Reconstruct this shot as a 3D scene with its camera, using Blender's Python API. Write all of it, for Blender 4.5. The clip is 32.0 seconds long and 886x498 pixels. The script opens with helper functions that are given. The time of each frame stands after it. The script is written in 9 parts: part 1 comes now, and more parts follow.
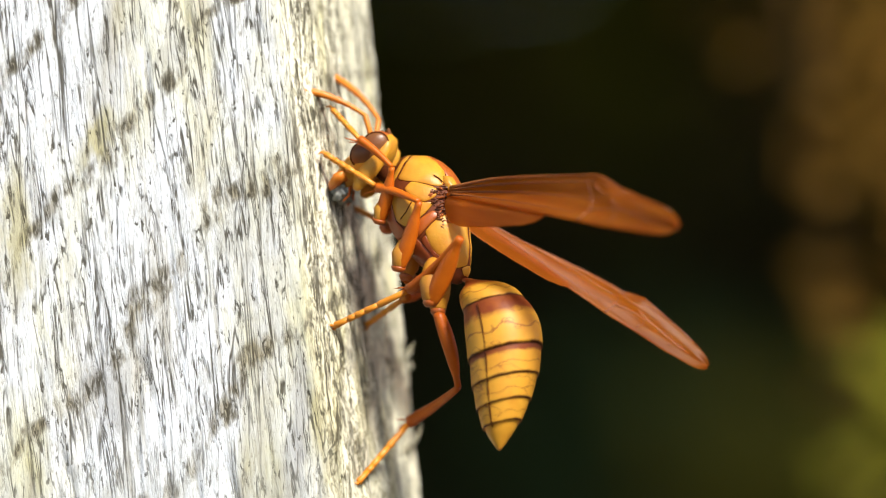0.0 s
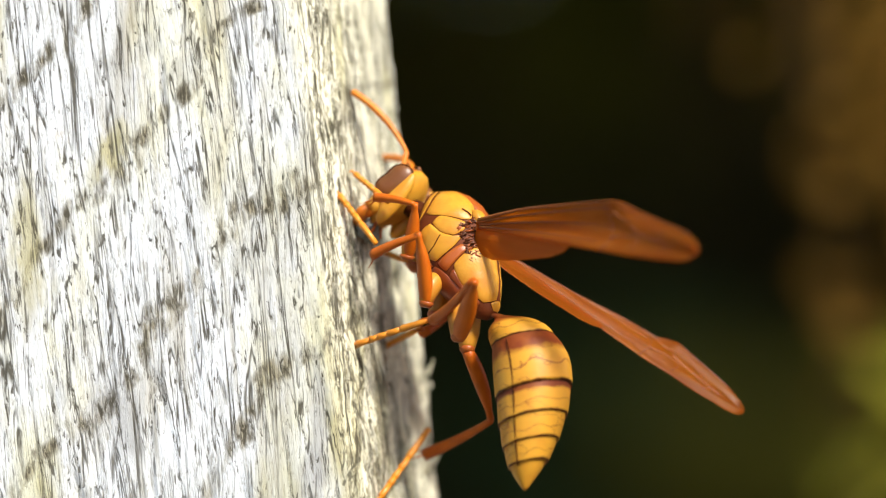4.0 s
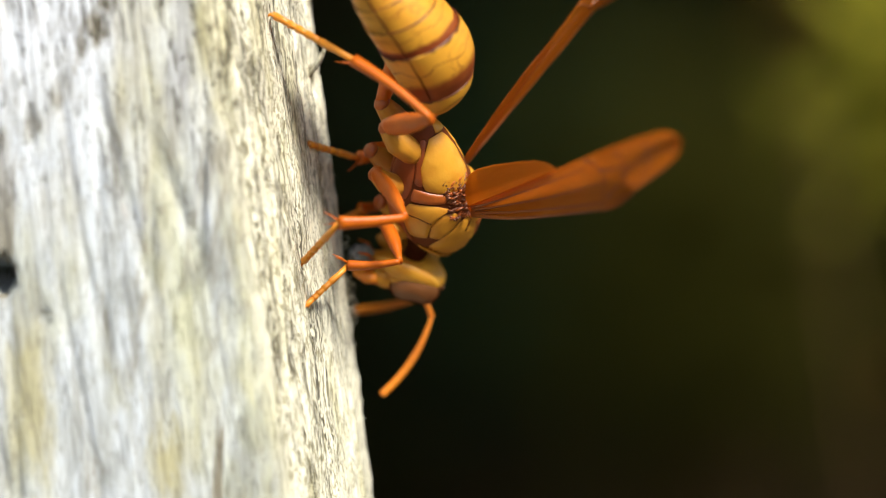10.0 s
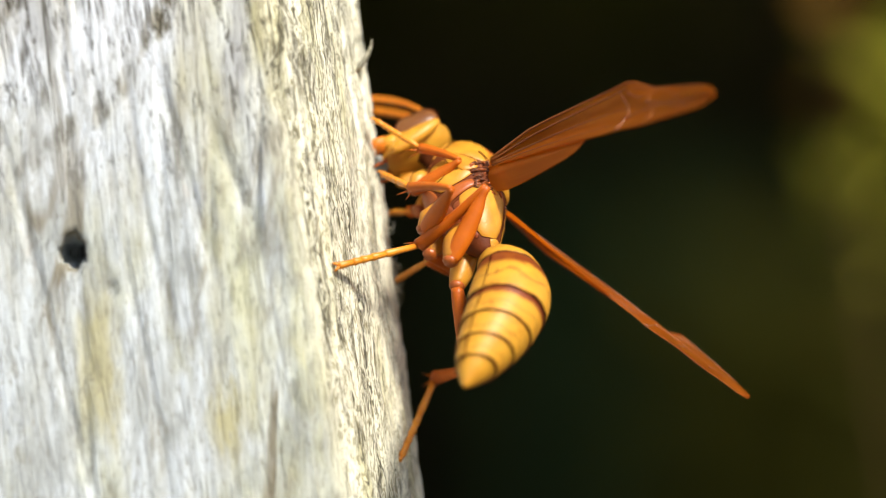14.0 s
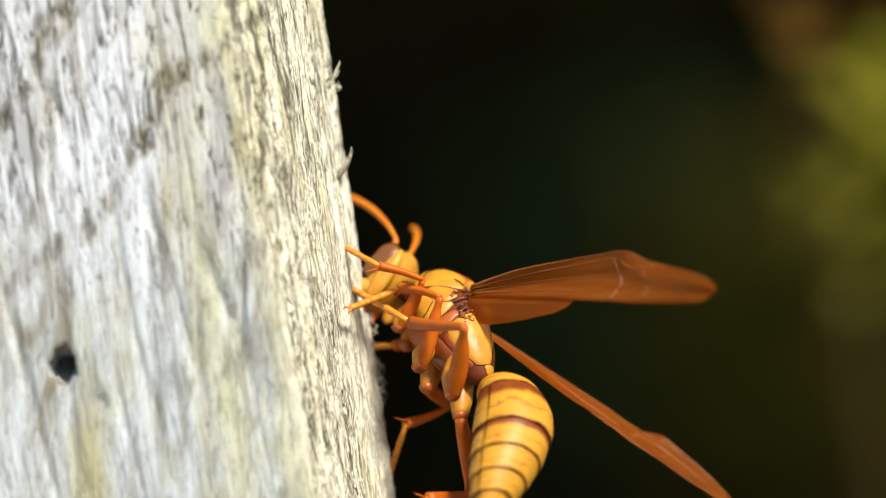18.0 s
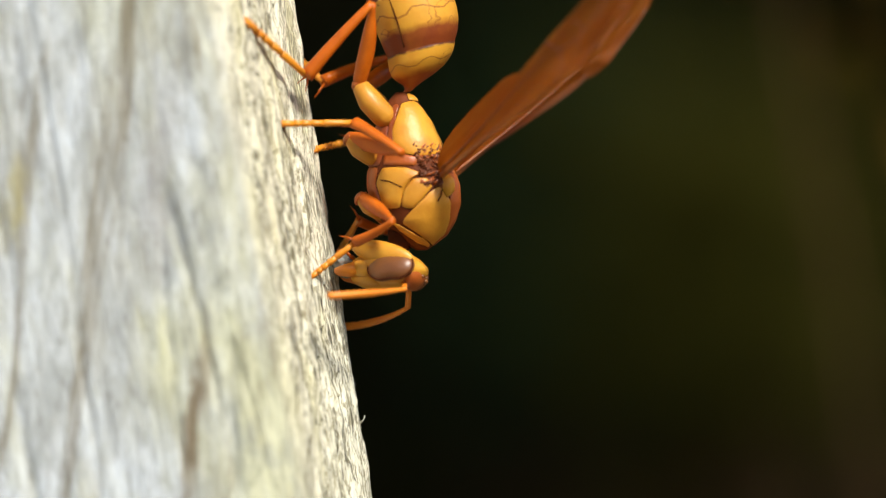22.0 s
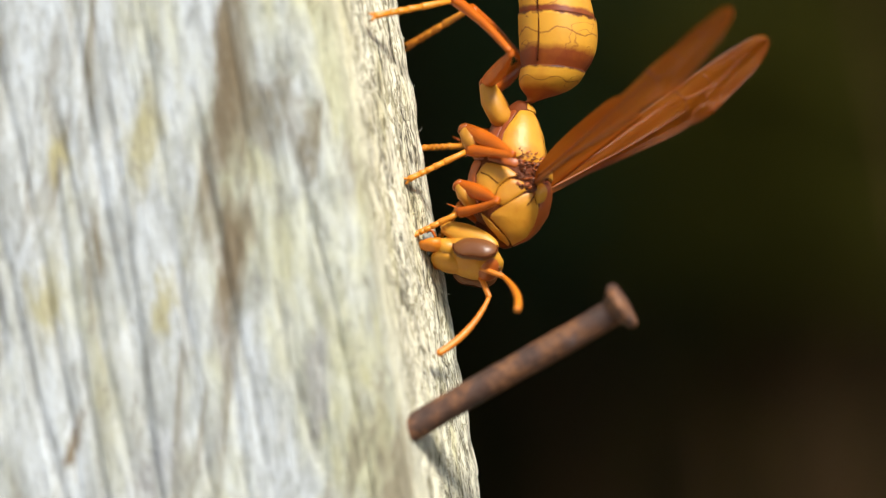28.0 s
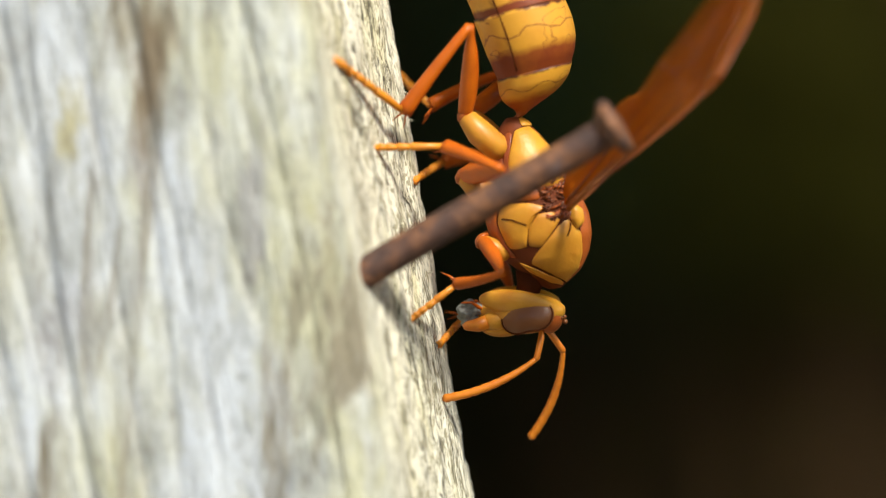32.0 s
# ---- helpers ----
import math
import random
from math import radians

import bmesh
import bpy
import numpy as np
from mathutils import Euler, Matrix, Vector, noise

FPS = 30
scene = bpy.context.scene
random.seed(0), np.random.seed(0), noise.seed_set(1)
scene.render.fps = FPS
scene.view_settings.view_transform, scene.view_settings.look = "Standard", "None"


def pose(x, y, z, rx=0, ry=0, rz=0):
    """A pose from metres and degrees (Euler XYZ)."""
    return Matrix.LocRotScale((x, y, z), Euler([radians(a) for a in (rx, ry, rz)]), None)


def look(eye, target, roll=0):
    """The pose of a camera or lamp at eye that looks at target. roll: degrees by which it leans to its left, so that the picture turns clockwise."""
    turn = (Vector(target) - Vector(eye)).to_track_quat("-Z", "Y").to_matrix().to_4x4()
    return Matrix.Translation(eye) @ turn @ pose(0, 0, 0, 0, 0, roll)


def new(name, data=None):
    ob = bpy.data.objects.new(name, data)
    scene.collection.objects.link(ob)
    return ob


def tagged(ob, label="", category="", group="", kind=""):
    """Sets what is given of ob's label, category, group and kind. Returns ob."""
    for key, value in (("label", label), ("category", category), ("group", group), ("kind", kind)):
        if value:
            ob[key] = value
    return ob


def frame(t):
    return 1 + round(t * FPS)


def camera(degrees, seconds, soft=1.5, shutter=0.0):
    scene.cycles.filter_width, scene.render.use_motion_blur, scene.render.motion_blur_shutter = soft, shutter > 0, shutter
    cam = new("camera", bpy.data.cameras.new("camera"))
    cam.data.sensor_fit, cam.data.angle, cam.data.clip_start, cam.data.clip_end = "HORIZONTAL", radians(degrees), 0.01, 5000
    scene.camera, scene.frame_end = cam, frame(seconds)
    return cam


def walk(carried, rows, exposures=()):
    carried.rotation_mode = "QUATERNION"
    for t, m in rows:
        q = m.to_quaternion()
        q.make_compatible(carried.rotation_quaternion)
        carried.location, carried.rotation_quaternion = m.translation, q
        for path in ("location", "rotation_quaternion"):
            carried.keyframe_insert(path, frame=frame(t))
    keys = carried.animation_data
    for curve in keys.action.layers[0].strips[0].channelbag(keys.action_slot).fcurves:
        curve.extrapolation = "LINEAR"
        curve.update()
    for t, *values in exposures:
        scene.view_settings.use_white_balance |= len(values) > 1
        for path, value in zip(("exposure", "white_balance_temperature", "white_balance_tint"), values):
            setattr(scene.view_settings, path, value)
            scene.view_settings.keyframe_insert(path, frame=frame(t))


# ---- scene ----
# ---- camera ----
def orbit(az, el, roll, x, z, d):
    """Camera pose: aims at (x, 0, z) in mm on the post's front plane from d mm, turned az and el degrees."""
    a, e = radians(az), radians(el)
    ahead = Vector((math.sin(a) * math.cos(e), math.cos(a) * math.cos(e), math.sin(e)))
    target = Vector((x, 0, z)) / 1000
    return look(target - ahead * d / 1000, target, roll)


cam = camera(9.3, 32.0, soft=1.15)
cam.data.dof.use_dof = True
cam.data.dof.aperture_fstop = 12.0
walk(cam, [
    (0.0, orbit(-0.16, 1.46, -6.06, 3.18, 948.46, 431.7)),
    (0.5, orbit(-0.20, 1.23, -6.10, 3.48, 948.66, 430.5)),
    (1.0, orbit(-0.14, 1.13, -6.13, 3.33, 948.48, 429.9)),
    (1.5, orbit(-0.11, 1.13, -6.13, 2.85, 948.15, 429.1)),
    (2.0, orbit(-0.04, 1.12, -6.14, 2.12, 948.06, 428.2)),
    (2.5, orbit(0.09, 1.20, -6.08, 1.62, 948.56, 428.8)),
    (3.0, orbit(0.31, 1.42, -5.92, 1.49, 949.38, 426.1)),
    (3.5, orbit(0.31, 1.29, -6.03, 1.55, 949.94, 420.2)),
    (5.5, orbit(0.33, 1.13, -5.96, 2.40, 950.07, 422.7)),
    (6.0, orbit(0.32, 1.08, -5.91, 3.64, 950.08, 414.4)),
    (6.5, orbit(0.52, 0.76, -6.30, 5.02, 948.70, 410.8)),
    (7.0, orbit(0.61, 0.62, -6.49, 6.09, 945.83, 415.0)),
    (7.5, orbit(0.58, 0.57, -6.23, 6.22, 942.90, 413.7)),
    (8.0, orbit(0.59, 0.53, -6.15, 6.12, 939.46, 409.8)),
    (8.5, orbit(0.66, 0.10, -6.25, 6.60, 934.59, 401.7)),
    (9.0, orbit(0.86, -0.97, -6.68, 6.79, 927.97, 383.5)),
    (9.5, orbit(0.43, -1.71, -7.10, 6.97, 921.14, 359.4)),
    (10.0, orbit(0.45, -1.90, -7.20, 6.09, 919.82, 367.4)),
    (10.5, orbit(0.39, -1.62, -7.29, 5.68, 921.55, 375.5)),
    (11.0, orbit(0.30, -0.97, -7.02, 5.03, 926.10, 375.8)),
    (11.5, orbit(0.05, -0.42, -7.11, 4.97, 929.98, 375.8)),
    (12.0, orbit(0.16, -0.50, -7.41, 4.62, 930.89, 374.4)),
    (12.5, orbit(-0.09, -1.11, -7.46, 4.19, 927.36, 378.7)),
    (13.0, orbit(-0.07, -1.03, -7.42, 3.89, 922.61, 385.7)),
    (13.5, orbit(-0.18, 0.29, -7.22, 4.02, 920.19, 392.4)),
    (14.0, orbit(-0.34, 0.66, -7.54, 3.20, 918.35, 397.7)),
    (14.5, orbit(-0.56, 1.09, -7.54, 1.27, 917.69, 404.5)),
    (16.5, orbit(-0.35, -0.66, -8.31, 4.99, 919.24, 418.1)),
    (17.0, orbit(-0.41, -0.64, -8.52, 5.61, 921.21, 413.8)),
    (17.5, orbit(-0.45, -0.56, -8.55, 5.66, 923.98, 410.0)),
    (18.0, orbit(-0.44, -0.76, -8.53, 5.77, 926.17, 407.2)),
    (18.5, orbit(-0.17, -0.80, -8.90, 6.38, 926.20, 401.4)),
    (19.0, orbit(0.08, -0.80, -8.49, 7.36, 923.86, 389.4)),
    (19.5, orbit(0.27, -1.06, -8.94, 8.40, 918.41, 385.8)),
    (20.0, orbit(0.26, -0.99, -8.89, 8.86, 911.15, 392.8)),
    (20.5, orbit(0.33, -0.83, -9.31, 8.80, 902.66, 392.4)),
    (21.0, orbit(0.41, -0.71, -9.46, 9.07, 892.55, 401.7)),
    (21.5, orbit(0.61, -0.54, -8.94, 7.32, 886.16, 379.1)),
    (22.0, orbit(0.27, -0.42, -8.98, 6.90, 880.96, 377.1)),
    (22.5, orbit(-0.03, -0.34, -9.20, 5.72, 876.78, 374.7)),
    (23.0, orbit(-0.30, -0.29, -9.64, 5.30, 869.43, 369.1)),
    (23.5, orbit(-0.26, -0.26, -9.99, 4.28, 859.72, 376.1)),
    (24.0, orbit(-0.21, -0.07, -10.45, 3.97, 851.10, 375.6)),
    (24.5, orbit(-0.14, -0.19, -10.60, 3.75, 844.29, 371.1)),
    (25.0, orbit(-0.03, -0.14, -10.50, 2.63, 840.06, 362.4)),
    (25.5, orbit(-0.04, -0.22, -10.46, 1.10, 840.52, 372.6)),
    (27.5, orbit(-0.35, -0.40, -9.64, -0.27, 839.95, 400.4)),
    (28.0, orbit(-0.41, -0.34, -9.75, -0.41, 841.07, 404.6)),
    (28.5, orbit(-0.55, -0.16, -9.78, -0.61, 842.63, 409.9)),
    (29.0, orbit(-0.59, -0.00, -9.95, -0.74, 843.45, 415.4)),
    (29.5, orbit(-0.61, 0.16, -9.72, -0.89, 844.12, 419.6)),
    (30.0, orbit(-0.46, 0.16, -9.72, -0.69, 844.76, 415.9)),
    (30.5, orbit(-0.20, 0.16, -9.78, -0.05, 845.13, 400.8)),
    (31.0, orbit(0.06, 0.03, -9.64, 0.62, 843.89, 375.5)),
    (31.5, orbit(0.14, -0.03, -9.53, 0.50, 839.95, 339.2)),
    (32.0, orbit(-0.50, -0.12, -9.73, 0.09, 828.85, 340.1)),
], exposures=[(0.0, 0.72), (9.0, 0.70), (14.0, 0.66), (20.0, 0.52), (32.0, 0.54)])

# ---- world and sun ----
SUN = Vector((0.46, -0.58, 0.67)).normalized()
sky_world = bpy.data.worlds.new("sky")
scene.world = sky_world
sky_world.use_nodes = True
wn = sky_world.node_tree
sky = wn.nodes.new("ShaderNodeTexSky")
sky.sky_type, sky.sun_disc = "NISHITA", False
sky.sun_elevation = math.asin(SUN.z)
sky.sun_rotation = math.atan2(SUN.x, SUN.y)
wn.links.new(sky.outputs[0], wn.nodes["Background"].inputs[0])
wn.nodes["Background"].inputs[1].default_value = 0.10
sun = new("sun", bpy.data.lights.new("sun", "SUN"))
sun.data.energy, sun.data.angle, sun.data.color = 4.2, radians(11), (1.0, 0.95, 0.85)
sun.matrix_world = look(SUN * 10, (0, 0, 0))


# ---- materials ----
def nodes_of(name):
    m = bpy.data.materials.new(name)
    m.use_nodes = True
    nt = m.node_tree
    return m, nt, nt.nodes["Principled BSDF"]


def node(nt, kind, **values):
    n = nt.nodes.new(kind)
    for key, v in values.items():
        n.inputs[key.replace("_", " ")].default_value = v
    return n


def mapped(nt, scale, coord="Object", turn=(0, 0, 0), lean=0.0):
    c = nt.nodes.new("ShaderNodeTexCoord")
    m = nt.nodes.new("ShaderNodeMapping")
    m.inputs["Scale"].default_value = scale
    m.inputs["Rotation"].default_value = turn
    if lean:  # tilted first, stretched afterwards
        m.vector_type = "TEXTURE"
        m.inputs["Scale"].default_value = [1 / v for v in scale]
        m.inputs["Rotation"].default_value = (0, radians(lean), 0)
    nt.links.new(c.outputs[coord], m.inputs["Vector"])
    return m.outputs[0]


def noise_of(nt, vec, scale, detail=4.0, rough=0.55, distort=0.0):
    n = node(nt, "ShaderNodeTexNoise", Scale=scale, Detail=detail, Roughness=rough, Distortion=distort)
    nt.links.new(vec, n.inputs["Vector"])
    return n.outputs["Fac"]


def ramp(nt, fac, stops, mode="LINEAR"):
    r = nt.nodes.new("ShaderNodeValToRGB")
    r.color_ramp.interpolation = mode
    els = r.color_ramp.elements
    while len(els) < len(stops):
        els.new(0.5)
    for e, (p, c) in zip(els, stops):
        e.position = p
        e.color = (*c, 1) if len(c) == 3 else c
    nt.links.new(fac, r.inputs["Fac"])
    return r.outputs["Color"]


def fall(nt, fac, lo, hi, top=1.0, low=0.0):
    """Straight slope from top at lo to low at hi, flat outside."""
    r = node(nt, "ShaderNodeMapRange", From_Min=lo, From_Max=hi, To_Min=top, To_Max=low)
    nt.links.new(fac, r.inputs["Value"])
    return r.outputs[0]


def grey(v):
    return (v, v, v)


def mix(nt, fac, a, b, mode="MIX"):
    m = nt.nodes.new("ShaderNodeMix")
    m.data_type, m.blend_type = "RGBA", mode
    for sock, v in ((m.inputs["Factor"], fac), (m.inputs[6], a), (m.inputs[7], b)):
        if isinstance(v, (int, float)):
            sock.default_value = v
        elif isinstance(v, tuple):
            sock.default_value = (*v, 1)
        else:
            nt.links.new(v, sock)
    return m.outputs[2]


def maths(nt, op, a, b=0.0, clamp=False):
    m = nt.nodes.new("ShaderNodeMath")
    m.operation, m.use_clamp = op, clamp
    for sock, v in zip(m.inputs, (a, b)):
        if isinstance(v, (int, float)):
            sock.default_value = v
        else:
            nt.links.new(v, sock)
    return m.outputs[0]


def bump(nt, bsdf, height, strength, distance):
    b = node(nt, "ShaderNodeBump", Strength=strength, Distance=distance)
    nt.links.new(height, b.inputs["Height"])
    nt.links.new(b.outputs[0], bsdf.inputs["Normal"])


# stains on the post's face: x, z, half width, half height in mm
STAINS = {
    "brown": ((-14.3, 854.7, 1.29, 7.8), (-16.2, 841.8, 1.12, 6.5), (-29.9, 831.6, 1.03, 1.9), (-12.0, 872.0, 0.94, 5.9)),
    "olive": ((-22.6, 913.5, 1.61, 5.5), (-13.9, 908.9, 1.69, 2.5), (-7.5, 938.5, 0.76, 7.2), (-30.3, 842.2, 0.95, 3.0), (-21.6, 840.5, 0.78, 2.2), (-21.2, 852.1, 1.47, 3.2), (-27.5, 851.9, 1.03, 1.9), (-22.0, 888.0, 0.94, 2.7), (-23.2, 960.1, 1.78, 2.2), (-30.1, 954.3, 1.15, 6.7)),
    "grey": ((-9.6, 936.8, 1.10, 9.7), (-5.4, 911.0, 0.76, 4.6), (-24.8, 941.0, 1.90, 3.2), (-24.6, 828.0, 1.72, 3.0), (-11.0, 832.7, 1.12, 4.3), (-11.6, 888.4, 1.25, 7.0)),
}


def weathered_wood():
    m, nt, b = nodes_of("weathered_wood")
    L = nt.links.new
    place = nt.nodes.new("ShaderNodeTexCoord")
    sep = nt.nodes.new("ShaderNodeSeparateXYZ")
    L(place.outputs["Object"], sep.inputs[0])

    def span(axis, lo, hi, a, c):
        r = nt.nodes.new("ShaderNodeMapRange")
        for k, v in zip(("From Min", "From Max", "To Min", "To Max"), (lo, hi, a, c)):
            r.inputs[k].default_value = v
        L(sep.outputs[axis], r.inputs["Value"])
        return r.outputs[0]

    def crack(scale, stretch, lo, hi, distort, turn=0.0):
        """Thin broken lines along the grain, 1 in the line."""
        n = noise_of(nt, mapped(nt, (1, 1, stretch), turn=(0, radians(turn), 0)), scale, 3, 0.55, distort)
        return fall(nt, maths(nt, "ABSOLUTE", maths(nt, "SUBTRACT", n, 0.5)), lo, hi)

    def part_of(scale, stretch, lo, hi):
        return ramp(nt, noise_of(nt, mapped(nt, (1, 1, stretch)), scale, 4, 0.6), [(lo, grey(0)), (hi, grey(1))])

    fine = noise_of(nt, mapped(nt, (1, 1, 0.22)), 5200, 5, 0.7, 0.3)
    pits = noise_of(nt, mapped(nt, (1, 1, 0.20)), 2600, 5, 0.68, 0.5)
    grain = noise_of(nt, mapped(nt, (1, 1, 0.05)), 700, 6, 0.62, 0.5)
    broad = noise_of(nt, mapped(nt, (1, 1, 0.22), lean=12), 170, 5, 0.6, 0.5)
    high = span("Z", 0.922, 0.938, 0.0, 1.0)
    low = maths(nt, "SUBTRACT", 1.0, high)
    col = ramp(nt, broad, [(0.25, (0.38, 0.35, 0.28)), (0.40, (0.59, 0.60, 0.60)), (0.54, (0.71, 0.74, 0.79)), (0.66, (0.63, 0.63, 0.61)), (0.78, (0.48, 0.44, 0.33))])
    col = mix(nt, maths(nt, "MULTIPLY", ramp(nt, grain, [(0.34, grey(0.6)), (0.46, grey(0))]), maths(nt, "ADD", maths(nt, "MULTIPLY", high, 0.6), 0.4)), col, (0.36, 0.33, 0.26))
    patch = noise_of(nt, mapped(nt, (1, 1, 0.36), lean=14), 310, 4, 0.6, 0.6)
    col = mix(nt, maths(nt, "MULTIPLY", ramp(nt, patch, [(0.36, grey(0.75)), (0.50, grey(0))]), low), col, (0.42, 0.43, 0.43))
    col = mix(nt, maths(nt, "MULTIPLY", ramp(nt, patch, [(0.54, grey(0)), (0.66, grey(0.8))]), low), col, (0.70, 0.73, 0.78))
    # yellow-green algae in patches and along the arris
    alg = maths(nt, "ADD", noise_of(nt, mapped(nt, (1, 1, 0.30)), 140, 5, 0.65), span("X", -0.018, -0.006, 0.0, 0.17))
    col = mix(nt, ramp(nt, alg, [(0.50, grey(0)), (0.70, grey(0.8))]), col, (0.92, 0.85, 0.50), "MULTIPLY")
    moss = part_of(210, 0.35, 0.60, 0.76)
    col = mix(nt, maths(nt, "MULTIPLY", moss, 0.6), col, (0.50, 0.46, 0.17))
    # slanting dark weather marks on the upper stretch
    slant = nt.nodes.new("ShaderNodeTexWave")
    slant.wave_type, slant.bands_direction = "BANDS", "X"
    for k, v in (("Scale", 30.0), ("Distortion", 4.0), ("Detail", 4.0), ("Detail Scale", 1.6), ("Detail Roughness", 0.65)):
        slant.inputs[k].default_value = v
    L(mapped(nt, (1, 0.0, 1), turn=(0, radians(-48), 0)), slant.inputs["Vector"])
    mark = maths(nt, "MULTIPLY", ramp(nt, slant.outputs["Fac"], [(0.92, grey(0)), (0.995, grey(1))]), maths(nt, "ADD", maths(nt, "MULTIPLY", high, 0.88), 0.12))
    mark = maths(nt, "MULTIPLY", mark, part_of(900, 0.35, 0.42, 0.58))
    col = mix(nt, maths(nt, "MULTIPLY", mark, 0.8), col, (0.24, 0.20, 0.11))
    # long grey-brown streaks and blots lower down
    streak = ramp(nt, noise_of(nt, mapped(nt, (1, 1, 0.14), lean=15), 160, 5, 0.65, 1.4), [(0.37, grey(0.9)), (0.46, grey(0))])
    col = mix(nt, maths(nt, "MULTIPLY", streak, low), col, (0.25, 0.21, 0.145))
    rust = part_of(230, 0.45, 0.66, 0.76)
    col = mix(nt, maths(nt, "MULTIPLY", rust, 0.55), col, (0.46, 0.31, 0.17))
    blot = ramp(nt, noise_of(nt, mapped(nt, (1, 1, 0.5), lean=14), 260, 4, 0.6, 0.3), [(0.36, grey(0.45)), (0.44, grey(0))])
    col = mix(nt, blot, col, (0.36, 0.36, 0.34))
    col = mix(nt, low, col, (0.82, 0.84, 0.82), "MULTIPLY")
    ragged = nt.nodes.new("ShaderNodeTexNoise")
    for k, v in (("Scale", 260.0), ("Detail", 5.0), ("Roughness", 0.7)):
        ragged.inputs[k].default_value = v
    L(mapped(nt, (1, 1, 0.3)), ragged.inputs["Vector"])

    def vec(op, a, c):
        n = nt.nodes.new("ShaderNodeVectorMath")
        n.operation = op
        for sock, v in zip(n.inputs, (a, c)):
            if isinstance(v, tuple):
                sock.default_value = v
            else:
                L(v, sock)
        return n
    wavy = vec("ADD", vec("MULTIPLY", vec("SUBTRACT", ragged.outputs["Color"], (0.5, 0.5, 0.5)).outputs[0], (0.0045, 0.0, 0.016)).outputs[0], place.outputs["Object"]).outputs[0]
    for kind, tint, power in (("olive", (0.40, 0.36, 0.18), 0.8), ("grey", (0.36, 0.36, 0.36), 0.75), ("brown", (0.19, 0.145, 0.09), 0.95)):
        area = 0.0
        for x, z, w, tall in STAINS[kind]:
            spot = nt.nodes.new("ShaderNodeMapping")
            spot.vector_type = "TEXTURE"
            spot.inputs["Location"].default_value = (x / 1000, 0.0, z / 1000)
            spot.inputs["Rotation"].default_value = (0.0, radians(16 if z < 900 else 6), 0.0)
            L(wavy, spot.inputs["Vector"])
            off = vec("MULTIPLY", spot.outputs[0], (750 / w, 0.0, 850 / tall)).outputs[0]
            r = ramp(nt, vec("LENGTH", off, (0.0, 0.0, 0.0)).outputs["Value"], [(0.35, grey(1)), (1.0, grey(0))])
            area = maths(nt, "MAXIMUM", area, r)
        col = mix(nt, maths(nt, "MULTIPLY", area, power), col, tint)
    # the arris is frayed: dark checks between pale fibres; the side behind it is painted paler, partly in place of
    # sunlight
    edge = maths(nt, "SUBTRACT", sep.outputs["X"], span("Z", 0.870, 0.942, -0.0030, -0.0055))
    worn = fall(nt, maths(nt, "ABSOLUTE", maths(nt, "ADD", edge, maths(nt, "MULTIPLY", maths(nt, "SUBTRACT", broad, 0.5), 0.003))), 0.0016, 0.0027)
    pale = fall(nt, edge, -0.0030, -0.0014, 0.0, 0.9)
    worn = maths(nt, "MAXIMUM", worn, maths(nt, "MULTIPLY", pale, 0.75))
    col = mix(nt, pale, col, (0.85, 0.81, 0.64))
    col = mix(nt, maths(nt, "MULTIPLY", part_of(420, 0.25, 0.5, 0.66), maths(nt, "MULTIPLY", pale, 0.6)), col, (0.62, 0.57, 0.28))
    # open cracks: long ones, short fine ones, pits, and the dense checks of the arris
    face = maths(nt, "ADD", maths(nt, "MULTIPLY", high, 0.6), 0.4)
    long = maths(nt, "MULTIPLY", crack(620, 0.055, 0.006, 0.020, 0.8), part_of(480, 0.14, 0.42, 0.54))
    short = maths(nt, "MULTIPLY", crack(1350, 0.085, 0.012, 0.036, 0.9), part_of(900, 0.18, 0.43, 0.55))
    pit = maths(nt, "MULTIPLY", ramp(nt, pits, [(0.365, grey(1)), (0.405, grey(0))]), face)
    speck = maths(nt, "MULTIPLY", ramp(nt, pits, [(0.48, grey(1)), (0.54, grey(0))]), mark)
    check = maths(nt, "MULTIPLY", crack(1700, 0.12, 0.018, 0.042, 1.2), part_of(900, 0.18, 0.46, 0.54))
    grit = noise_of(nt, mapped(nt, (1, 1, 0.34)), 4300, 4, 0.65, 0.4)
    side_pit = maths(nt, "MAXIMUM", ramp(nt, pits, [(0.415, grey(1)), (0.445, grey(0))]), ramp(nt, grit, [(0.435, grey(1)), (0.465, grey(0))]))
    col = mix(nt, maths(nt, "MULTIPLY", side_pit, maths(nt, "MULTIPLY", worn, 0.85)), col, (0.25, 0.22, 0.12))
    side_pit = ramp(nt, pits, [(0.33, grey(1)), (0.37, grey(0))])
    frayed = maths(nt, "MULTIPLY", maths(nt, "MAXIMUM", check, side_pit), worn)
    gap = maths(nt, "MAXIMUM", maths(nt, "MULTIPLY", maths(nt, "MAXIMUM", long, short), face), maths(nt, "MAXIMUM", pit, speck))
    gap = maths(nt, "MAXIMUM", gap, frayed)
    col = mix(nt, maths(nt, "MULTIPLY", gap, 0.93), col, (0.055, 0.048, 0.032))
    col = mix(nt, ramp(nt, fine, [(0.37, grey(0.6)), (0.44, grey(0))]), col, (0.24, 0.22, 0.17))
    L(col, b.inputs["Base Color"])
    b.inputs["Roughness"].default_value = 0.88
    b.inputs["Specular IOR Level"].default_value = 0.25
    height = maths(nt, "ADD", maths(nt, "MULTIPLY", fine, 0.35), maths(nt, "ADD", grain, maths(nt, "MULTIPLY", pits, 0.6)))
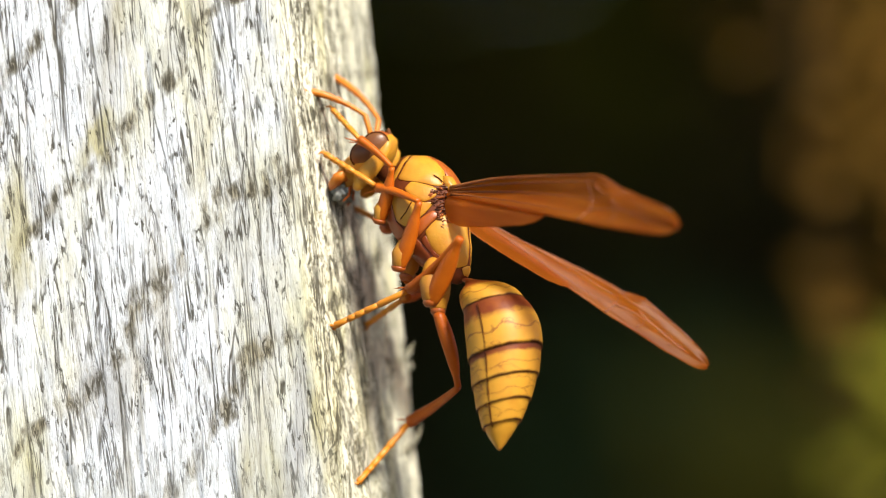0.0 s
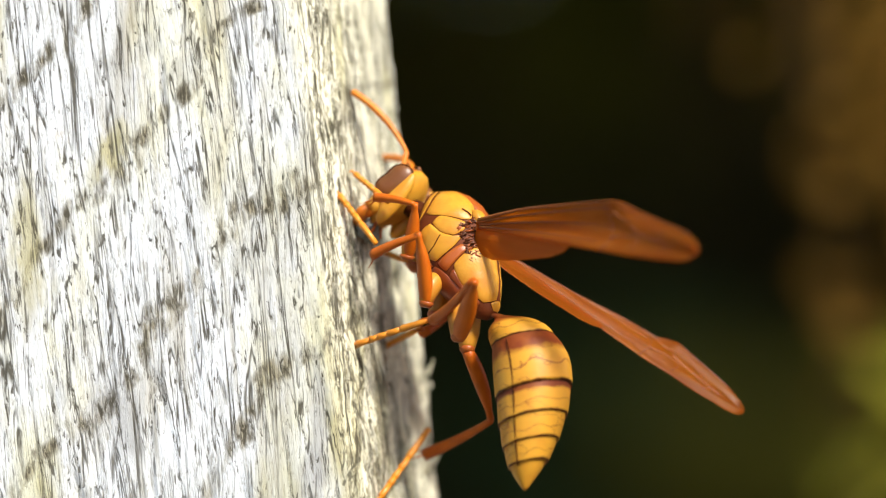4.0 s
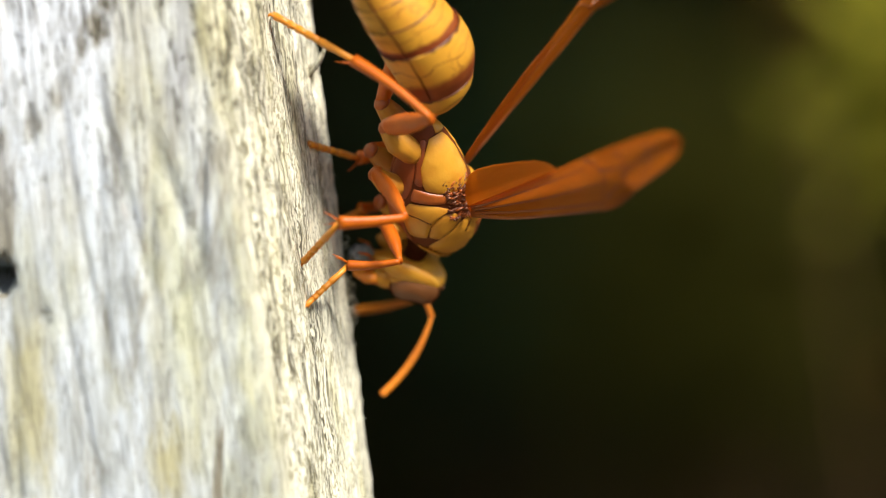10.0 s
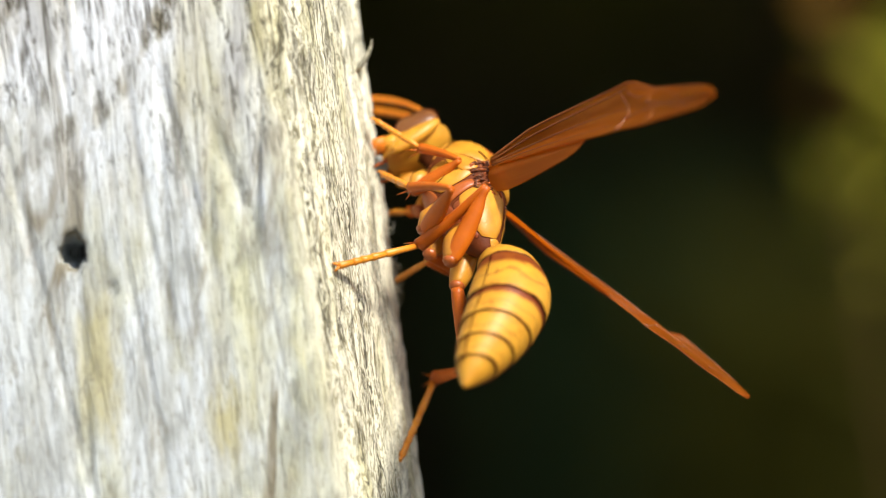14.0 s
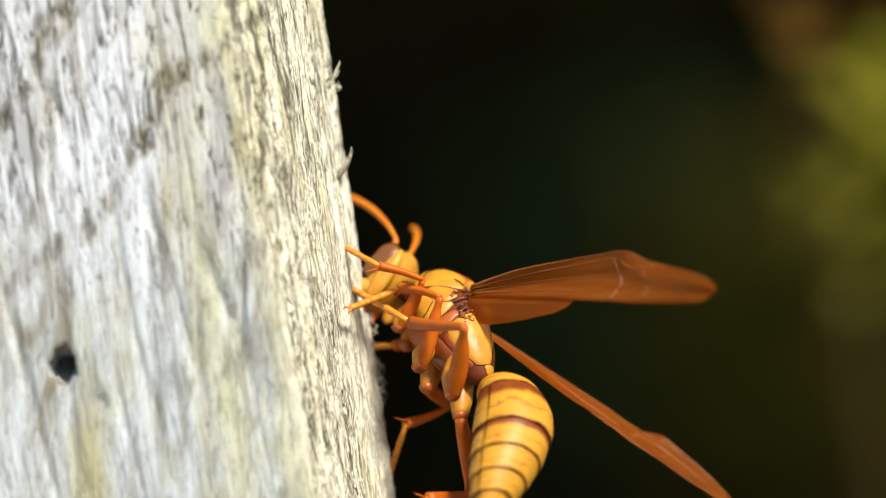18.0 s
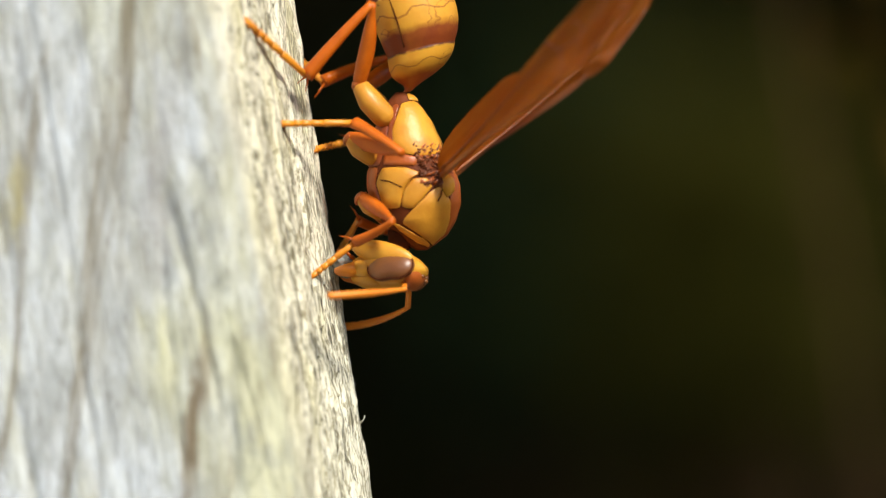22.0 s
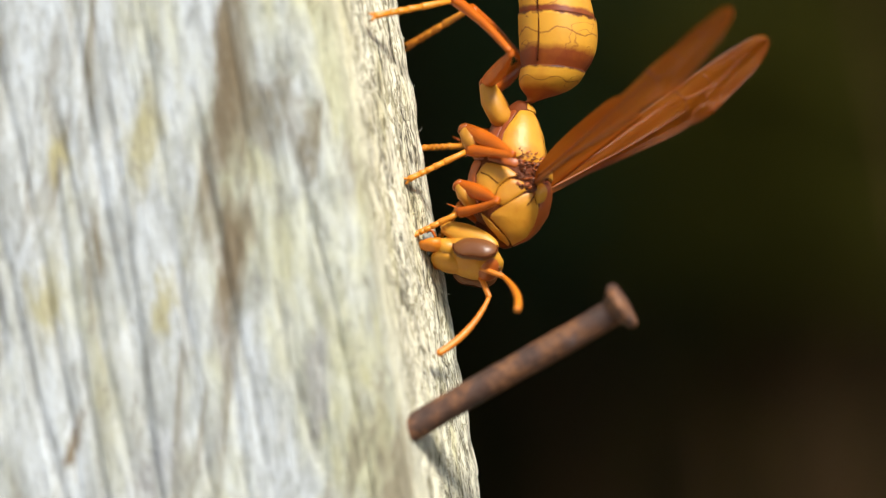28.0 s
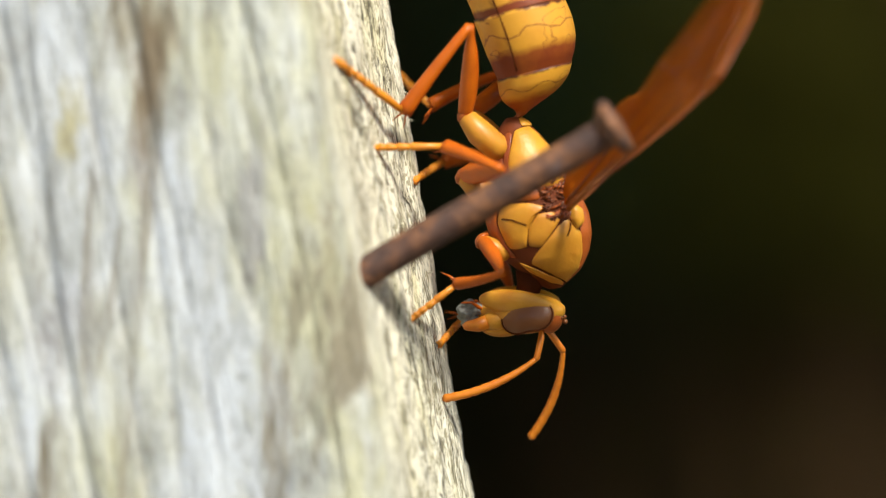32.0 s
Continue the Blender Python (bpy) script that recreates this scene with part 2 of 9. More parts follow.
    bump(nt, b, maths(nt, "SUBTRACT", height, maths(nt, "MULTIPLY", gap, 0.5)), 0.6, 0.0003)
    return m


def shell(name, base, dark, rough=0.38, gloss=0.5, scale=900):
    """Wasp's horny skin: slightly mottled, softly shining, a little light goes in."""
    m, nt, b = nodes_of(name)
    a = noise_of(nt, mapped(nt, (1, 1, 1)), scale, 4, 0.6)
    c = noise_of(nt, mapped(nt, (1, 1, 1)), scale * 0.28, 3, 0.6)
    col = mix(nt, ramp(nt, c, [(0.40, grey(0)), (0.70, grey(0.55))]), base, dark)
    col = mix(nt, ramp(nt, a, [(0.45, grey(0)), (0.75, grey(0.35))]), col, dark)
    nt.links.new(col, b.inputs["Base Color"])
    b.inputs["Roughness"].default_value = rough
    b.inputs["Specular IOR Level"].default_value = gloss
    b.inputs["Subsurface Weight"].default_value = 0.08
    b.inputs["Subsurface Radius"].default_value = (0.0006, 0.0003, 0.0001)
    dents = maths(nt, "ADD", noise_of(nt, mapped(nt, (1, 1, 1)), scale * 6, 2, 0.5), noise_of(nt, mapped(nt, (1, 1, 1)), scale * 0.9, 3, 0.6))
    bump(nt, b, dents, 0.09, 0.0003)
    return m


YELLOW, OCHRE, BROWN, DARK = (0.61, 0.290, 0.025), (0.40, 0.125, 0.008), (0.17, 0.030, 0.006), (0.04, 0.010, 0.004)
M_YELLOW = shell("yellow_shell", YELLOW, OCHRE, 0.42, 0.4)
M_BROWN = shell("brown_shell", (0.26, 0.055, 0.010), BROWN)
M_DARK = shell("dark_seam", (0.075, 0.017, 0.003), DARK, 0.8, 0.08)
M_GAP = shell("brown_seam", (0.15, 0.032, 0.006), (0.06, 0.014, 0.004), 0.6, 0.2)
M_RUST = shell("rust_shell", (0.40, 0.095, 0.013), (0.24, 0.05, 0.008))
M_ROOT = shell("wing_root_skin", (0.16, 0.04, 0.008), (0.05, 0.012, 0.004), 0.45, 0.5, 2200)
M_COXA = shell("mottled_shell", YELLOW, (0.28, 0.06, 0.010), 0.42, 0.4, 420)
M_LEG = shell("orange_leg", (0.54, 0.118, 0.004), (0.32, 0.058, 0.003), 0.40, 0.32)
M_FOOT = shell("amber_foot", (0.72, 0.27, 0.018), (0.55, 0.16, 0.012), 0.4)
M_FEELER = shell("orange_feeler", (0.68, 0.21, 0.012), (0.50, 0.12, 0.01), 0.42)


def banded(name, stops):
    """Abdomen ring: colours run along it from front (0) to back (1), with a ragged border and thin wavy lines."""
    m, nt, b = nodes_of(name)
    c = nt.nodes.new("ShaderNodeTexCoord")
    s = nt.nodes.new("ShaderNodeSeparateXYZ")
    nt.links.new(c.outputs["Generated"], s.inputs[0])
    along = maths(nt, "SUBTRACT", 1.0, s.outputs["X"])
    rag = noise_of(nt, mapped(nt, (1, 1, 1)), 700, 4, 0.6)
    edge = maths(nt, "ADD", along, maths(nt, "MULTIPLY", maths(nt, "SUBTRACT", rag, 0.5), 0.22))
    col = ramp(nt, edge, stops)
    mott = noise_of(nt, mapped(nt, (1, 1, 1)), 420, 4, 0.6)
    col = mix(nt, ramp(nt, mott, [(0.48, grey(0)), (0.74, grey(0.45))]), col, OCHRE)
    around = maths(nt, "ARCTAN2", maths(nt, "SUBTRACT", s.outputs["Z"], 0.5), maths(nt, "SUBTRACT", s.outputs["Y"], 0.5))
    swing = maths(nt, "MULTIPLY", maths(nt, "SINE", maths(nt, "MULTIPLY", around, 6.0)), 0.055)
    swing = maths(nt, "ADD", swing, maths(nt, "MULTIPLY", maths(nt, "SUBTRACT", rag, 0.5), 0.20))
    hem = maths(nt, "ABSOLUTE", maths(nt, "SUBTRACT", maths(nt, "ADD", along, swing), 0.66))
    col = mix(nt, fall(nt, hem, 0.006, 0.020, 0.75), col, BROWN)
    wave = nt.nodes.new("ShaderNodeTexNoise")
    wave.inputs["Scale"].default_value = 330
    nt.links.new(mapped(nt, (1.6, 1, 1)), wave.inputs["Vector"])
    line = maths(nt, "ABSOLUTE", maths(nt, "SUBTRACT", wave.outputs["Fac"], 0.57))
    col = mix(nt, fall(nt, line, 0.003, 0.009, 0.6), col, BROWN)
    nt.links.new(col, b.inputs["Base Color"])
    b.inputs["Roughness"].default_value = 0.48
    b.inputs["Specular IOR Level"].default_value = 0.35
    b.inputs["Subsurface Weight"].default_value = 0.08
    b.inputs["Subsurface Radius"].default_value = (0.0006, 0.0003, 0.0001)
    bump(nt, b, noise_of(nt, mapped(nt, (1, 1, 1)), 5000, 2, 0.5), 0.08, 0.0002)
    return m


Y, B_, D_ = YELLOW, (0.19, 0.036, 0.006), (0.07, 0.014, 0.004)
M_T1 = banded("bell_ring", [(0.0, (0.30, 0.07, 0.01)), (0.36, (0.30, 0.07, 0.01)), (0.52, Y), (0.93, Y), (0.985, D_)])
M_T2 = banded("broad_ring", [(0.0, B_), (0.32, B_), (0.46, Y), (0.95, Y), (0.985, D_)])
M_T3 = banded("banded_ring", [(0.0, B_), (0.28, B_), (0.36, Y), (0.93, Y), (0.98, D_)])
M_T4 = banded("plain_ring", [(0.0, D_), (0.05, B_), (0.12, Y), (0.92, Y), (0.975, D_)])


def wing_skin():
    m, nt, b = nodes_of("wing_skin")
    streak = noise_of(nt, mapped(nt, (0.12, 1, 1)), 1500, 5, 0.6, 0.6)
    cloud = noise_of(nt, mapped(nt, (0.6, 1, 1)), 300, 3, 0.5)
    col = ramp(nt, streak, [(0.25, (0.30, 0.090, 0.010)), (0.50, (0.54, 0.195, 0.018)), (0.75, (0.72, 0.33, 0.05))])
    col = mix(nt, ramp(nt, cloud, [(0.40, grey(0)), (0.7, grey(0.5))]), col, (0.36, 0.08, 0.005))
    nt.links.new(mix(nt, 0.2, col, (0.12, 0.035, 0.004)), b.inputs["Base Color"])
    b.inputs["Roughness"].default_value = 0.40
    b.inputs["Specular IOR Level"].default_value = 0.38
    b.inputs["Coat Weight"].default_value = 0.12
    b.inputs["Coat Roughness"].default_value = 0.34
    bump(nt, b, streak, 0.45, 0.00025)
    t = nt.nodes.new("ShaderNodeBsdfTranslucent")
    nt.links.new(mix(nt, 0.75, col, (0.95, 0.37, 0.014)), t.inputs["Color"])
    clear = nt.nodes.new("ShaderNodeBsdfTransparent")
    clear.inputs["Color"].default_value = (0.9, 0.62, 0.30, 1)
    m1, m2 = nt.nodes.new("ShaderNodeMixShader"), nt.nodes.new("ShaderNodeMixShader")
    here = nt.nodes.new("ShaderNodeTexCoord")
    axes = nt.nodes.new("ShaderNodeSeparateXYZ")
    nt.links.new(here.outputs["Object"], axes.inputs[0])
    nt.links.new(fall(nt, axes.outputs["X"], 0.012, 0.021, 0.15, 0.45), b.inputs["Coat Weight"])
    nt.links.new(fall(nt, axes.outputs["X"], 0.012, 0.021, 0.34, 0.56), m2.inputs[0])
    m1.inputs[0].default_value, m2.inputs[0].default_value = 0.66, 0.40
    nt.links.new(b.outputs[0], m1.inputs[1])
    nt.links.new(t.outputs[0], m1.inputs[2])
    nt.links.new(m1.outputs[0], m2.inputs[1])
    nt.links.new(clear.outputs[0], m2.inputs[2])
    nt.links.new(m2.outputs[0], nt.nodes["Material Output"].inputs["Surface"])
    return m


def rusty_iron():
    m, nt, b = nodes_of("rusty_iron")
    big = noise_of(nt, mapped(nt, (1, 1, 1)), 260, 5, 0.65, 0.4)
    small = noise_of(nt, mapped(nt, (1, 1, 1)), 1800, 5, 0.65)
    col = ramp(nt, big, [(0.32, (0.06, 0.040, 0.034)), (0.46, (0.14, 0.070, 0.045)), (0.54, (0.30, 0.13, 0.055)), (0.60, (0.16, 0.085, 0.06)), (0.68, (0.25, 0.25, 0.28))])
    col = mix(nt, ramp(nt, small, [(0.40, grey(0.6)), (0.58, grey(0))]), col, (0.05, 0.025, 0.02))
    nt.links.new(col, b.inputs["Base Color"])
    b.inputs["Roughness"].default_value = 0.58
    b.inputs["Metallic"].default_value = 0.25
    bump(nt, b, maths(nt, "ADD", big, small), 0.6, 0.0003)
    return m


def plain(name, a, c, scale, rough=0.8, trans=0.0):
    m, nt, b = nodes_of(name)
    f = noise_of(nt, mapped(nt, (1, 1, 1)), scale, 5, 0.6)
    info = nt.nodes.new("ShaderNodeNewGeometry")
    col = mix(nt, maths(nt, "MULTIPLY", info.outputs["Random Per Island"], 0.8), ramp(nt, f, [(0.3, a), (0.7, c)]), a)
    nt.links.new(col, b.inputs["Base Color"])
    b.inputs["Roughness"].default_value = rough
    b.inputs["Specular IOR Level"].default_value = 0.15
    if trans:
        t = nt.nodes.new("ShaderNodeBsdfTranslucent")
        nt.links.new(col, t.inputs["Color"])
        ms = nt.nodes.new("ShaderNodeMixShader")
        ms.inputs[0].default_value = trans
        nt.links.new(b.outputs[0], ms.inputs[1])
        nt.links.new(t.outputs[0], ms.inputs[2])
        nt.links.new(ms.outputs[0], nt.nodes["Material Output"].inputs["Surface"])
    return m


M_WOOD, M_WING, M_IRON = weathered_wood(), wing_skin(), rusty_iron()
M_VEIN = shell("wing_vein", (0.26, 0.070, 0.008), (0.14, 0.032, 0.005), 0.4)
M_EYE = shell("olive_eye", (0.20, 0.075, 0.022), (0.10, 0.032, 0.010), 0.36, 0.4, 500)
M_PULP = plain("wood_pulp", (0.16, 0.16, 0.14), (0.42, 0.42, 0.38), 2500)
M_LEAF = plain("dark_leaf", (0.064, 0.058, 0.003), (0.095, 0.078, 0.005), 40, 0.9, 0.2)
# near-black copy of the leaf: deep shade put into its colour
M_LEAF_SHADE = plain("painted_shade_leaf", (0.012, 0.0095, 0.0012), (0.020, 0.015, 0.002), 40, 0.9, 0.1)
M_LEAF_Y = plain("yellow_green_leaf", (0.25, 0.235, 0.018), (0.33, 0.295, 0.033), 40, 0.8, 0.35)
M_BARK = plain("bark", (0.10, 0.055, 0.025), (0.17, 0.09, 0.035), 30, 0.9)
M_SOIL = plain("soil", (0.05, 0.038, 0.022), (0.09, 0.065, 0.035), 6, 0.95)
M_LEAF_B = plain("grey_green_leaf", (0.021, 0.038, 0.011), (0.032, 0.050, 0.018), 40, 0.85, 0.25)
M_DRY = plain("dry_leaf", (0.15, 0.079, 0.010), (0.215, 0.110, 0.015), 30, 0.9, 0.2)
M_LEAF_O = plain("olive_leaf", (0.07, 0.066, 0.007), (0.11, 0.095, 0.011), 40, 0.85, 0.3)


# ---- mesh helpers ----
def mesh_of(name, verts, faces, material, smooth=True):
    me = bpy.data.meshes.new(name)
    me.from_pydata([tuple(v) for v in verts], [], faces)
    me.materials.append(material)
    if smooth:
        me.polygons.foreach_set("use_smooth", [True] * len(me.polygons))
    me.update()
    return me


def part(name, me, parent, label="", at=None):
    ob = new(name, me)
    ob.parent = parent
    if at is not None:
        ob.matrix_basis = at
    return tagged(ob, label) if label else ob


def sweep(path, radii, n=12, flat=1.0, caps=True):
    """Tube along points with a radius at each; flat squeezes it across. Returns vertices and faces."""
    pts = [Vector(p) for p in path]
    verts, faces = [], []
    side = None
    for i, p in enumerate(pts):
        t = (pts[min(i + 1, len(pts) - 1)] - pts[max(i - 1, 0)]).normalized()
        if side is None:
            side = t.cross(Vector((0.13, 0.97, 0.21)))
            if side.length < 0.2:
                side = t.cross(Vector((1, 0, 0)))
        side = (side - t * side.dot(t)).normalized()
        up = t.cross(side)
        for k in range(n):
            a = 2 * math.pi * k / n
            verts.append(p + radii[i] * (side * math.cos(a) * flat + up * math.sin(a)))
    for i in range(len(pts) - 1):
        for k in range(n):
            faces.append((i * n + k, i * n + (k + 1) % n, (i + 1) * n + (k + 1) % n, (i + 1) * n + k))
    if caps:
        faces.append(tuple(range(n - 1, -1, -1)))
        faces.append(tuple(range(len(verts) - n, len(verts))))
    return verts, faces


def joined(*pieces):
    verts, faces = [], []
    for v, f in pieces:
        base = len(verts)
        verts += list(v)
        faces += [tuple(base + i for i in q) for q in f]
    return verts, faces


def lathe(rings, n=24):
    """Rings (x, z, half width, half height) along x."""
    verts, faces = [], []
    for x, z, w, h in rings:
        for k in range(n):
            a = 2 * math.pi * k / n
            verts.append(Vector((x, w * math.cos(a), z + h * math.sin(a))))
    for i in range(len(rings) - 1):
        for k in range(n):
            faces.append((i * n + k, i * n + (k + 1) % n, (i + 1) * n + (k + 1) % n, (i + 1) * n + k))
    faces.append(tuple(range(n - 1, -1, -1)))
    faces.append(tuple(range(len(verts) - n, len(verts))))
    return verts, faces


def ball(centre, size, n=18, m=12):
    c, s = Vector(centre), Vector(size)
    rings = []
    verts, faces = [c + Vector((0, 0, s.z))], []
    for i in range(1, m):
        for k in range(n):
            th, ph = math.pi * i / m, 2 * math.pi * k / n
            verts.append(c + Vector((s.x * math.sin(th) * math.cos(ph), s.y * math.sin(th) * math.sin(ph), s.z * math.cos(th))))
    verts.append(c - Vector((0, 0, s.z)))
    for k in range(n):
        faces.append((0, 1 + k, 1 + (k + 1) % n))
        faces.append((len(verts) - 1, 1 + (m - 2) * n + (k + 1) % n, 1 + (m - 2) * n + k))
    for i in range(m - 2):
        for k in range(n):
            a, b = 1 + i * n, 1 + (i + 1) * n
            faces.append((a + k, b + k, b + (k + 1) % n, a + (k + 1) % n))
    return verts, faces


def mm(pair):
    return [Vector(v) * 0.001 for v in pair[0]], pair[1]


# ---- the post ----
def side_x(y):
    """The post's right side, in mm: x at the depth y behind the front face."""
    if y < 14:
        return -0.85 - 4.3 * (min(14 - y, 14) / 11) ** 1.08
    return -0.85 - 0.03 * (y - 14) ** 2


def outline(s):
    """Point of the post's cross-section s mm along from the front-left: front face, broad worn arris, right side."""
    if s < 81.5:
        return -90 + s, 0.0
    if s < 86.6:
        a = (s - 81.5) / 5.1
        x0, y0, x1, y1, x2, y2 = -8.5, 0.0, -6.9, 0.0, side_x(3.2), 3.2
        return ((1 - a) ** 2 * x0 + 2 * a * (1 - a) * x1 + a * a * x2, (1 - a) ** 2 * y0 + 2 * a * (1 - a) * y1 + a * a * y2)
    y = 3.2 + (s - 86.6)
    return side_x(y), y


def grain_depth(x, y, z, fine=True):
    """Relief of the weathered face in mm."""
    p = Vector((x * 0.55, y * 0.55, z * 0.030))
    d = noise.noise(p) * 0.08
    q = Vector((x * 2.1, y * 2.1, z * 0.10))
    c = noise.noise(q)
    d -= 0.15 * max(0, c - 0.18)
    if fine:
        d += 0.07 * noise.noise(Vector((x * 5.5, y * 5.5, z * 0.33)))
        crack = abs(noise.noise(Vector((x * 0.30 + 7, y * 0.30, z * 0.013))))
        d -= 0.45 * max(0, 0.05 - crack) / 0.05
    return d


HOLES = ((-23.7, 921.7, 0.80, 7.0), (-21.2, 918.5, 0.45, 0.6))


def build_post():
    s_list = [0, 15, 30, 42, 48]
    s = 50.0
    while s < 80:
        s_list.append(s)
        s += 0.28
    while s < 110:
        s_list.append(s)
        s += 0.22
    s_list += [113, 117, 122, 128]
    z_list = [0, 150, 400, 600, 720, 780]
    z = 790.0
    while z < 988:
        z_list.append(z)
        z += 0.6
    z_list += [992, 1010, 1060, 1150, 1250]
    verts = []
    for z in z_list:
        detail = 785 < z < 990
        for s in s_list:
            x, y = outline(s)
            x1, y1 = outline(s + 0.2)
            nx, ny = (y1 - y), -(x1 - x)
            k = math.hypot(nx, ny)
            nx, ny = nx / k, ny / k
            d = 0
            if detail and 49 < s < 112:
                d = grain_depth(x, y, z)
                if s > 80:
                    d = d * 1.1 + 0.20 * noise.noise(Vector((s * 0.5, z * 0.35, 3))) + 0.13 * noise.noise(Vector((s * 1.3, z * 0.9, 9)))
                for hx, hz, r, deep in HOLES:
                    q = math.hypot(x - hx, (z - hz) * 0.95) if s < 81 else 9
                    if q < r * 1.3:
                        d -= deep * min(1, max(0, (r * 1.3 - q) / (r * 0.5)))
            verts.append((x + nx * d, y + ny * d, z))
        verts += [(-24, 52, z), (-90, 52, z)]
    n = len(s_list) + 2
    faces = []
    for i in range(len(z_list) - 1):
        for k in range(n):
            faces.append((i * n + k, i * n + (k + 1) % n, (i + 1) * n + (k + 1) % n, (i + 1) * n + k))
    faces.append(tuple(range(n - 1, -1, -1)))
    faces.append(tuple(range(len(verts) - n, len(verts))))
    me = mesh_of("fence_post", [Vector(v) * 0.001 for v in verts], faces, M_WOOD)
    ob = new("fence_post", me)
    return tagged(ob, "grey weathered square wooden fence post with cracked grain", "post")


post = build_post()


def splinter(points, r):
    path = [Vector(p) * 0.001 for p in points]
    k = len(path)
    me = mesh_of("splinter", *sweep(path, [r * 0.001 * (1 - 0.75 * i / (k - 1)) for i in range(k)], 6, 0.6), M_WOOD)
    return part("splinter", me, post)


def build_splinters():
    rnd = random.Random(5)
    # the two stubs and the curled fibres on the side, then short hairs along the arris
    splinter([(-1.6, 12, 932.6), (-0.7, 12, 933.5), (-0.2, 11.6, 934.4), (-0.1, 11.4, 934.8)], 0.42)
    splinter([(-1.5, 13, 940.0), (-0.6, 13, 940.6), (0.0, 12.8, 941.5)], 0.22)
    for i in range(26):
        z0 = rnd.choice((920.6, 917.6, 917.0, 915.6, 940.2)) + rnd.gauss(0, 0.5)
        w, h, k = rnd.uniform(0.25, 0.75), rnd.uniform(-0.9, 0.9), rnd.uniform(-0.7, 0.7)
        splinter([(-1.0, 14.5, z0), (-0.85 + w * 0.6, 14.6, z0 + h * 0.5), (-0.9 + w, 14.8, z0 + h), (-0.9 + w * 0.7, 15, z0 + h + k)], rnd.uniform(0.06, 0.13))
    splinter([(-5.2, 0.2, 926.0), (-4.9, -0.5, 926.7), (-4.2, -0.8, 927.5)], 0.16)
    for i in range(70):
        z = rnd.uniform(815, 975)
        y = rnd.uniform(8, 20)
        x = side_x(y) - 0.1
        dx, dz = rnd.uniform(0.15, 0.55), rnd.uniform(-0.7, 0.9)
        splinter([(x, y, z), (x + dx * 0.7, y - 0.1, z + dz * 0.5), (x + dx, y - 0.2, z + dz)], rnd.uniform(0.06, 0.16))


build_splinters()


# ---- the nail ----
def build_nail():
    base, tip = Vector((-4.6, 3.5, 828.3)), Vector((11.9, 1.2, 834.6))
    way = (tip - base).normalized()
    root = new("nail")
    root.matrix_basis = Matrix.Translation(base * 0.001) @ way.to_track_quat("Z", "Y").to_matrix().to_4x4()
    tagged(root, "rusty bent iron nail sticking out of the post", "nail")
    length = (tip - base).length
    path, radii = [], []
    for i in range(40):
        f = i / 39
        path.append(Vector((0.12 * math.sin(3.0 * f), 0.08 * math.sin(5 * f), -5 + (length + 5 - 0.5) * f)) * 0.001)
        radii.append((1.04 + 0.05 * noise.noise(Vector((f * 9, 2, 1)))) * 0.001)
    part("shank", mesh_of("shank", *sweep(path, radii, 20), M_IRON), root)
    prof = [(-0.9, 1.06), (-0.5, 1.25), (-0.3, 1.65), (-0.12, 1.85), (0.25, 1.9), (0.45, 1.75), (0.56, 1.15), (0.6, 0.2)]
    v, f = sweep([(0.05, 0.02, length + a) for a, r in prof], [r for a, r in prof], 28)
    v = [Vector(p) + Vector((0.10 * noise.noise(Vector(p) * 0.9), 0.10 * noise.noise(Vector(p) * 0.9 + Vector((5, 0, 0))), 0.06 * noise.noise(Vector(p) * 1.3))) for p in v]
    part("head", mesh_of("nail_head", *mm((v, f)), M_IRON), root, "flat round rusty nail head")


build_nail()


# ---- the wasp: x ahead, y to its left, z up its back; mm ----
wasp = new("paper_wasp")
tagged(wasp, "yellow and rust-brown paper wasp walking on the wooden post", "wasp")

THORAX = [(5.75, 0.75, 0.45, 0.4), (5.3, 0.7, 1.0, 1.05), (4.6, 0.7, 1.6, 1.85), (3.6, 0.5, 2.15, 2.6), (2.4, 0.35, 2.5, 3.1), (1.0, 0.2, 2.6, 3.2), (-0.4, 0.0, 2.5, 2.95),
          (-1.8, -0.15, 2.25, 2.5), (-3.2, -0.3, 1.85, 2.0), (-4.3, -0.4, 1.35, 1.5), (-5.1, -0.45, 0.85, 0.95), (-5.6, -0.45, 0.45, 0.45)]


def thorax_at(x, a, lift=0.0):
    """Point of the thorax's skin at x, a degrees up from its left side, lifted by so much."""
    for (x0, *r0), (x1, *r1) in zip(THORAX, THORAX[1:]):
        if x1 <= x <= x0:
            f = (x0 - x) / (x0 - x1)
            f = f * f * (3 - 2 * f) * 0.35 + f * 0.65
            z, w, h = (p + (q - p) * f for p, q in zip(r0, r1))
            a = radians(a)
            return Vector((x, (w + lift) * math.cos(a), z + (h + lift) * math.sin(a)))
    return Vector((x, 0, 0))


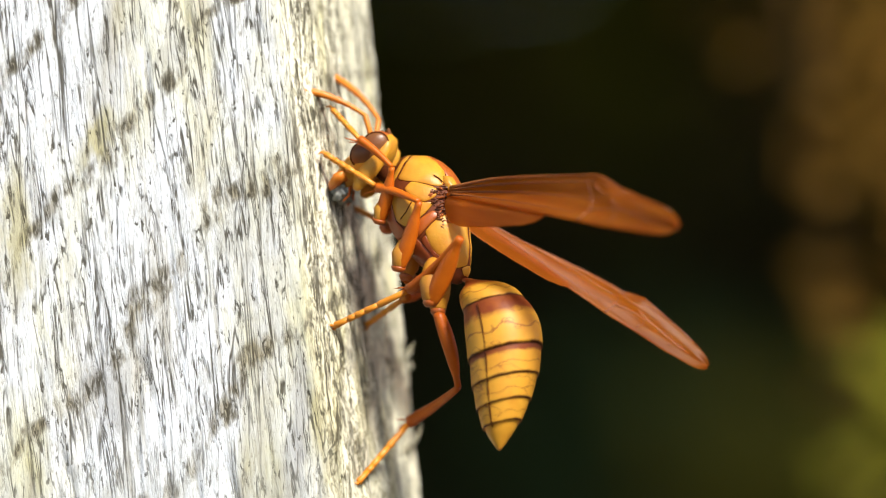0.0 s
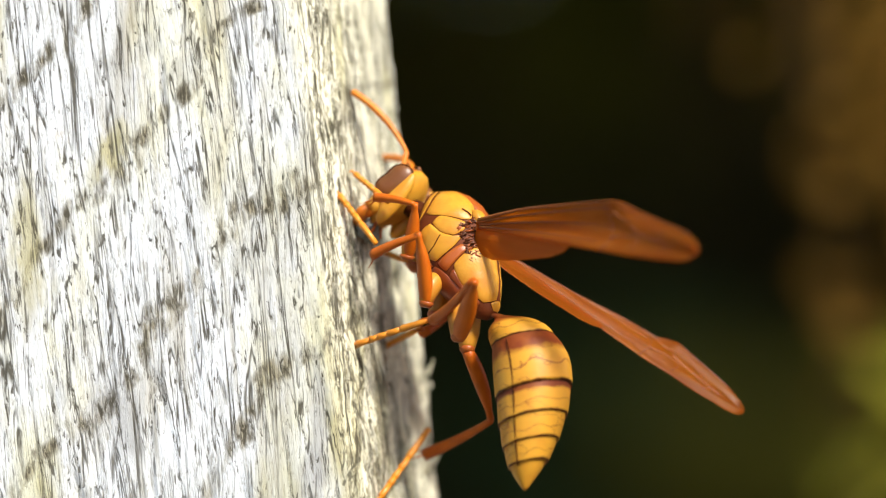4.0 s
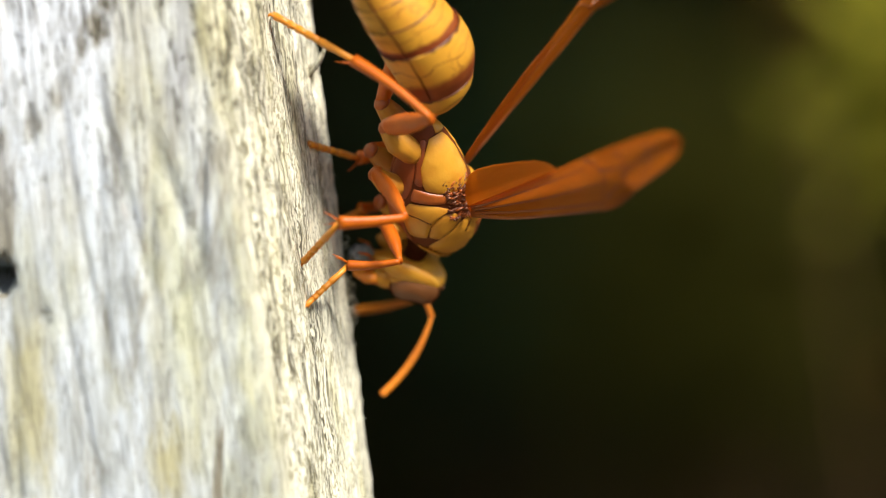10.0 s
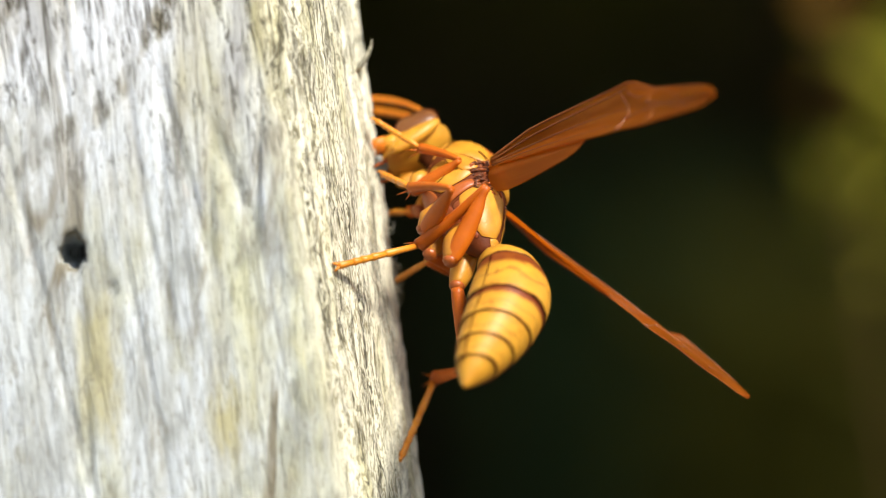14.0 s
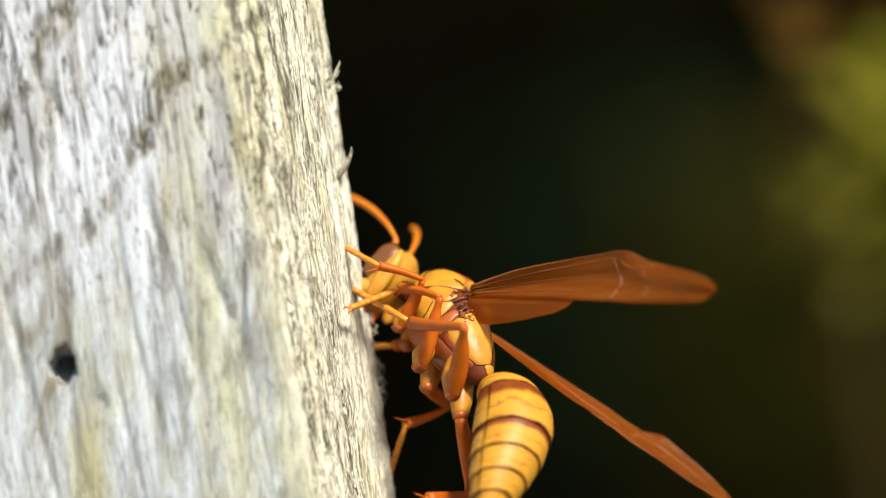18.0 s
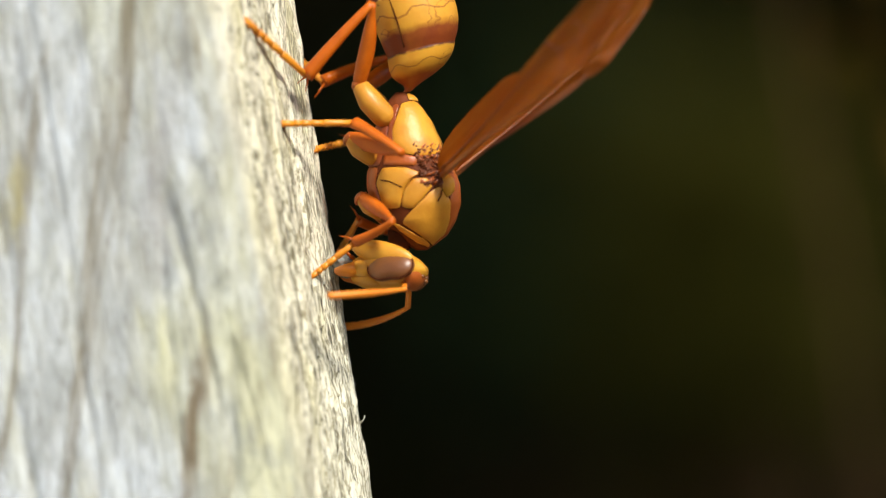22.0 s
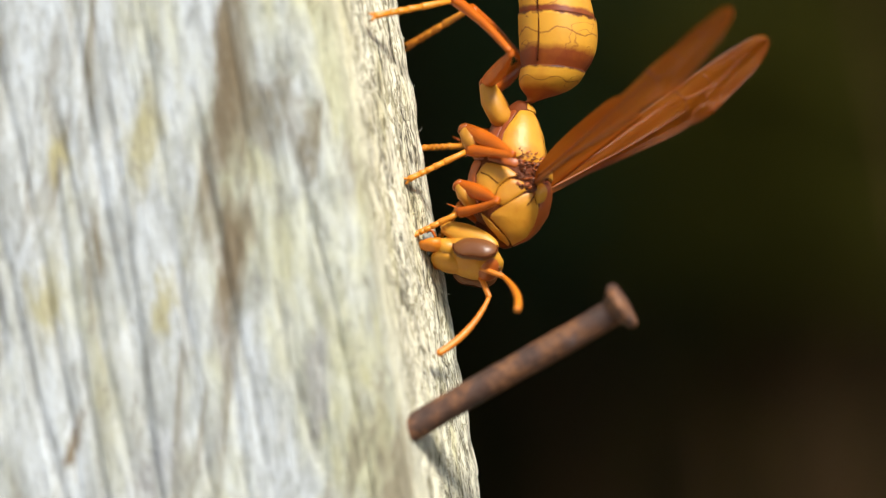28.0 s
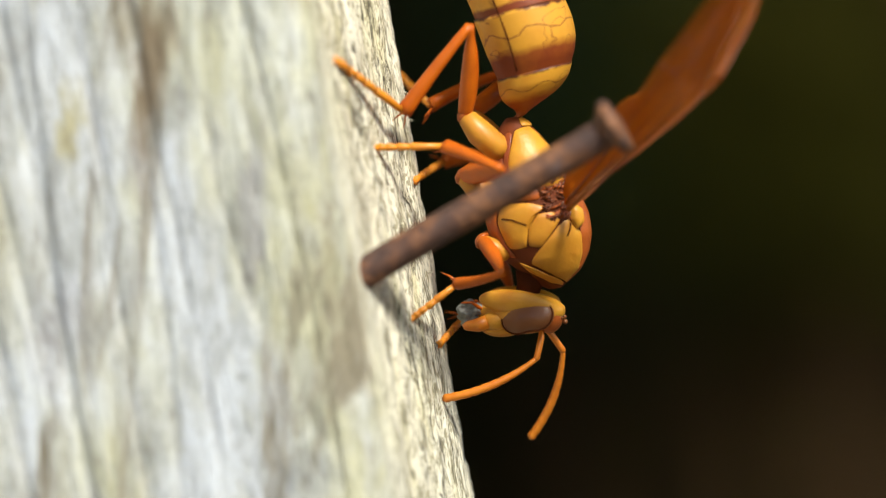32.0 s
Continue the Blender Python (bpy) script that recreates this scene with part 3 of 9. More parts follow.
def plate(name, corners, side, material, label="", lift=0.15, tight=3.5, wide=1.11):
    """A horny plate of the thorax: a cushion over a polygon of (x, degrees), corners rounded, its rim tucked under."""
    cx, ca = sum(c[0] for c in corners) / len(corners), sum(c[1] for c in corners) / len(corners)
    corners = [(cx + (x - cx) * wide, ca + (a - ca) * wide) for x, a in corners]
    rim = []
    k = len(corners)
    for i in range(k):
        p0, p1, p2, p3 = (corners[(i + j) % k] for j in (-1, 0, 1, 2))
        for q in range(8):
            f = q / 8
            pts = []
            for j in (0, 1):  # cubic B-spline mixed with the straight edge
                sp = ((1 - f) ** 3 * p0[j] + (3 * f ** 3 - 6 * f * f + 4) * p1[j] + (-3 * f ** 3 + 3 * f * f + 3 * f + 1) * p2[j] + f ** 3 * p3[j]) / 6
                st = p1[j] + (p2[j] - p1[j]) * f
                pts.append(sp * 0.45 + st * 0.55)
            rim.append(pts)
    verts, faces = [thorax_at(cx, side(ca), lift)], []
    n = len(rim)
    for r in (0.3, 0.55, 0.75, 0.88, 0.95, 1.0):
        for x, a in rim:
            up = lift * (1 - r ** (2 + tight)) - (0.08 if r > 0.99 else 0)
            verts.append(thorax_at(max(-5.55, min(5.7, cx + (x - cx) * r)), side(ca + (a - ca) * r), up))
    for q in range(n):
        faces.append((0, 1 + q, 1 + (q + 1) % n))
    for i in range(5):
        for q in range(n):
            a, c = 1 + i * n, 1 + (i + 1) * n
            faces.append((a + q, c + q, c + (q + 1) % n, a + (q + 1) % n))
    me = mesh_of(name, *mm((verts, faces)), material)
    me.materials.append(M_DARK)
    for f in me.polygons:
        if f.index >= 5 * n:
            f.material_index = 1
    return part(name, me, wasp, label)


def build_thorax():
    rings = []
    for i in range(40):
        x = 5.74 - 11.33 * i / 39
        p, q = thorax_at(x, 0), thorax_at(x, 90)
        rings.append((x, p.z, p.y, q.z - p.z))
    part("thorax", mesh_of("thorax", *mm(lathe(rings, 32)), M_GAP), wasp, "brown thorax under yellow plates")
    for s in (1, -1):
        def side(a):
            return a if s > 0 else 180 - a

        def lid(name, corners, mat, label="", **kw):
            plate(name, corners, side, mat, label, **kw)
        lid("pronotum_plate", [(5.45, 72), (4.6, 72), (2.4, 58), (1.35, 42), (1.7, 28), (2.9, 4), (3.9, -24), (4.9, 12)], M_YELLOW, "yellow triangular collar plate")
        lid("collar_ridge", [(5.6, 60), (5.0, 2), (4.0, -30), (3.7, -40), (4.4, -42), (5.3, -10)], M_YELLOW, lift=0.2)
        lid("side_plate", [(2.9, 1), (1.85, 20), (1.35, 30), (0.75, 24), (0.75, 6), (1.6, -8), (2.7, -14)], M_YELLOW, "yellow upper side plate")
        lid("side_plate", [(2.75, -16), (1.6, -10), (0.65, 5), (0.40, 18), (0.0, 0), (-0.1, -36), (1.0, -48), (2.8, -42)], M_YELLOW, lift=0.22)
        lid("belly_plate", [(3.4, -40), (2.6, -46), (0.9, -52), (-0.1, -42), (-0.2, -88), (3.0, -88)], M_RUST, "rust-brown belly plate")
        lid("belly_plate", [(-0.3, -40), (-1.6, -34), (-3.6, -28), (-4.2, -60), (-3.0, -88), (-0.3, -88)], M_BROWN)
        lid("rear_side_plate", [(-0.15, 14), (-0.8, 18), (-1.05, -8), (-1.3, -30), (-0.25, -36)], M_RUST)
        lid("rear_plate", [(-1.1, 56), (-0.95, 20), (-1.25, -12), (-2.6, -20), (-4.75, 0), (-4.85, 66), (-3.6, 80), (-1.6, 76)], M_YELLOW, "large yellow rear plate", lift=0.2)
        lid("rear_plate", [(-1.5, -15), (-2.7, -22), (-4.6, -4), (-4.7, -26), (-1.6, -32)], M_BROWN)
        lid("wing_scale", [(2.1, 50), (1.75, 62), (0.75, 64), (0.35, 56), (0.55, 47), (1.4, 43)], M_YELLOW, "small yellow wing cover", lift=0.5)
        rnd = random.Random(8)
        bits = []
        for i in range(190):  # sinews and small scales under the wing
            x, a = rnd.uniform(-1.7, 1.5), rnd.uniform(12, 62)
            p = thorax_at(x, side(a), -0.05)
            q = thorax_at(x + rnd.uniform(-0.5, 0.2), side(a + rnd.uniform(2, 12)), rnd.uniform(0.0, 0.32))
            r = rnd.uniform(0.03, 0.13)
            out = (p - Vector((p.x, 0, 0))).normalized()
            bits.append(sweep([p, p * 0.6 + q * 0.4 + out * rnd.uniform(0.0, 0.16), q], [r, r * rnd.uniform(0.7, 1.5), r * 0.3], 6, rnd.uniform(0.4, 1.0)))
        part("wing_root", mesh_of("wing_root", *mm(joined(*bits[:130])), M_ROOT), wasp, "rough brown wing root")
        part("wing_muscle", mesh_of("wing_muscle", *mm(joined(*bits[130:])), M_RUST), wasp, "rust-brown sinews at the wing root")
        # thin dark seams over the side plates
        for line in (((1.35, -9), (0.9, -24), (0.75, -40)), ((2.4, 34), (1.9, 40), (1.5, 42))):
            pts = []
            for (x0, a0), (x1, a1) in zip(line, line[1:]):
                pts += [thorax_at(x0 + (x1 - x0) * k / 6, side(a0 + (a1 - a0) * k / 6), 0.205) for k in range(6)]
            part("seam", mesh_of("seam", *mm(sweep(pts, [0.05] * len(pts), 6)), M_DARK), wasp)
    def whole(a):
        return a
    plate("back_plate", [(5.3, 78), (5.35, 102), (4.6, 108), (2.4, 122), (0.2, 118), (0.0, 90), (0.2, 62), (2.4, 58), (4.6, 72)], whole, M_RUST, "rust-brown back plate", lift=0.2, tight=3)
    plate("scutellum", [(-0.12, 64), (-0.08, 90), (-0.12, 116), (-0.85, 118), (-1.05, 90), (-0.85, 62)], whole, M_YELLOW, "yellow crosswise back plate", lift=0.28)
    plate("petiole_plate", [(-4.95, 30), (-4.9, 90), (-4.95, 150), (-5.5, 140), (-5.52, 90), (-5.5, 40)], whole, M_YELLOW, lift=0.16)


build_thorax()

HEAD_AT = Vector((6.95, 0, -1.75))


def build_head():
    rings = []
    for i in range(24):  # from vertex down to the mouth, built along x and stood up afterwards
        f = i / 23
        t = math.sin(math.pi * min(0.985, max(0.015, f)) ** 0.85)
        rings.append((3.0 - 5.9 * f, 0.12 * math.sin(3 * f), 2.6 * t ** 0.62 * (1 - 0.22 * f), 1.62 * t ** 0.62 * (1 - 0.08 * f)))
    v, f = lathe(rings, 28)
    v = [Vector((p.z, p.y, p.x)) for p in v]
    f = [tuple(reversed(q)) for q in f]
    head = part("head", mesh_of("head", *mm((v, f)), M_YELLOW), wasp, "yellow head with brown crown", Matrix.Translation(HEAD_AT * 0.001))
    crown, cf = ball((0.38, 0, 1.95), (1.32, 1.6, 0.95), 22, 12)
    part("crown", mesh_of("crown", *mm((crown, cf)), M_RUST), head, "rust-brown forehead")
    for k, (dx, dy) in enumerate(((0.5, 0.0), (0.15, 0.33), (0.15, -0.33))):
        part("ocellus", mesh_of("ocellus", *mm(ball((0.35 + dx, dy, 3.05 - 0.12 * k), (0.2, 0.2, 0.16), 10, 8)), M_EYE), head)
    for s in (1, -1):
        ev, ef = ball((0, 0, 0), (1.40, 0.74, 1.80), 24, 18)
        for p in ev:  # kidney shape: notch in front
            p.x -= 0.30 * math.exp(-((p.z + 0.2) / 0.7) ** 2) * (1 if p.x > 0 else 0.2)
        m = Matrix.Translation((0.30, s * 1.87, 0.85)) @ pose(0, 0, 0, s * -8, -14, s * 14)
        part("eye", mesh_of("eye", *mm(([m @ p for p in ev], ef)), M_EYE), head, "glossy olive-brown compound eye")
        rimp = []
        for i in range(33):
            a = 2 * math.pi * i / 32
            q = Vector((1.365 * math.cos(a), 0.20 * s, 1.755 * math.sin(a)))
            q.x -= 0.28 * math.exp(-((q.z + 0.2) / 0.7) ** 2) * (1 if q.x > 0 else 0.2)
            rimp.append(m @ q)
        part("eye_rim", mesh_of("eye_rim", *mm(sweep(rimp, [0.07] * 33, 6, 1.0, False)), M_DARK), head, "dark rim of the eye")
        gv, gf = ball((0, 0, 0), (1.0, 0.62, 2.5), 24, 18)
        m = Matrix.Translation((-0.82, s * 1.76, 0.05)) @ pose(0, 0, 0, s * -7, 8, s * -14)
        part("cheek", mesh_of("cheek", *mm(([m @ p for p in gv], gf)), M_YELLOW), head, "yellow cheek")
        jv, jf = ball((0.5, s * 1.3, -1.4), (0.75, 0.6, 0.95), 16, 10)
        part("jaw_root", mesh_of("jaw_root", *mm((jv, jf)), M_YELLOW), head)
        jaw = sweep([(0.55, s * 1.35, -1.9), (0.8, s * 1.35, -2.6), (0.85, s * 0.95, -3.25), (0.8, s * 0.4, -3.65)], [0.72, 0.7, 0.52, 0.16], 14, 0.75)
        part("mandible", mesh_of("mandible", *mm(jaw), M_FEELER), head, "orange mandible with a dark tip")
    cv, cf = ball((1.15, 0, -1.15), (0.7, 1.4, 1.4), 20, 14)
    part("clypeus", mesh_of("clypeus", *mm((cv, cf)), M_YELLOW), head, "yellow face shield")
    c0 = Vector((0.0, 0.0, -3.3))
    pv, pf = ball(c0, (1.05, 1.0, 0.85), 36, 24)
    pv = [p + (p - c0) * (0.35 * noise.noise(p * 1.6) + 0.3 * noise.noise(p * 4) + 0.18 * noise.noise(p * 9)) for p in pv]
    part("wood_pulp", mesh_of("wood_pulp", *mm((pv, pf)), M_PULP), head, "grey pellet of chewed wood fibre")
    palps = joined(*[sweep([(-0.3, s * 0.5, -2.4), (-0.9, s * 0.8, -3.0), (-0.9, s * 0.9, -3.7)], [0.14, 0.12, 0.07], 8) for s in (1, -1)])
    part("mouth_feeler", mesh_of("mouth_feeler", *mm(palps), M_LEG), head)
    for o in (head, *head.children):
        o.data.transform(Matrix.Diagonal((0.86, 0.98, 0.98, 1)))
    return head


head = build_head()
part("neck", mesh_of("neck", *mm(sweep([(4.6, 0, -0.6), (5.4, 0, -0.9), (6.6, 0, -1.4)], [1.1, 0.8, 0.7], 14)), M_DARK), wasp)


def build_antenna(s):
    """Feeler: a short scape, an elbow, then a longer, slightly thickening flagellum of joints. Its root is the origin."""
    v1 = sweep([(0, 0, 0), (0.5, 0, 0.12), (1.9, 0, 0.15), (2.05, 0, 0.08)], [0.17, 0.22, 0.22, 0.14], 10)
    p2, r2 = [], []
    x, z, a = 1.95, 0.12, radians(-38)
    for i in range(40):
        p2.append((x, 0.2 * s * math.sin(i / 20), z))
        r2.append((0.17 + 0.12 * min(1, i / 20)) * (1.0 if i % 4 else 0.88) * (1 if i < 39 else 0.5))
        x += 0.17 * math.cos(a)
        z += 0.17 * math.sin(a)
        a -= radians(0.85)
    v2 = sweep(p2, r2, 10)
    me = mesh_of("antenna", *mm(joined(v1, v2)), M_FEELER)
    return part("antenna", me, head, "orange elbowed antenna", antenna_pose(s, 0, 0))


def antenna_pose(s, up, out):
    return Matrix.Translation(Vector((1.15, s * 0.72, 1.5)) * 0.001) @ pose(0, 0, 0, 0, -up, s * (14 + out))


antennae = {s: build_antenna(s) for s in (1, -1)}


# ---- abdomen: its joint is the origin, it reaches back along -x ----
ABD = [(0.0, 0.34), (0.35, 0.42), (0.65, 0.78), (0.95, 1.35), (1.35, 1.85), (1.9, 2.2), (2.5, 2.34), (2.75, 2.36), (3.4, 2.60), (4.4, 2.80), (5.4, 2.86), (6.8, 2.80), (8.0, 2.66), (9.0, 2.50),
       (10.0, 2.24), (10.8, 2.0), (11.6, 1.70), (12.3, 1.40), (13.0, 1.02), (13.6, 0.62), (14.0, 0.32), (14.25, 0.10)]


def abd_r(x):
    for (a, r), (b, q) in zip(ABD, ABD[1:]):
        if a <= x <= b:
            return r + (q - r) * (x - a) / (b - a)
    return 0.1


def arch(x):
    """How far the abdomen's middle bows up its back."""
    return 2.35 * math.sin(math.pi * min(1.0, x / 14.25) ** 0.62)


def ring_mesh(name, x0, x1, material, grow):
    rings = []
    k = 16
    for i in range(k + 1):
        f = i / k
        x = x0 + (x1 - x0) * f
        r = abd_r(min(x, 14.24)) + grow * f
        rings.append((-x, arch(x), r * 1.06, r * 1.03))
    last = rings[-1]
    rings.append((last[0] + 0.10, last[1], last[2] - 0.10, last[3] - 0.10))
    rings.append((last[0] + 0.45, last[1], last[2] - 0.22, last[3] - 0.22))
    return mesh_of(name, *mm(lathe(rings, 30)), material)


abdomen = part("abdomen", ring_mesh("abdomen", 0.0, 2.75, M_T1, 0.06), wasp, "yellow abdomen with brown bands")
for x0, x1, mat in ((2.35, 6.9, M_T2), (6.5, 9.1, M_T3), (8.75, 10.9, M_T4), (10.5, 12.4, M_T4), (12.0, 14.25, M_YELLOW)):
    part("abdomen_ring", ring_mesh("abdomen_ring", x0, x1, mat, 0.15 if x1 < 14 else 0.0), abdomen, "yellow ring with dark hind border")
cam.data.dof.focus_object = abdomen
for s in (1, -1):
    path = []
    for i in range(30):
        x = 3.0 + 9.6 * i / 29
        a = radians(-22)
        r = abd_r(x) + 0.10
        path.append((-x, s * r * 1.06 * math.cos(a), arch(x) + r * 1.03 * math.sin(a)))
    part("side_seam", mesh_of("side_seam", *mm(sweep(path, [0.055] * 30, 6)), M_DARK), abdomen, "thin dark seam along the side")


# ---- wings: the root is the origin, x runs to the tip, y to the leading edge ----
def wing_z(f, g, camber, fold):
    """Height of the blade: camber, lengthwise pleats that deepen outwards, the front strip turned down as far as the stigma, a soft droop."""
    pleat = math.sin(g * 9.0 + 2 * f) * 0.10 * (0.3 + f) + 0.13 * f * noise.noise(Vector((f * 9, g * 3, 1)))
    free = min(1.0, max(0.0, (f - 0.63) / 0.07))
    turned = 0.95 * max(0.0, g - 0.55) ** 1.3 / 0.354 * min(1.0, f / 0.2) * (1 - free)
    return camber * math.sin(math.pi * f) * (0.5 - g) + fold * (pleat + turned) - 0.4 * f * f


def wing_sheet(name, outline_up, outline_down, length, material, camber, fold, n=60, m=14, under=None):
    """A thin blade between a leading and a trailing edge (fractions of the length -> mm), gently pleated."""
    def at(table, f):
        for (a, p), (b, q) in zip(table, table[1:]):
            if a <= f <= b:
                g = (f - a) / (b - a)
                return p + (q - p) * g
        return table[-1][1]
    verts, faces = [], []
    for layer in (0.018, -0.018):
        for i in range(n + 1):
            f = 1 - (1 - i / n) ** 1.25
            hi, lo = at(outline_up, f), at(outline_down, f)
            for k in range(m + 1):
                g = k / m
                y = lo + (hi - lo) * g
                z = wing_z(f, g, camber, fold) if under is None else wing_z(length * f / under, max(0.0, (y + 0.9) / 3.9), camber, fold) - 0.35 * fold * max(0.0, -0.9 - y) * (1 - 0.7 * f)
                verts.append((length * f, y, z + layer))
    w = m + 1
    c = (n + 1) * w
    for i in range(n):
        for k in range(m):
            a = i * w + k
            faces.append((a, a + w, a + w + 1, a + 1))
            faces.append((c + a, c + a + 1, c + a + w + 1, c + a + w))
    for i in range(n):
        a = i * w
        faces.append((a, c + a, c + a + w, a + w))
        a += m
        faces.append((a, a + w, c + a + w, c + a))
    a = n * w
    for k in range(m):
        faces.append((a + k, a + k + c, a + k + 1 + c, a + k + 1))
    return mesh_of(name, *mm((verts, faces)), material)


FORE_UP = [(0, 0.4), (0.10, 1.0), (0.3, 1.95), (0.5, 2.7), (0.61, 3.05), (0.655, 3.05), (0.70, 2.65), (0.8, 2.15), (0.88, 1.75), (0.94, 1.35), (0.972, 0.98), (0.99, 0.6), (1.0, 0.25)]
FORE_DOWN = [(0, -0.25), (0.10, -0.3), (0.30, -0.5), (0.50, -0.75), (0.70, -0.95), (0.85, -0.95), (0.94, -0.85), (0.972, -0.68), (0.99, -0.42), (1.0, -0.15)]
HIND_UP = [(0, 0.2), (0.3, 0.0), (0.6, -0.2), (1.0, -0.5)]
HIND_DOWN = [(0, -0.9), (0.03, -1.6), (0.09, -2.2), (0.2, -2.4), (0.4, -2.3), (0.6, -2.05), (0.82, -1.7), (0.93, -1.3), (0.98, -0.95), (1.0, -0.65)]


def wing_pose(s, el, az, twist=0.0):
    """Pose in the wasp's space: the blade reaches back, raised el and spread az degrees; its edge faces ahead and up, turned by twist."""
    e, a = radians(el), radians(az)
    way = Vector((-math.cos(e) * math.cos(a), s * math.cos(e) * math.sin(a), math.sin(e)))
    lead = Vector((0.72, s * 0.55, 0.38))
    lead = (lead - way * lead.dot(way)).normalized()
    lead = Matrix.Rotation(radians(twist * s), 3, way) @ lead
    up = way.cross(lead)
    root = Vector((0.4, s * 2.5, 2.35)) * 0.001
    m = Matrix((way, lead, up)).transposed().to_4x4()
    m.translation = root
    return m


def build_wing(s):
    length = 23.5
    wing = part("wing", wing_sheet("wing", FORE_UP, FORE_DOWN, length, M_WING, 0.5 * s, s * 1.0), wasp, "folded amber-brown translucent wing", wing_pose(s, 36, 35))
    part("hind_wing", wing_sheet("hind_wing", HIND_UP, HIND_DOWN, 10.6, M_WING, 0.5 * s, 1.0 * s, under=length), wing, "", pose(0, 0, -0.00016 * s))

    def vein(points, r):
        pts = []
        for f, g in points:
            hi = np.interp(f, [a for a, _ in FORE_UP], [b for _, b in FORE_UP])
            lo = np.interp(f, [a for a, _ in FORE_DOWN], [b for _, b in FORE_DOWN])
            z = wing_z(f, g, 0.5 * s, s)
            pts.append((length * f, lo + (hi - lo) * g, z))
        me = mesh_of("vein", *mm(sweep(pts, [r * (0.8 - 0.4 * i / len(pts) + 0.9 * math.exp(-i / 2.5)) for i in range(len(pts))], 6)), M_VEIN)
        part("vein", me, wing)
    steps = [i / 24 for i in range(25)]
    vein([(0.01 + 0.93 * f, 0.985) for f in steps], 0.12)
    vein([(0.01 + 0.72 * f, 0.78 + 0.12 * f) for f in steps], 0.11)
    vein([(0.02 + 0.60 * f, 0.52 + 0.06 * math.sin(3 * f)) for f in steps], 0.10)
    vein([(0.02 + 0.55 * f, 0.26 - 0.06 * f) for f in steps], 0.085)
    vein([(0.60 + 0.02 * math.sin(4 * f), 0.02 + 0.9 * f) for f in steps], 0.085)
    vein([(0.62 + 0.30 * f, 0.30 + 0.22 * math.sin(2.6 * f)) for f in steps], 0.075)
    vein([(0.70 + 0.20 * f, 0.62 - 0.3 * f) for f in steps], 0.07)
    vein([(0.62 + 0.24 * f, 0.80 - 0.10 * math.sin(9 * f)) for f in steps], 0.065)
    vein([(0.72 + 0.015 * math.sin(6 * f), 0.15 + 0.7 * f) for f in steps], 0.06)
    vein([(0.84 + 0.02 * math.sin(5 * f), 0.20 + 0.6 * f) for f in steps], 0.055)
    return wing


wings = {s: build_wing(s) for s in (1, -1)}

# ---- legs ----
LEGS = {  # hip, femur, tibia, tarsus, thickness, where the leg's root leaves the body
    "front": (Vector((2.0, 1.2, -3.4)), 4.5, 3.6, 4.3, 0.56, Vector((3.1, 0.95, -1.9))),
    "mid": (Vector((-2.3, 1.4, -4.1)), 5.7, 4.6, 5.4, 0.60, Vector((-0.8, 1.05, -2.3))),
    "hind": (Vector((-6.2, 1.45, -3.4)), 6.2, 7.0, 7.2, 0.66, Vector((-3.4, 1.0, -1.3))),
}


def limb(name, length, r0, r1, material, label, spurs=False):
    n = 14
    path, radii = [], []
    for i in range(n + 1):
        f = i / n
        path.append((length * f, 0, 0.10 * length * 0.3 * math.sin(math.pi * f)))
        belly = math.sin(math.pi * min(1, f * 1.15 + 0.05)) ** 0.6 if name == "femur" else 0.75 + 0.45 * f
        radii.append((r0 + (r1 - r0) * f) * (0.55 + 0.5 * belly) if name == "femur" else (r0 + (r1 - r0) * f) * belly)
    pieces = [sweep(path, radii, 12, 0.8)]
    if spurs:
        for dy, dz in ((0.3, -0.45), (-0.3, -0.55)):
            pieces.append(sweep([(length * 0.97, 0, -0.1), (length + 0.45, dy, dz), (length + 0.95, dy * 1.6, dz * 1.5)], [0.09, 0.06, 0.015], 6))
    return part(name, mesh_of(name, *mm(joined(*pieces)), material), wasp, label)


def tarsus(length, r):
    pieces = []
    x = 0.0
    for share in (0.42, 0.17, 0.13, 0.10, 0.18):
        a = share * length
        pieces.append(sweep([(x, 0, 0), (x + a * 0.5, 0, 0.02), (x + a * 0.92, 0, 0), (x + a, 0, 0)], [r * 0.78, r * 0.84, r * 1.0, r * 0.76], 8))
        x += a * 0.97
    for s in (1, -1):
        pieces.append(sweep([(x - 0.1, 0, 0), (x + 0.28, s * 0.22, 0.05), (x + 0.42, s * 0.34, -0.25)], [r * 0.5, r * 0.4, 0.02], 6))
    return part("tarsus", mesh_of("tarsus", *mm(joined(*pieces)), M_FOOT), wasp, "amber foot with small claws")


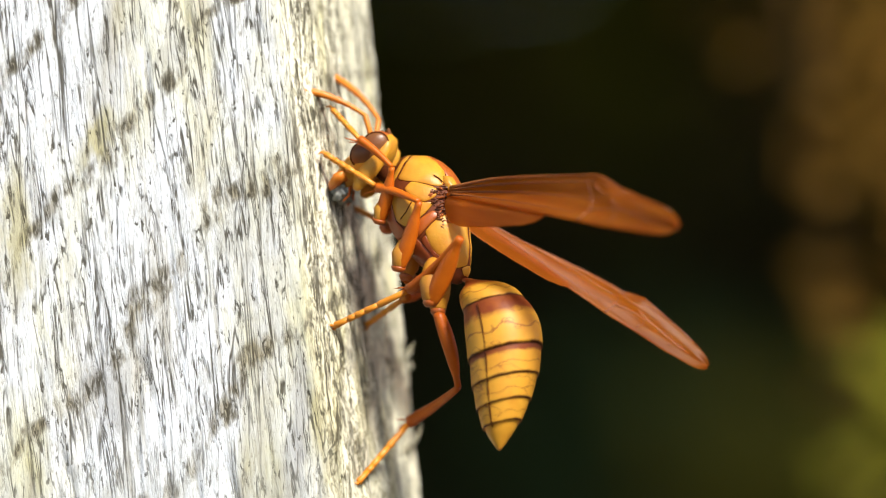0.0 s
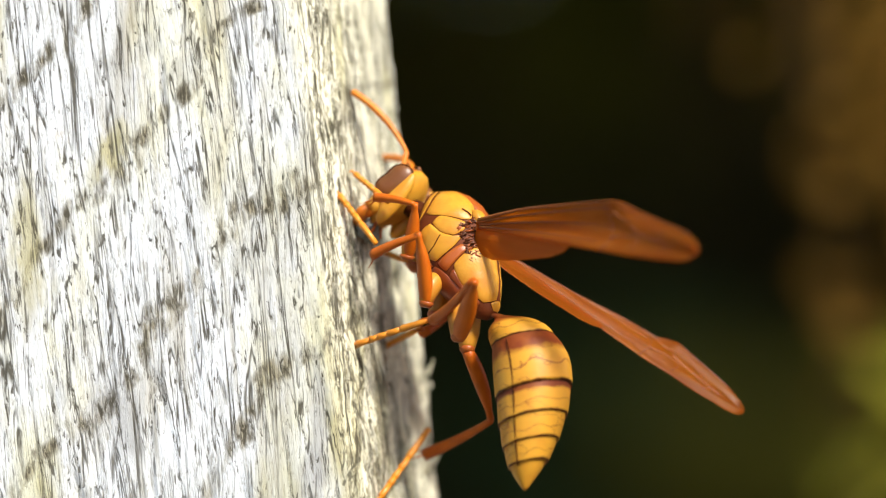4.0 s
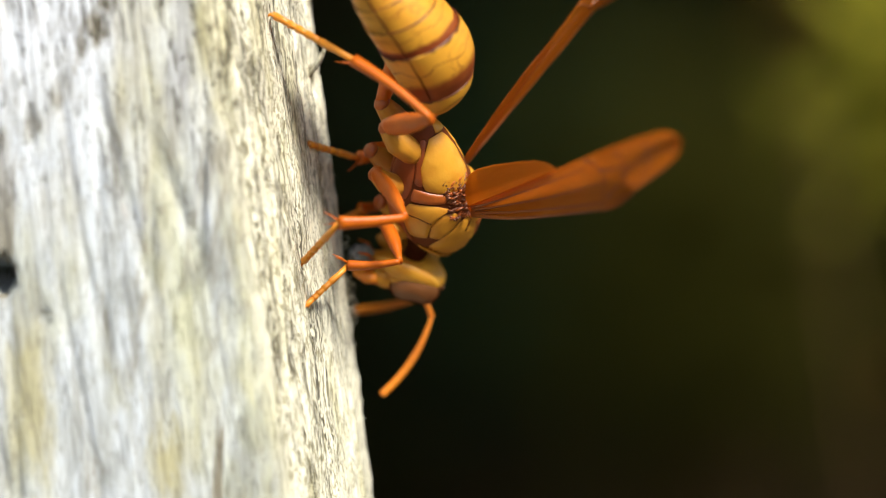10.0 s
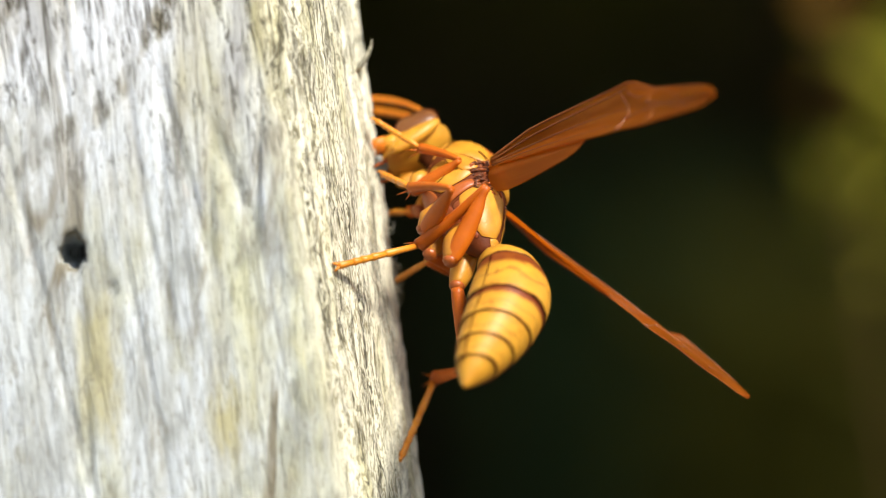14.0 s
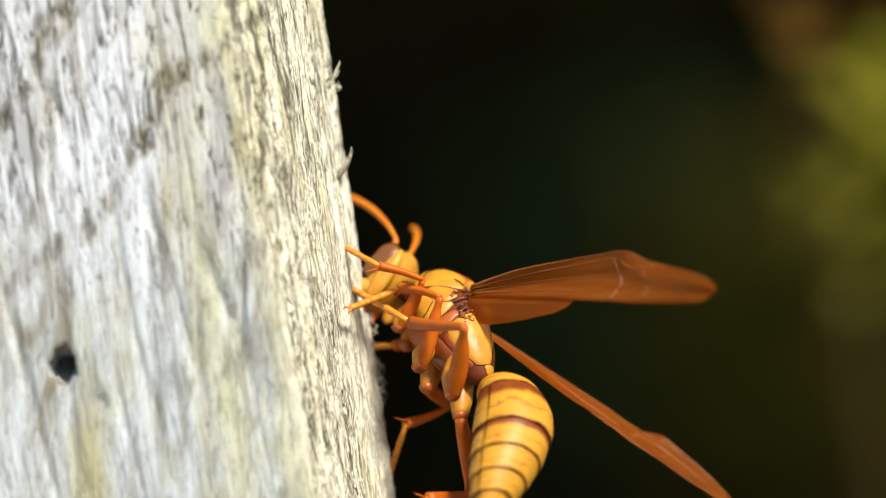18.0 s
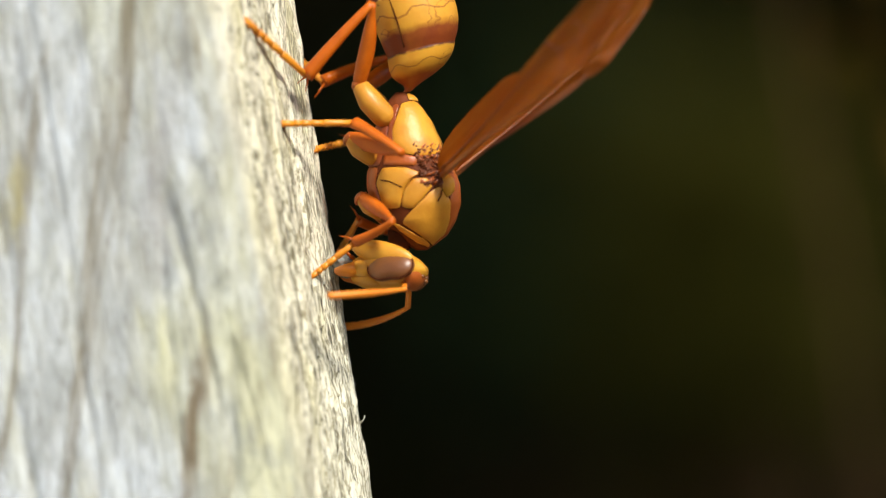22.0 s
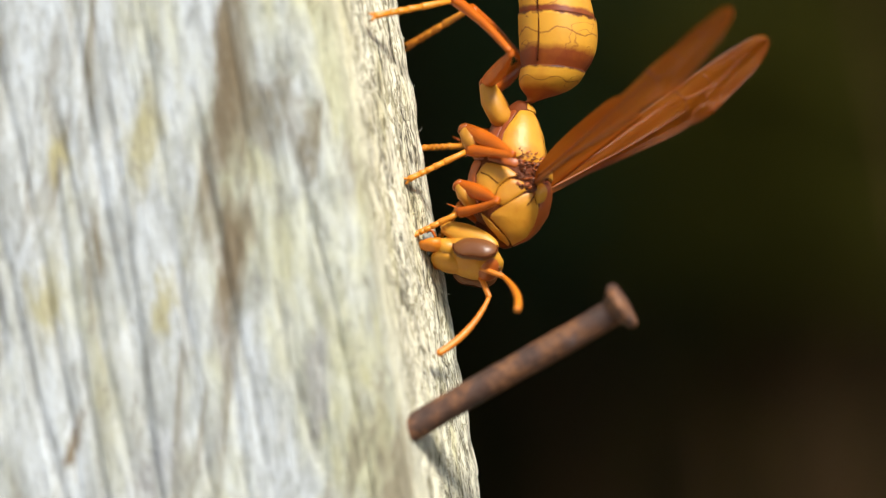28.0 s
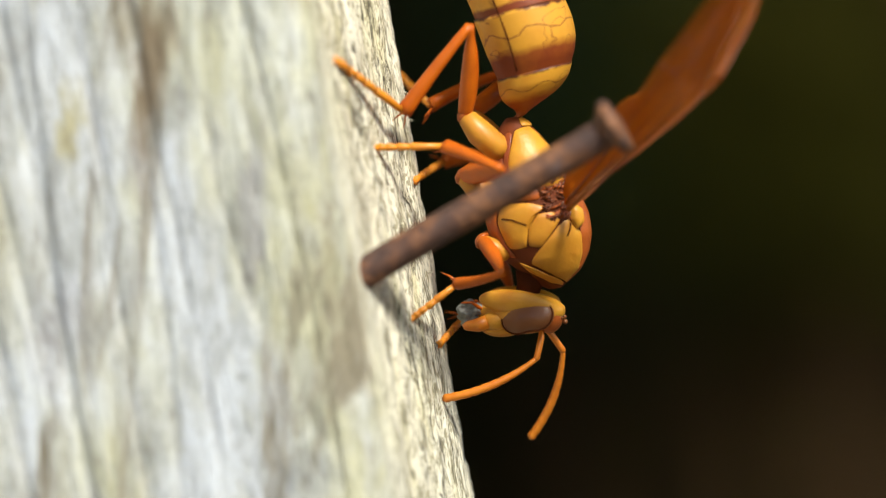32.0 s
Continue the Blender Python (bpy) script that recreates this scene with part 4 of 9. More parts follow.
def build_leg(kind, s):
    hip, a, b, c, r, base = LEGS[kind]
    h, top = Vector((hip.x, hip.y * s, hip.z)), Vector((base.x, base.y * s, base.z))
    mid = top * 0.45 + h * 0.55 + Vector((0, 0.35 * s, -0.15))
    girth = {"front": 0.72, "mid": 0.86, "hind": 1.0}[kind]
    coxa = sweep([top, top * 0.7 + mid * 0.3, mid, h * 0.8 + mid * 0.2, h], [0.75 * girth, 0.98 * girth, girth, 0.72 * girth, 0.45], 16, 0.9)
    part("coxa", mesh_of("coxa", *mm(coxa), M_COXA), wasp, "stout mottled yellow leg root")
    joint = sweep([h * 0.85 + mid * 0.15, h, h + (h - mid).normalized() * 0.3], [0.56, 0.62, 0.4], 12)
    part("trochanter", mesh_of("trochanter", *mm(joint), M_RUST), wasp, "rust-brown ring between leg root and thigh")
    return (limb("femur", a, r * 1.15, r * 0.95, M_LEG, "rust-orange thigh"), limb("tibia", b, r * 0.62, r * 0.72, M_LEG, "orange shin with two spurs", True), tarsus(c, r * 0.46))


legs = {(kind, s): build_leg(kind, s) for kind in LEGS for s in (1, -1)}


# ---- what stands behind: soil, shrubs, and an unseen tree added to shade them ----
def leaf_cloud(points, size, rnd, squash=1.0):
    verts, faces = [], []
    for p in points:
        d = Vector((rnd.uniform(-1, 1), rnd.uniform(-1, 1), rnd.uniform(-0.8, 0.8))).normalized()
        w = d.cross(Vector((rnd.uniform(-1, 1), rnd.uniform(-1, 1), rnd.uniform(-1, 1)))).normalized()
        u = d.cross(w) * 0.12
        k = size * rnd.uniform(0.6, 1.3)
        b = len(verts)
        verts += [p, p + (d * 0.5 + w * 0.32 + u) * k, p + d * k, p + (d * 0.5 - w * 0.32 + u) * k]
        faces += [(b, b + 1, b + 2), (b, b + 2, b + 3)]
    return verts, faces


def build_weed(x, y, top, label, tufts):
    """A slim weed close behind the post, out of focus; tufts are leaf bunches (height, side, spread, rise, count, leaf)."""
    rnd = random.Random(14)
    root = new("weed")
    root.location = (x, y, 0)
    tagged(root, label, "plant")
    path = [(0.003 * math.sin(i), 0.004 * math.sin(i * 1.7), -0.03 + (top + 0.03) * i / 11) for i in range(12)]
    part("stem", mesh_of("stem", *sweep(path, [0.0004 - 0.00002 * i for i in range(12)], 8), M_BARK), root)
    for z, dx, wide, tall, count, leaf in tufts:
        pts = [Vector((dx + rnd.gauss(0, wide), rnd.gauss(0, wide), z + rnd.gauss(0, tall))) for _ in range(count)]
        part("leaf_tuft", mesh_of("leaf_tuft", *leaf_cloud(pts, 0.006, rnd), leaf, False), root)


def build_ground():
    n = 60
    xs = [math.copysign(abs(t) ** 3, t) * 60 for t in np.linspace(-1, 1, n)]
    verts = [(x, y, 0.02 * noise.noise(Vector((x, y, 0)) * 2) if abs(x) < 8 and abs(y) < 8 else 0) for y in xs for x in xs]
    faces = [(i * n + k, i * n + k + 1, (i + 1) * n + k + 1, (i + 1) * n + k) for i in range(n - 1) for k in range(n - 1)]
    tagged(new("ground", mesh_of("ground", verts, faces, M_SOIL)), "dark bare soil", "ground", kind="structure")


def build_shrub(x, y, height, spread, count, leaf, seed, label, bare=0.0):
    rnd = random.Random(seed)
    root = new("shrub")
    root.location = (x, y, 0)
    tagged(root, label, "shrub", "shrubs behind the post")
    for i in range(7):
        a = rnd.uniform(0, 6.28)
        e = Vector((math.cos(a) * spread * 0.6, math.sin(a) * spread * 0.6, height * rnd.uniform(0.85 if bare else 0.6, 0.95)))
        thick = 0.25 if bare else 1.0
        part("stem", mesh_of("stem", *sweep([Vector((0, 0, -0.02)), e * 0.35 + Vector((0, 0, 0.08)), e * 0.7, e], [0.02 * thick, 0.015 * thick, 0.010 * thick, 0.004 * thick], 7), M_BARK), root)
    pts = []
    for i in range(count):
        a, r, h = rnd.uniform(0, 6.28), math.sqrt(rnd.random()) * spread, bare + (1 - bare) * rnd.random()
        r *= 1.0 if bare else 0.55 + 0.6 * math.sin(math.pi * (0.15 + 0.8 * h)) * (0.85 + 0.3 * noise.noise(Vector((math.cos(a) * 2, math.sin(a) * 2, h * 4 + seed))))
        pts.append(Vector((math.cos(a) * r, math.sin(a) * r, 0.04 + height * h)))
    part("foliage", mesh_of("foliage", *leaf_cloud(pts, 0.035 if bare else 0.055, rnd), leaf, False), root)


def build_shade_tree():
    """An unseen tree, added so that its crown shades the shrubs."""
    rnd = random.Random(11)
    root = new("tree")
    root.location = (2.9, 3.2, 0)
    tagged(root, "unseen broad dense tree, added to shade the shrubs behind the post", "tree")
    trunk = sweep([(0, 0, -0.05), (0.05, 0, 0.6), (-0.05, 0.05, 1.6), (0, 0, 2.9), (0.1, 0.1, 4.2)], [0.24, 0.17, 0.15, 0.13, 0.05], 14)
    limbs = [sweep([(0, 0, 2.2 + 0.15 * i), (1.2 * math.cos(i), 1.2 * math.sin(i), 3.1 + 0.1 * i), (2.6 * math.cos(i), 2.6 * math.sin(i), 3.7)], [0.09, 0.06, 0.02], 8) for i in range(7)]
    part("trunk", mesh_of("trunk", *joined(trunk, *limbs), M_BARK), root)
    pts = []
    for i in range(36000):
        p = Vector((rnd.uniform(-2.6, 5.2), rnd.uniform(-2.6, 7.5), rnd.uniform(3.2, 4.5)))
        if p.y < -0.6 + 0.2 * noise.noise(Vector((p.x * 2, 0, p.z))):
            continue
        pts.append(p - root.location)
    part("crown", mesh_of("crown", *leaf_cloud(pts, 0.24, rnd), M_LEAF, False), root)


def build_hedge():
    """A tall clipped row of dark shrubs that closes the view behind."""
    rnd = random.Random(21)
    for i in range(7):
        root = new("hedge_shrub")
        root.location = (-3.6 + 1.15 * i, 4.3 + rnd.uniform(-0.15, 0.15), 0)
        tagged(root, "tall dense dark green hedge shrub in deep shade", "shrub", "hedge")
        for k in range(5):
            a = k * 1.3
            e = Vector((0.35 * math.cos(a), 0.35 * math.sin(a), 2.4))
            part("stem", mesh_of("stem", *sweep([Vector((0, 0, -0.05)), e * 0.5, e], [0.04, 0.03, 0.01], 7), M_BARK), root)
        pts = [Vector((rnd.uniform(-0.75, 0.75), rnd.uniform(-0.5, 0.5), 0.03 + 3.1 * rnd.random() ** 0.9)) for _ in range(5200)]
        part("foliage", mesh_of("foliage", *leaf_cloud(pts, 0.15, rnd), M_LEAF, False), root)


build_ground()
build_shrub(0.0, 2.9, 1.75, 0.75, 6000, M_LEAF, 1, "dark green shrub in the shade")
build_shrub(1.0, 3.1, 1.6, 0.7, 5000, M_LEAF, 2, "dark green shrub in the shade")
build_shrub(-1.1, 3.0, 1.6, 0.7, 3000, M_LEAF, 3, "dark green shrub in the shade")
build_shrub(0.120, 1.60, 0.87, 0.045, 300, M_LEAF_O, 4, "slender olive-green shrub in the shade", 0.88)
build_shrub(0.065, 1.68, 0.90, 0.055, 300, M_LEAF_B, 7, "slender grey-green shrub in the shade", 0.86)
build_weed(0.0495, 0.20, 0.985, "slim weed, green tuft between dry brown leaves", (
    (0.9640, 0.0050, 0.0070, 0.0130, 120, M_DRY), (0.9285, 0.0078, 0.0055, 0.0062, 150, M_LEAF_Y), (0.8966, 0.0100, 0.0060, 0.0090, 14, M_DRY)))
# darkens the lower background; its leaf colour stands in for shade
build_shrub(0.10, 2.2, 0.97, 0.55, 5000, M_LEAF_SHADE, 9, "low shrub with leaves coloured near black for deep shade")
build_hedge()
build_shade_tree()


# ---- how things move ----
def stance(x, y, z, heading, pitch, roll):
    """The wasp's pose on the post's side: thorax in mm; heading 0 up, 90 away, 180 down; pitch tips its head to the wood."""
    n = Vector((0.989, -0.149, 0))
    a, p, r = radians(heading), radians(pitch), radians(roll)
    h = Vector((0, math.sin(a), math.cos(a)))
    h = (h - n * h.dot(n)).normalized()
    ahead = h * math.cos(p) - n * math.sin(p)
    back = n * math.cos(p) + h * math.sin(p)
    left = back.cross(ahead)
    back, left = back * math.cos(r) + left * math.sin(r), left * math.cos(r) - back * math.sin(r)
    m = Matrix((ahead, left, back)).transposed().to_4x4()
    m.translation = Vector((x, y, z)) * 0.001
    return m


def abdomen_pose(pitch, yaw):
    p, a = radians(pitch), radians(yaw)
    way = Vector((-math.cos(p) * math.cos(a), -math.cos(p) * math.sin(a), math.sin(p)))
    ahead = -way
    left = Vector((0, 0, 1)).cross(ahead).normalized()
    m = Matrix((ahead, left, ahead.cross(left))).transposed().to_4x4()
    m.translation = Vector((-5.4, 0, -0.45)) * 0.001
    return m


def head_pose(roll, nod, turn):
    return Matrix.Translation(HEAD_AT * 0.001) @ pose(0, 0, 0, roll, nod, turn)


LEG_WAYS = {"front": Vector((0.6, 0.8, 0)), "mid": Vector((0, 1, 0)), "hind": Vector((-0.8, 0.6, 0))}


def bone(kind, s, x0, y0, z0, x1, y1, z1):
    """Pose of a leg's limb whose x runs from one joint to the next, in the wasp's space, mm."""
    way = Vector((LEG_WAYS[kind].x, LEG_WAYS[kind].y * s, 0))
    rest = Matrix((way, Vector((0, 0, 1)).cross(way), Vector((0, 0, 1)))).transposed()
    m = (way.rotation_difference(Vector((x1 - x0, y1 - y0, z1 - z0))).to_matrix() @ rest).to_4x4()
    m.translation = Vector((x0, y0, z0)) * 0.001
    return m


def thigh(kind, s, x, y, z):
    hip = LEGS[kind][0]
    return bone(kind, s, hip.x, hip.y * s, hip.z, x, y, z)


def motions():
    walk(wasp, [
        (0.0, stance(2.48, 0.50, 950.73, 16.1, 27.0, 2.1)),
        (0.5, stance(2.57, 0.47, 950.44, 17.5, 27.5, 2.7)),
        (1.0, stance(2.57, 0.45, 950.34, 19.5, 26.9, 3.9)),
        (1.5, stance(2.57, 0.44, 950.45, 20.8, 28.0, 3.9)),
        (2.0, stance(2.71, 0.41, 950.49, 21.3, 28.2, 5.3)),
        (2.5, stance(2.58, 0.48, 950.12, 18.8, 27.6, 3.9)),
        (3.0, stance(2.60, 0.54, 950.07, 19.5, 28.6, 3.0)),
        (3.5, stance(2.72, 0.55, 949.52, 21.2, 28.4, 3.6)),
        (5.5, stance(4.33, 1.50, 947.93, 30.9, 22.0, 6.6)),
        (6.0, stance(5.37, 2.82, 945.71, 51.4, 22.7, 4.9)),
        (6.5, stance(5.95, 3.59, 945.36, 73.1, 14.3, 0.9)),
        (7.0, stance(5.76, 3.92, 943.58, 68.6, 15.6, -3.2)),
        (7.5, stance(5.30, 4.11, 943.48, 49.0, 18.7, -2.5)),
        (8.0, stance(5.95, 4.44, 938.50, 80.0, 15.9, 3.4)),
        (8.5, stance(5.59, 7.34, 934.95, 85.3, 21.1, 3.3)),
        (9.0, stance(5.78, 9.22, 926.58, 128.7, 20.0, 11.1)),
        (9.5, stance(5.58, 10.60, 925.70, 152.3, 19.7, 13.0)),
        (10.0, stance(5.91, 11.00, 923.92, 146.6, 11.5, 9.2)),
        (10.5, stance(5.96, 11.38, 927.49, 122.2, 11.5, 9.9)),
        (11.0, stance(7.01, 11.59, 930.48, 107.9, 18.9, 4.5)),
        (11.5, stance(8.33, 12.04, 931.18, 94.2, 15.8, -0.8)),
        (12.0, stance(7.95, 11.77, 928.34, 93.1, 21.7, 0.0)),
        (12.5, stance(8.02, 11.86, 924.06, 94.7, 15.7, 0.5)),
        (13.0, stance(6.89, 11.48, 923.41, 82.7, 21.8, 4.1)),
        (13.5, stance(6.13, 10.78, 923.33, 54.0, 21.9, -3.9)),
        (14.0, stance(5.39, 10.19, 921.69, 40.8, 20.5, -2.5)),
        (14.5, stance(5.18, 10.08, 922.12, 34.9, 19.3, -3.8)),
        (16.5, stance(5.43, 10.38, 921.48, 37.7, 29.7, -3.0)),
        (17.0, stance(5.90, 10.54, 920.43, 37.0, 30.1, -2.0)),
        (17.5, stance(5.66, 10.74, 920.12, 39.6, 29.5, -0.5)),
        (18.0, stance(5.47, 11.01, 919.71, 37.2, 29.7, -0.8)),
        (18.5, stance(7.79, 11.91, 918.87, 34.2, 24.3, -5.2)),
        (19.0, stance(8.82, 12.39, 915.11, 77.5, 15.8, -5.0)),
        (19.5, stance(7.39, 12.03, 911.05, 119.2, 14.0, 5.1)),
        (20.0, stance(7.13, 11.91, 906.25, 159.1, 7.5, 5.5)),
        (20.5, stance(7.16, 11.76, 901.21, 177.0, 3.0, 6.5)),
        (21.0, stance(7.22, 11.66, 894.42, 187.9, 6.7, 6.4)),
        (21.5, stance(6.30, 12.05, 888.65, 188.5, 5.0, 4.7)),
        (22.0, stance(5.49, 12.20, 886.80, 184.2, 7.4, 3.0)),
        (22.5, stance(6.81, 12.31, 880.35, 183.3, 3.3, -1.4)),
        (23.0, stance(6.36, 12.34, 873.09, 186.6, 7.3, -1.0)),
        (23.5, stance(6.21, 12.22, 866.51, 174.1, 6.9, 2.7)),
        (24.0, stance(5.37, 11.98, 856.18, 175.8, 7.8, 7.3)),
        (24.5, stance(5.58, 11.93, 850.43, 177.3, 6.1, 4.0)),
        (25.0, stance(5.09, 11.77, 847.60, 186.1, 11.2, 3.1)),
        (25.5, stance(5.59, 11.79, 846.91, 178.7, 14.3, 0.9)),
        (27.5, stance(5.51, 12.00, 845.96, 189.6, 23.9, 2.9)),
        (28.0, stance(5.60, 11.93, 845.83, 191.6, 22.9, 2.8)),
        (28.5, stance(5.68, 11.98, 846.09, 188.8, 25.5, 3.1)),
        (29.0, stance(5.78, 12.03, 846.46, 187.1, 25.2, 3.4)),
        (29.5, stance(5.68, 11.97, 846.71, 187.7, 25.9, 3.4)),
        (30.0, stance(5.47, 11.90, 846.98, 188.2, 25.9, 3.6)),
        (30.5, stance(6.59, 12.53, 850.36, 192.0, 11.3, 7.6)),
        (31.0, stance(7.27, 12.71, 844.69, 192.1, 9.0, -2.4)),
        (31.5, stance(6.45, 12.14, 836.30, 180.9, 4.8, -0.6)),
        (32.0, stance(6.14, 12.28, 830.85, 178.4, 2.2, 3.3)),
    ])
    walk(abdomen, [
        (0.0, abdomen_pose(-18.4, 2.1)),
        (0.5, abdomen_pose(-19.1, 2.8)),
        (1.0, abdomen_pose(-17.9, 3.0)),
        (1.5, abdomen_pose(-18.9, 4.8)),
        (2.0, abdomen_pose(-19.9, 7.3)),
        (2.5, abdomen_pose(-19.6, 5.8)),
        (3.0, abdomen_pose(-18.1, 4.8)),
        (3.5, abdomen_pose(-20.5, 5.0)),
        (5.5, abdomen_pose(-19.1, 4.2)),
        (6.0, abdomen_pose(-24.1, 6.0)),
        (6.5, abdomen_pose(-26.2, 9.2)),
        (7.0, abdomen_pose(-24.3, 7.9)),
        (7.5, abdomen_pose(-23.8, 6.2)),
        (8.0, abdomen_pose(-28.6, 8.9)),
        (8.5, abdomen_pose(-31.0, 5.5)),
        (9.0, abdomen_pose(-27.7, 6.3)),
        (9.5, abdomen_pose(-25.2, -0.0)),
        (10.0, abdomen_pose(-22.6, -3.9)),
        (10.5, abdomen_pose(-25.5, -0.6)),
        (11.0, abdomen_pose(-24.1, 1.4)),
        (11.5, abdomen_pose(-16.4, 3.3)),
        (12.0, abdomen_pose(-22.2, 8.2)),
        (12.5, abdomen_pose(-24.4, 10.3)),
        (13.0, abdomen_pose(-33.6, 14.1)),
        (13.5, abdomen_pose(-30.5, 2.0)),
        (14.0, abdomen_pose(-26.1, -6.5)),
        (14.5, abdomen_pose(-25.3, -5.3)),
        (16.5, abdomen_pose(-31.7, -4.6)),
        (17.0, abdomen_pose(-32.9, -5.1)),
        (17.5, abdomen_pose(-32.1, -6.6)),
        (18.0, abdomen_pose(-29.9, -7.9)),
        (18.5, abdomen_pose(-29.5, 0.4)),
        (19.0, abdomen_pose(-28.6, 12.9)),
        (19.5, abdomen_pose(-33.9, 14.3)),
        (20.0, abdomen_pose(-32.0, 6.2)),
        (20.5, abdomen_pose(-32.8, 3.1)),
        (21.0, abdomen_pose(-26.0, 3.6)),
        (21.5, abdomen_pose(-19.7, 2.0)),
        (22.0, abdomen_pose(-13.4, 0.4)),
        (22.5, abdomen_pose(-12.2, 0.4)),
        (23.0, abdomen_pose(-11.1, 0.5)),
        (23.5, abdomen_pose(-12.1, 0.2)),
        (24.0, abdomen_pose(-13.2, -0.1)),
        (24.5, abdomen_pose(-13.5, 0.0)),
        (25.0, abdomen_pose(-13.9, 0.1)),
        (25.5, abdomen_pose(-14.2, 0.2)),
        (27.5, abdomen_pose(-10.1, 0.4)),
        (28.0, abdomen_pose(-10.5, 0.4)),
        (28.5, abdomen_pose(-10.4, 1.0)),
        (29.0, abdomen_pose(-10.2, 1.6)),
        (29.5, abdomen_pose(-8.9, 0.8)),
        (30.0, abdomen_pose(-7.6, -0.0)),
        (30.5, abdomen_pose(-10.4, -0.2)),
        (31.0, abdomen_pose(-13.2, -0.3)),
        (31.5, abdomen_pose(-9.9, -0.2)),
        (32.0, abdomen_pose(-6.7, -0.1)),
    ])
    walk(wings[1], [
        (0.0, wing_pose(1, 35.7, 33.2, -41.9)),
        (0.5, wing_pose(1, 35.6, 32.0, -39.7)),
        (1.0, wing_pose(1, 35.5, 30.9, -37.5)),
        (1.5, wing_pose(1, 34.9, 31.5, -37.6)),
        (2.0, wing_pose(1, 34.8, 32.9, -37.6)),
        (2.5, wing_pose(1, 34.5, 33.8, -36.6)),
        (3.0, wing_pose(1, 33.4, 35.0, -35.5)),
        (3.5, wing_pose(1, 32.8, 34.8, -31.8)),
        (5.5, wing_pose(1, 30.0, 35.4, -17.0)),
        (6.0, wing_pose(1, 28.1, 37.5, -13.3)),
        (6.5, wing_pose(1, 28.0, 40.2, -12.7)),
        (7.0, wing_pose(1, 29.3, 39.6, -12.1)),
        (7.5, wing_pose(1, 30.6, 40.9, -12.2)),
        (8.0, wing_pose(1, 30.8, 40.0, -12.4)),
        (8.5, wing_pose(1, 30.4, 39.2, -3.4)),
        (9.0, wing_pose(1, 32.3, 37.4, 5.6)),
        (9.5, wing_pose(1, 35.9, 41.1, 4.2)),
        (10.0, wing_pose(1, 40.7, 35.7, 2.8)),
        (10.5, wing_pose(1, 37.4, 36.0, 2.0)),
        (11.0, wing_pose(1, 34.2, 37.2, 1.1)),
        (11.5, wing_pose(1, 29.2, 35.6, -2.0)),
        (12.0, wing_pose(1, 29.4, 39.6, -5.1)),
        (12.5, wing_pose(1, 29.6, 36.1, -3.1)),
        (13.0, wing_pose(1, 27.6, 35.0, -1.0)),
        (13.5, wing_pose(1, 30.6, 42.2, -11.5)),
        (14.0, wing_pose(1, 37.8, 44.7, -22.0)),
        (14.5, wing_pose(1, 38.1, 41.1, -22.5)),
        (16.5, wing_pose(1, 30.6, 30.3, -24.6)),
        (17.0, wing_pose(1, 30.3, 29.7, -25.1)),
        (17.5, wing_pose(1, 31.2, 28.6, -24.5)),
        (18.0, wing_pose(1, 32.3, 26.4, -24.0)),
        (18.5, wing_pose(1, 28.1, 32.6, -11.2)),
        (19.0, wing_pose(1, 27.1, 34.2, 1.6)),
        (19.5, wing_pose(1, 29.1, 34.8, 1.1)),
        (20.0, wing_pose(1, 33.3, 30.4, 0.7)),
        (20.5, wing_pose(1, 35.5, 34.6, -6.6)),
        (21.0, wing_pose(1, 38.1, 38.5, -13.9)),
        (21.5, wing_pose(1, 38.6, 38.0, -2.5)),
        (22.0, wing_pose(1, 37.7, 35.9, 9.0)),
        (22.5, wing_pose(1, 36.6, 40.0, -5.9)),
        (23.0, wing_pose(1, 33.6, 47.0, -20.9)),
        (23.5, wing_pose(1, 37.6, 45.1, -8.3)),
        (24.0, wing_pose(1, 41.3, 44.0, 4.2)),
        (24.5, wing_pose(1, 38.1, 46.2, 18.1)),
        (25.0, wing_pose(1, 34.7, 48.6, 32.1)),
        (25.5, wing_pose(1, 34.7, 45.6, 27.1)),
        (27.5, wing_pose(1, 31.5, 33.9, 7.3)),
        (28.0, wing_pose(1, 31.8, 30.3, 2.3)),
        (28.5, wing_pose(1, 32.0, 30.8, -5.9)),
        (29.0, wing_pose(1, 32.4, 31.2, -14.1)),
        (29.5, wing_pose(1, 32.6, 32.1, -13.2)),
        (30.0, wing_pose(1, 32.9, 33.3, -12.3)),
        (30.5, wing_pose(1, 29.1, 48.3, -14.2)),
        (31.0, wing_pose(1, 31.7, 53.5, -16.1)),
        (31.5, wing_pose(1, 33.5, 47.4, -7.5)),
        (32.0, wing_pose(1, 33.8, 50.1, 1.1)),
    ])
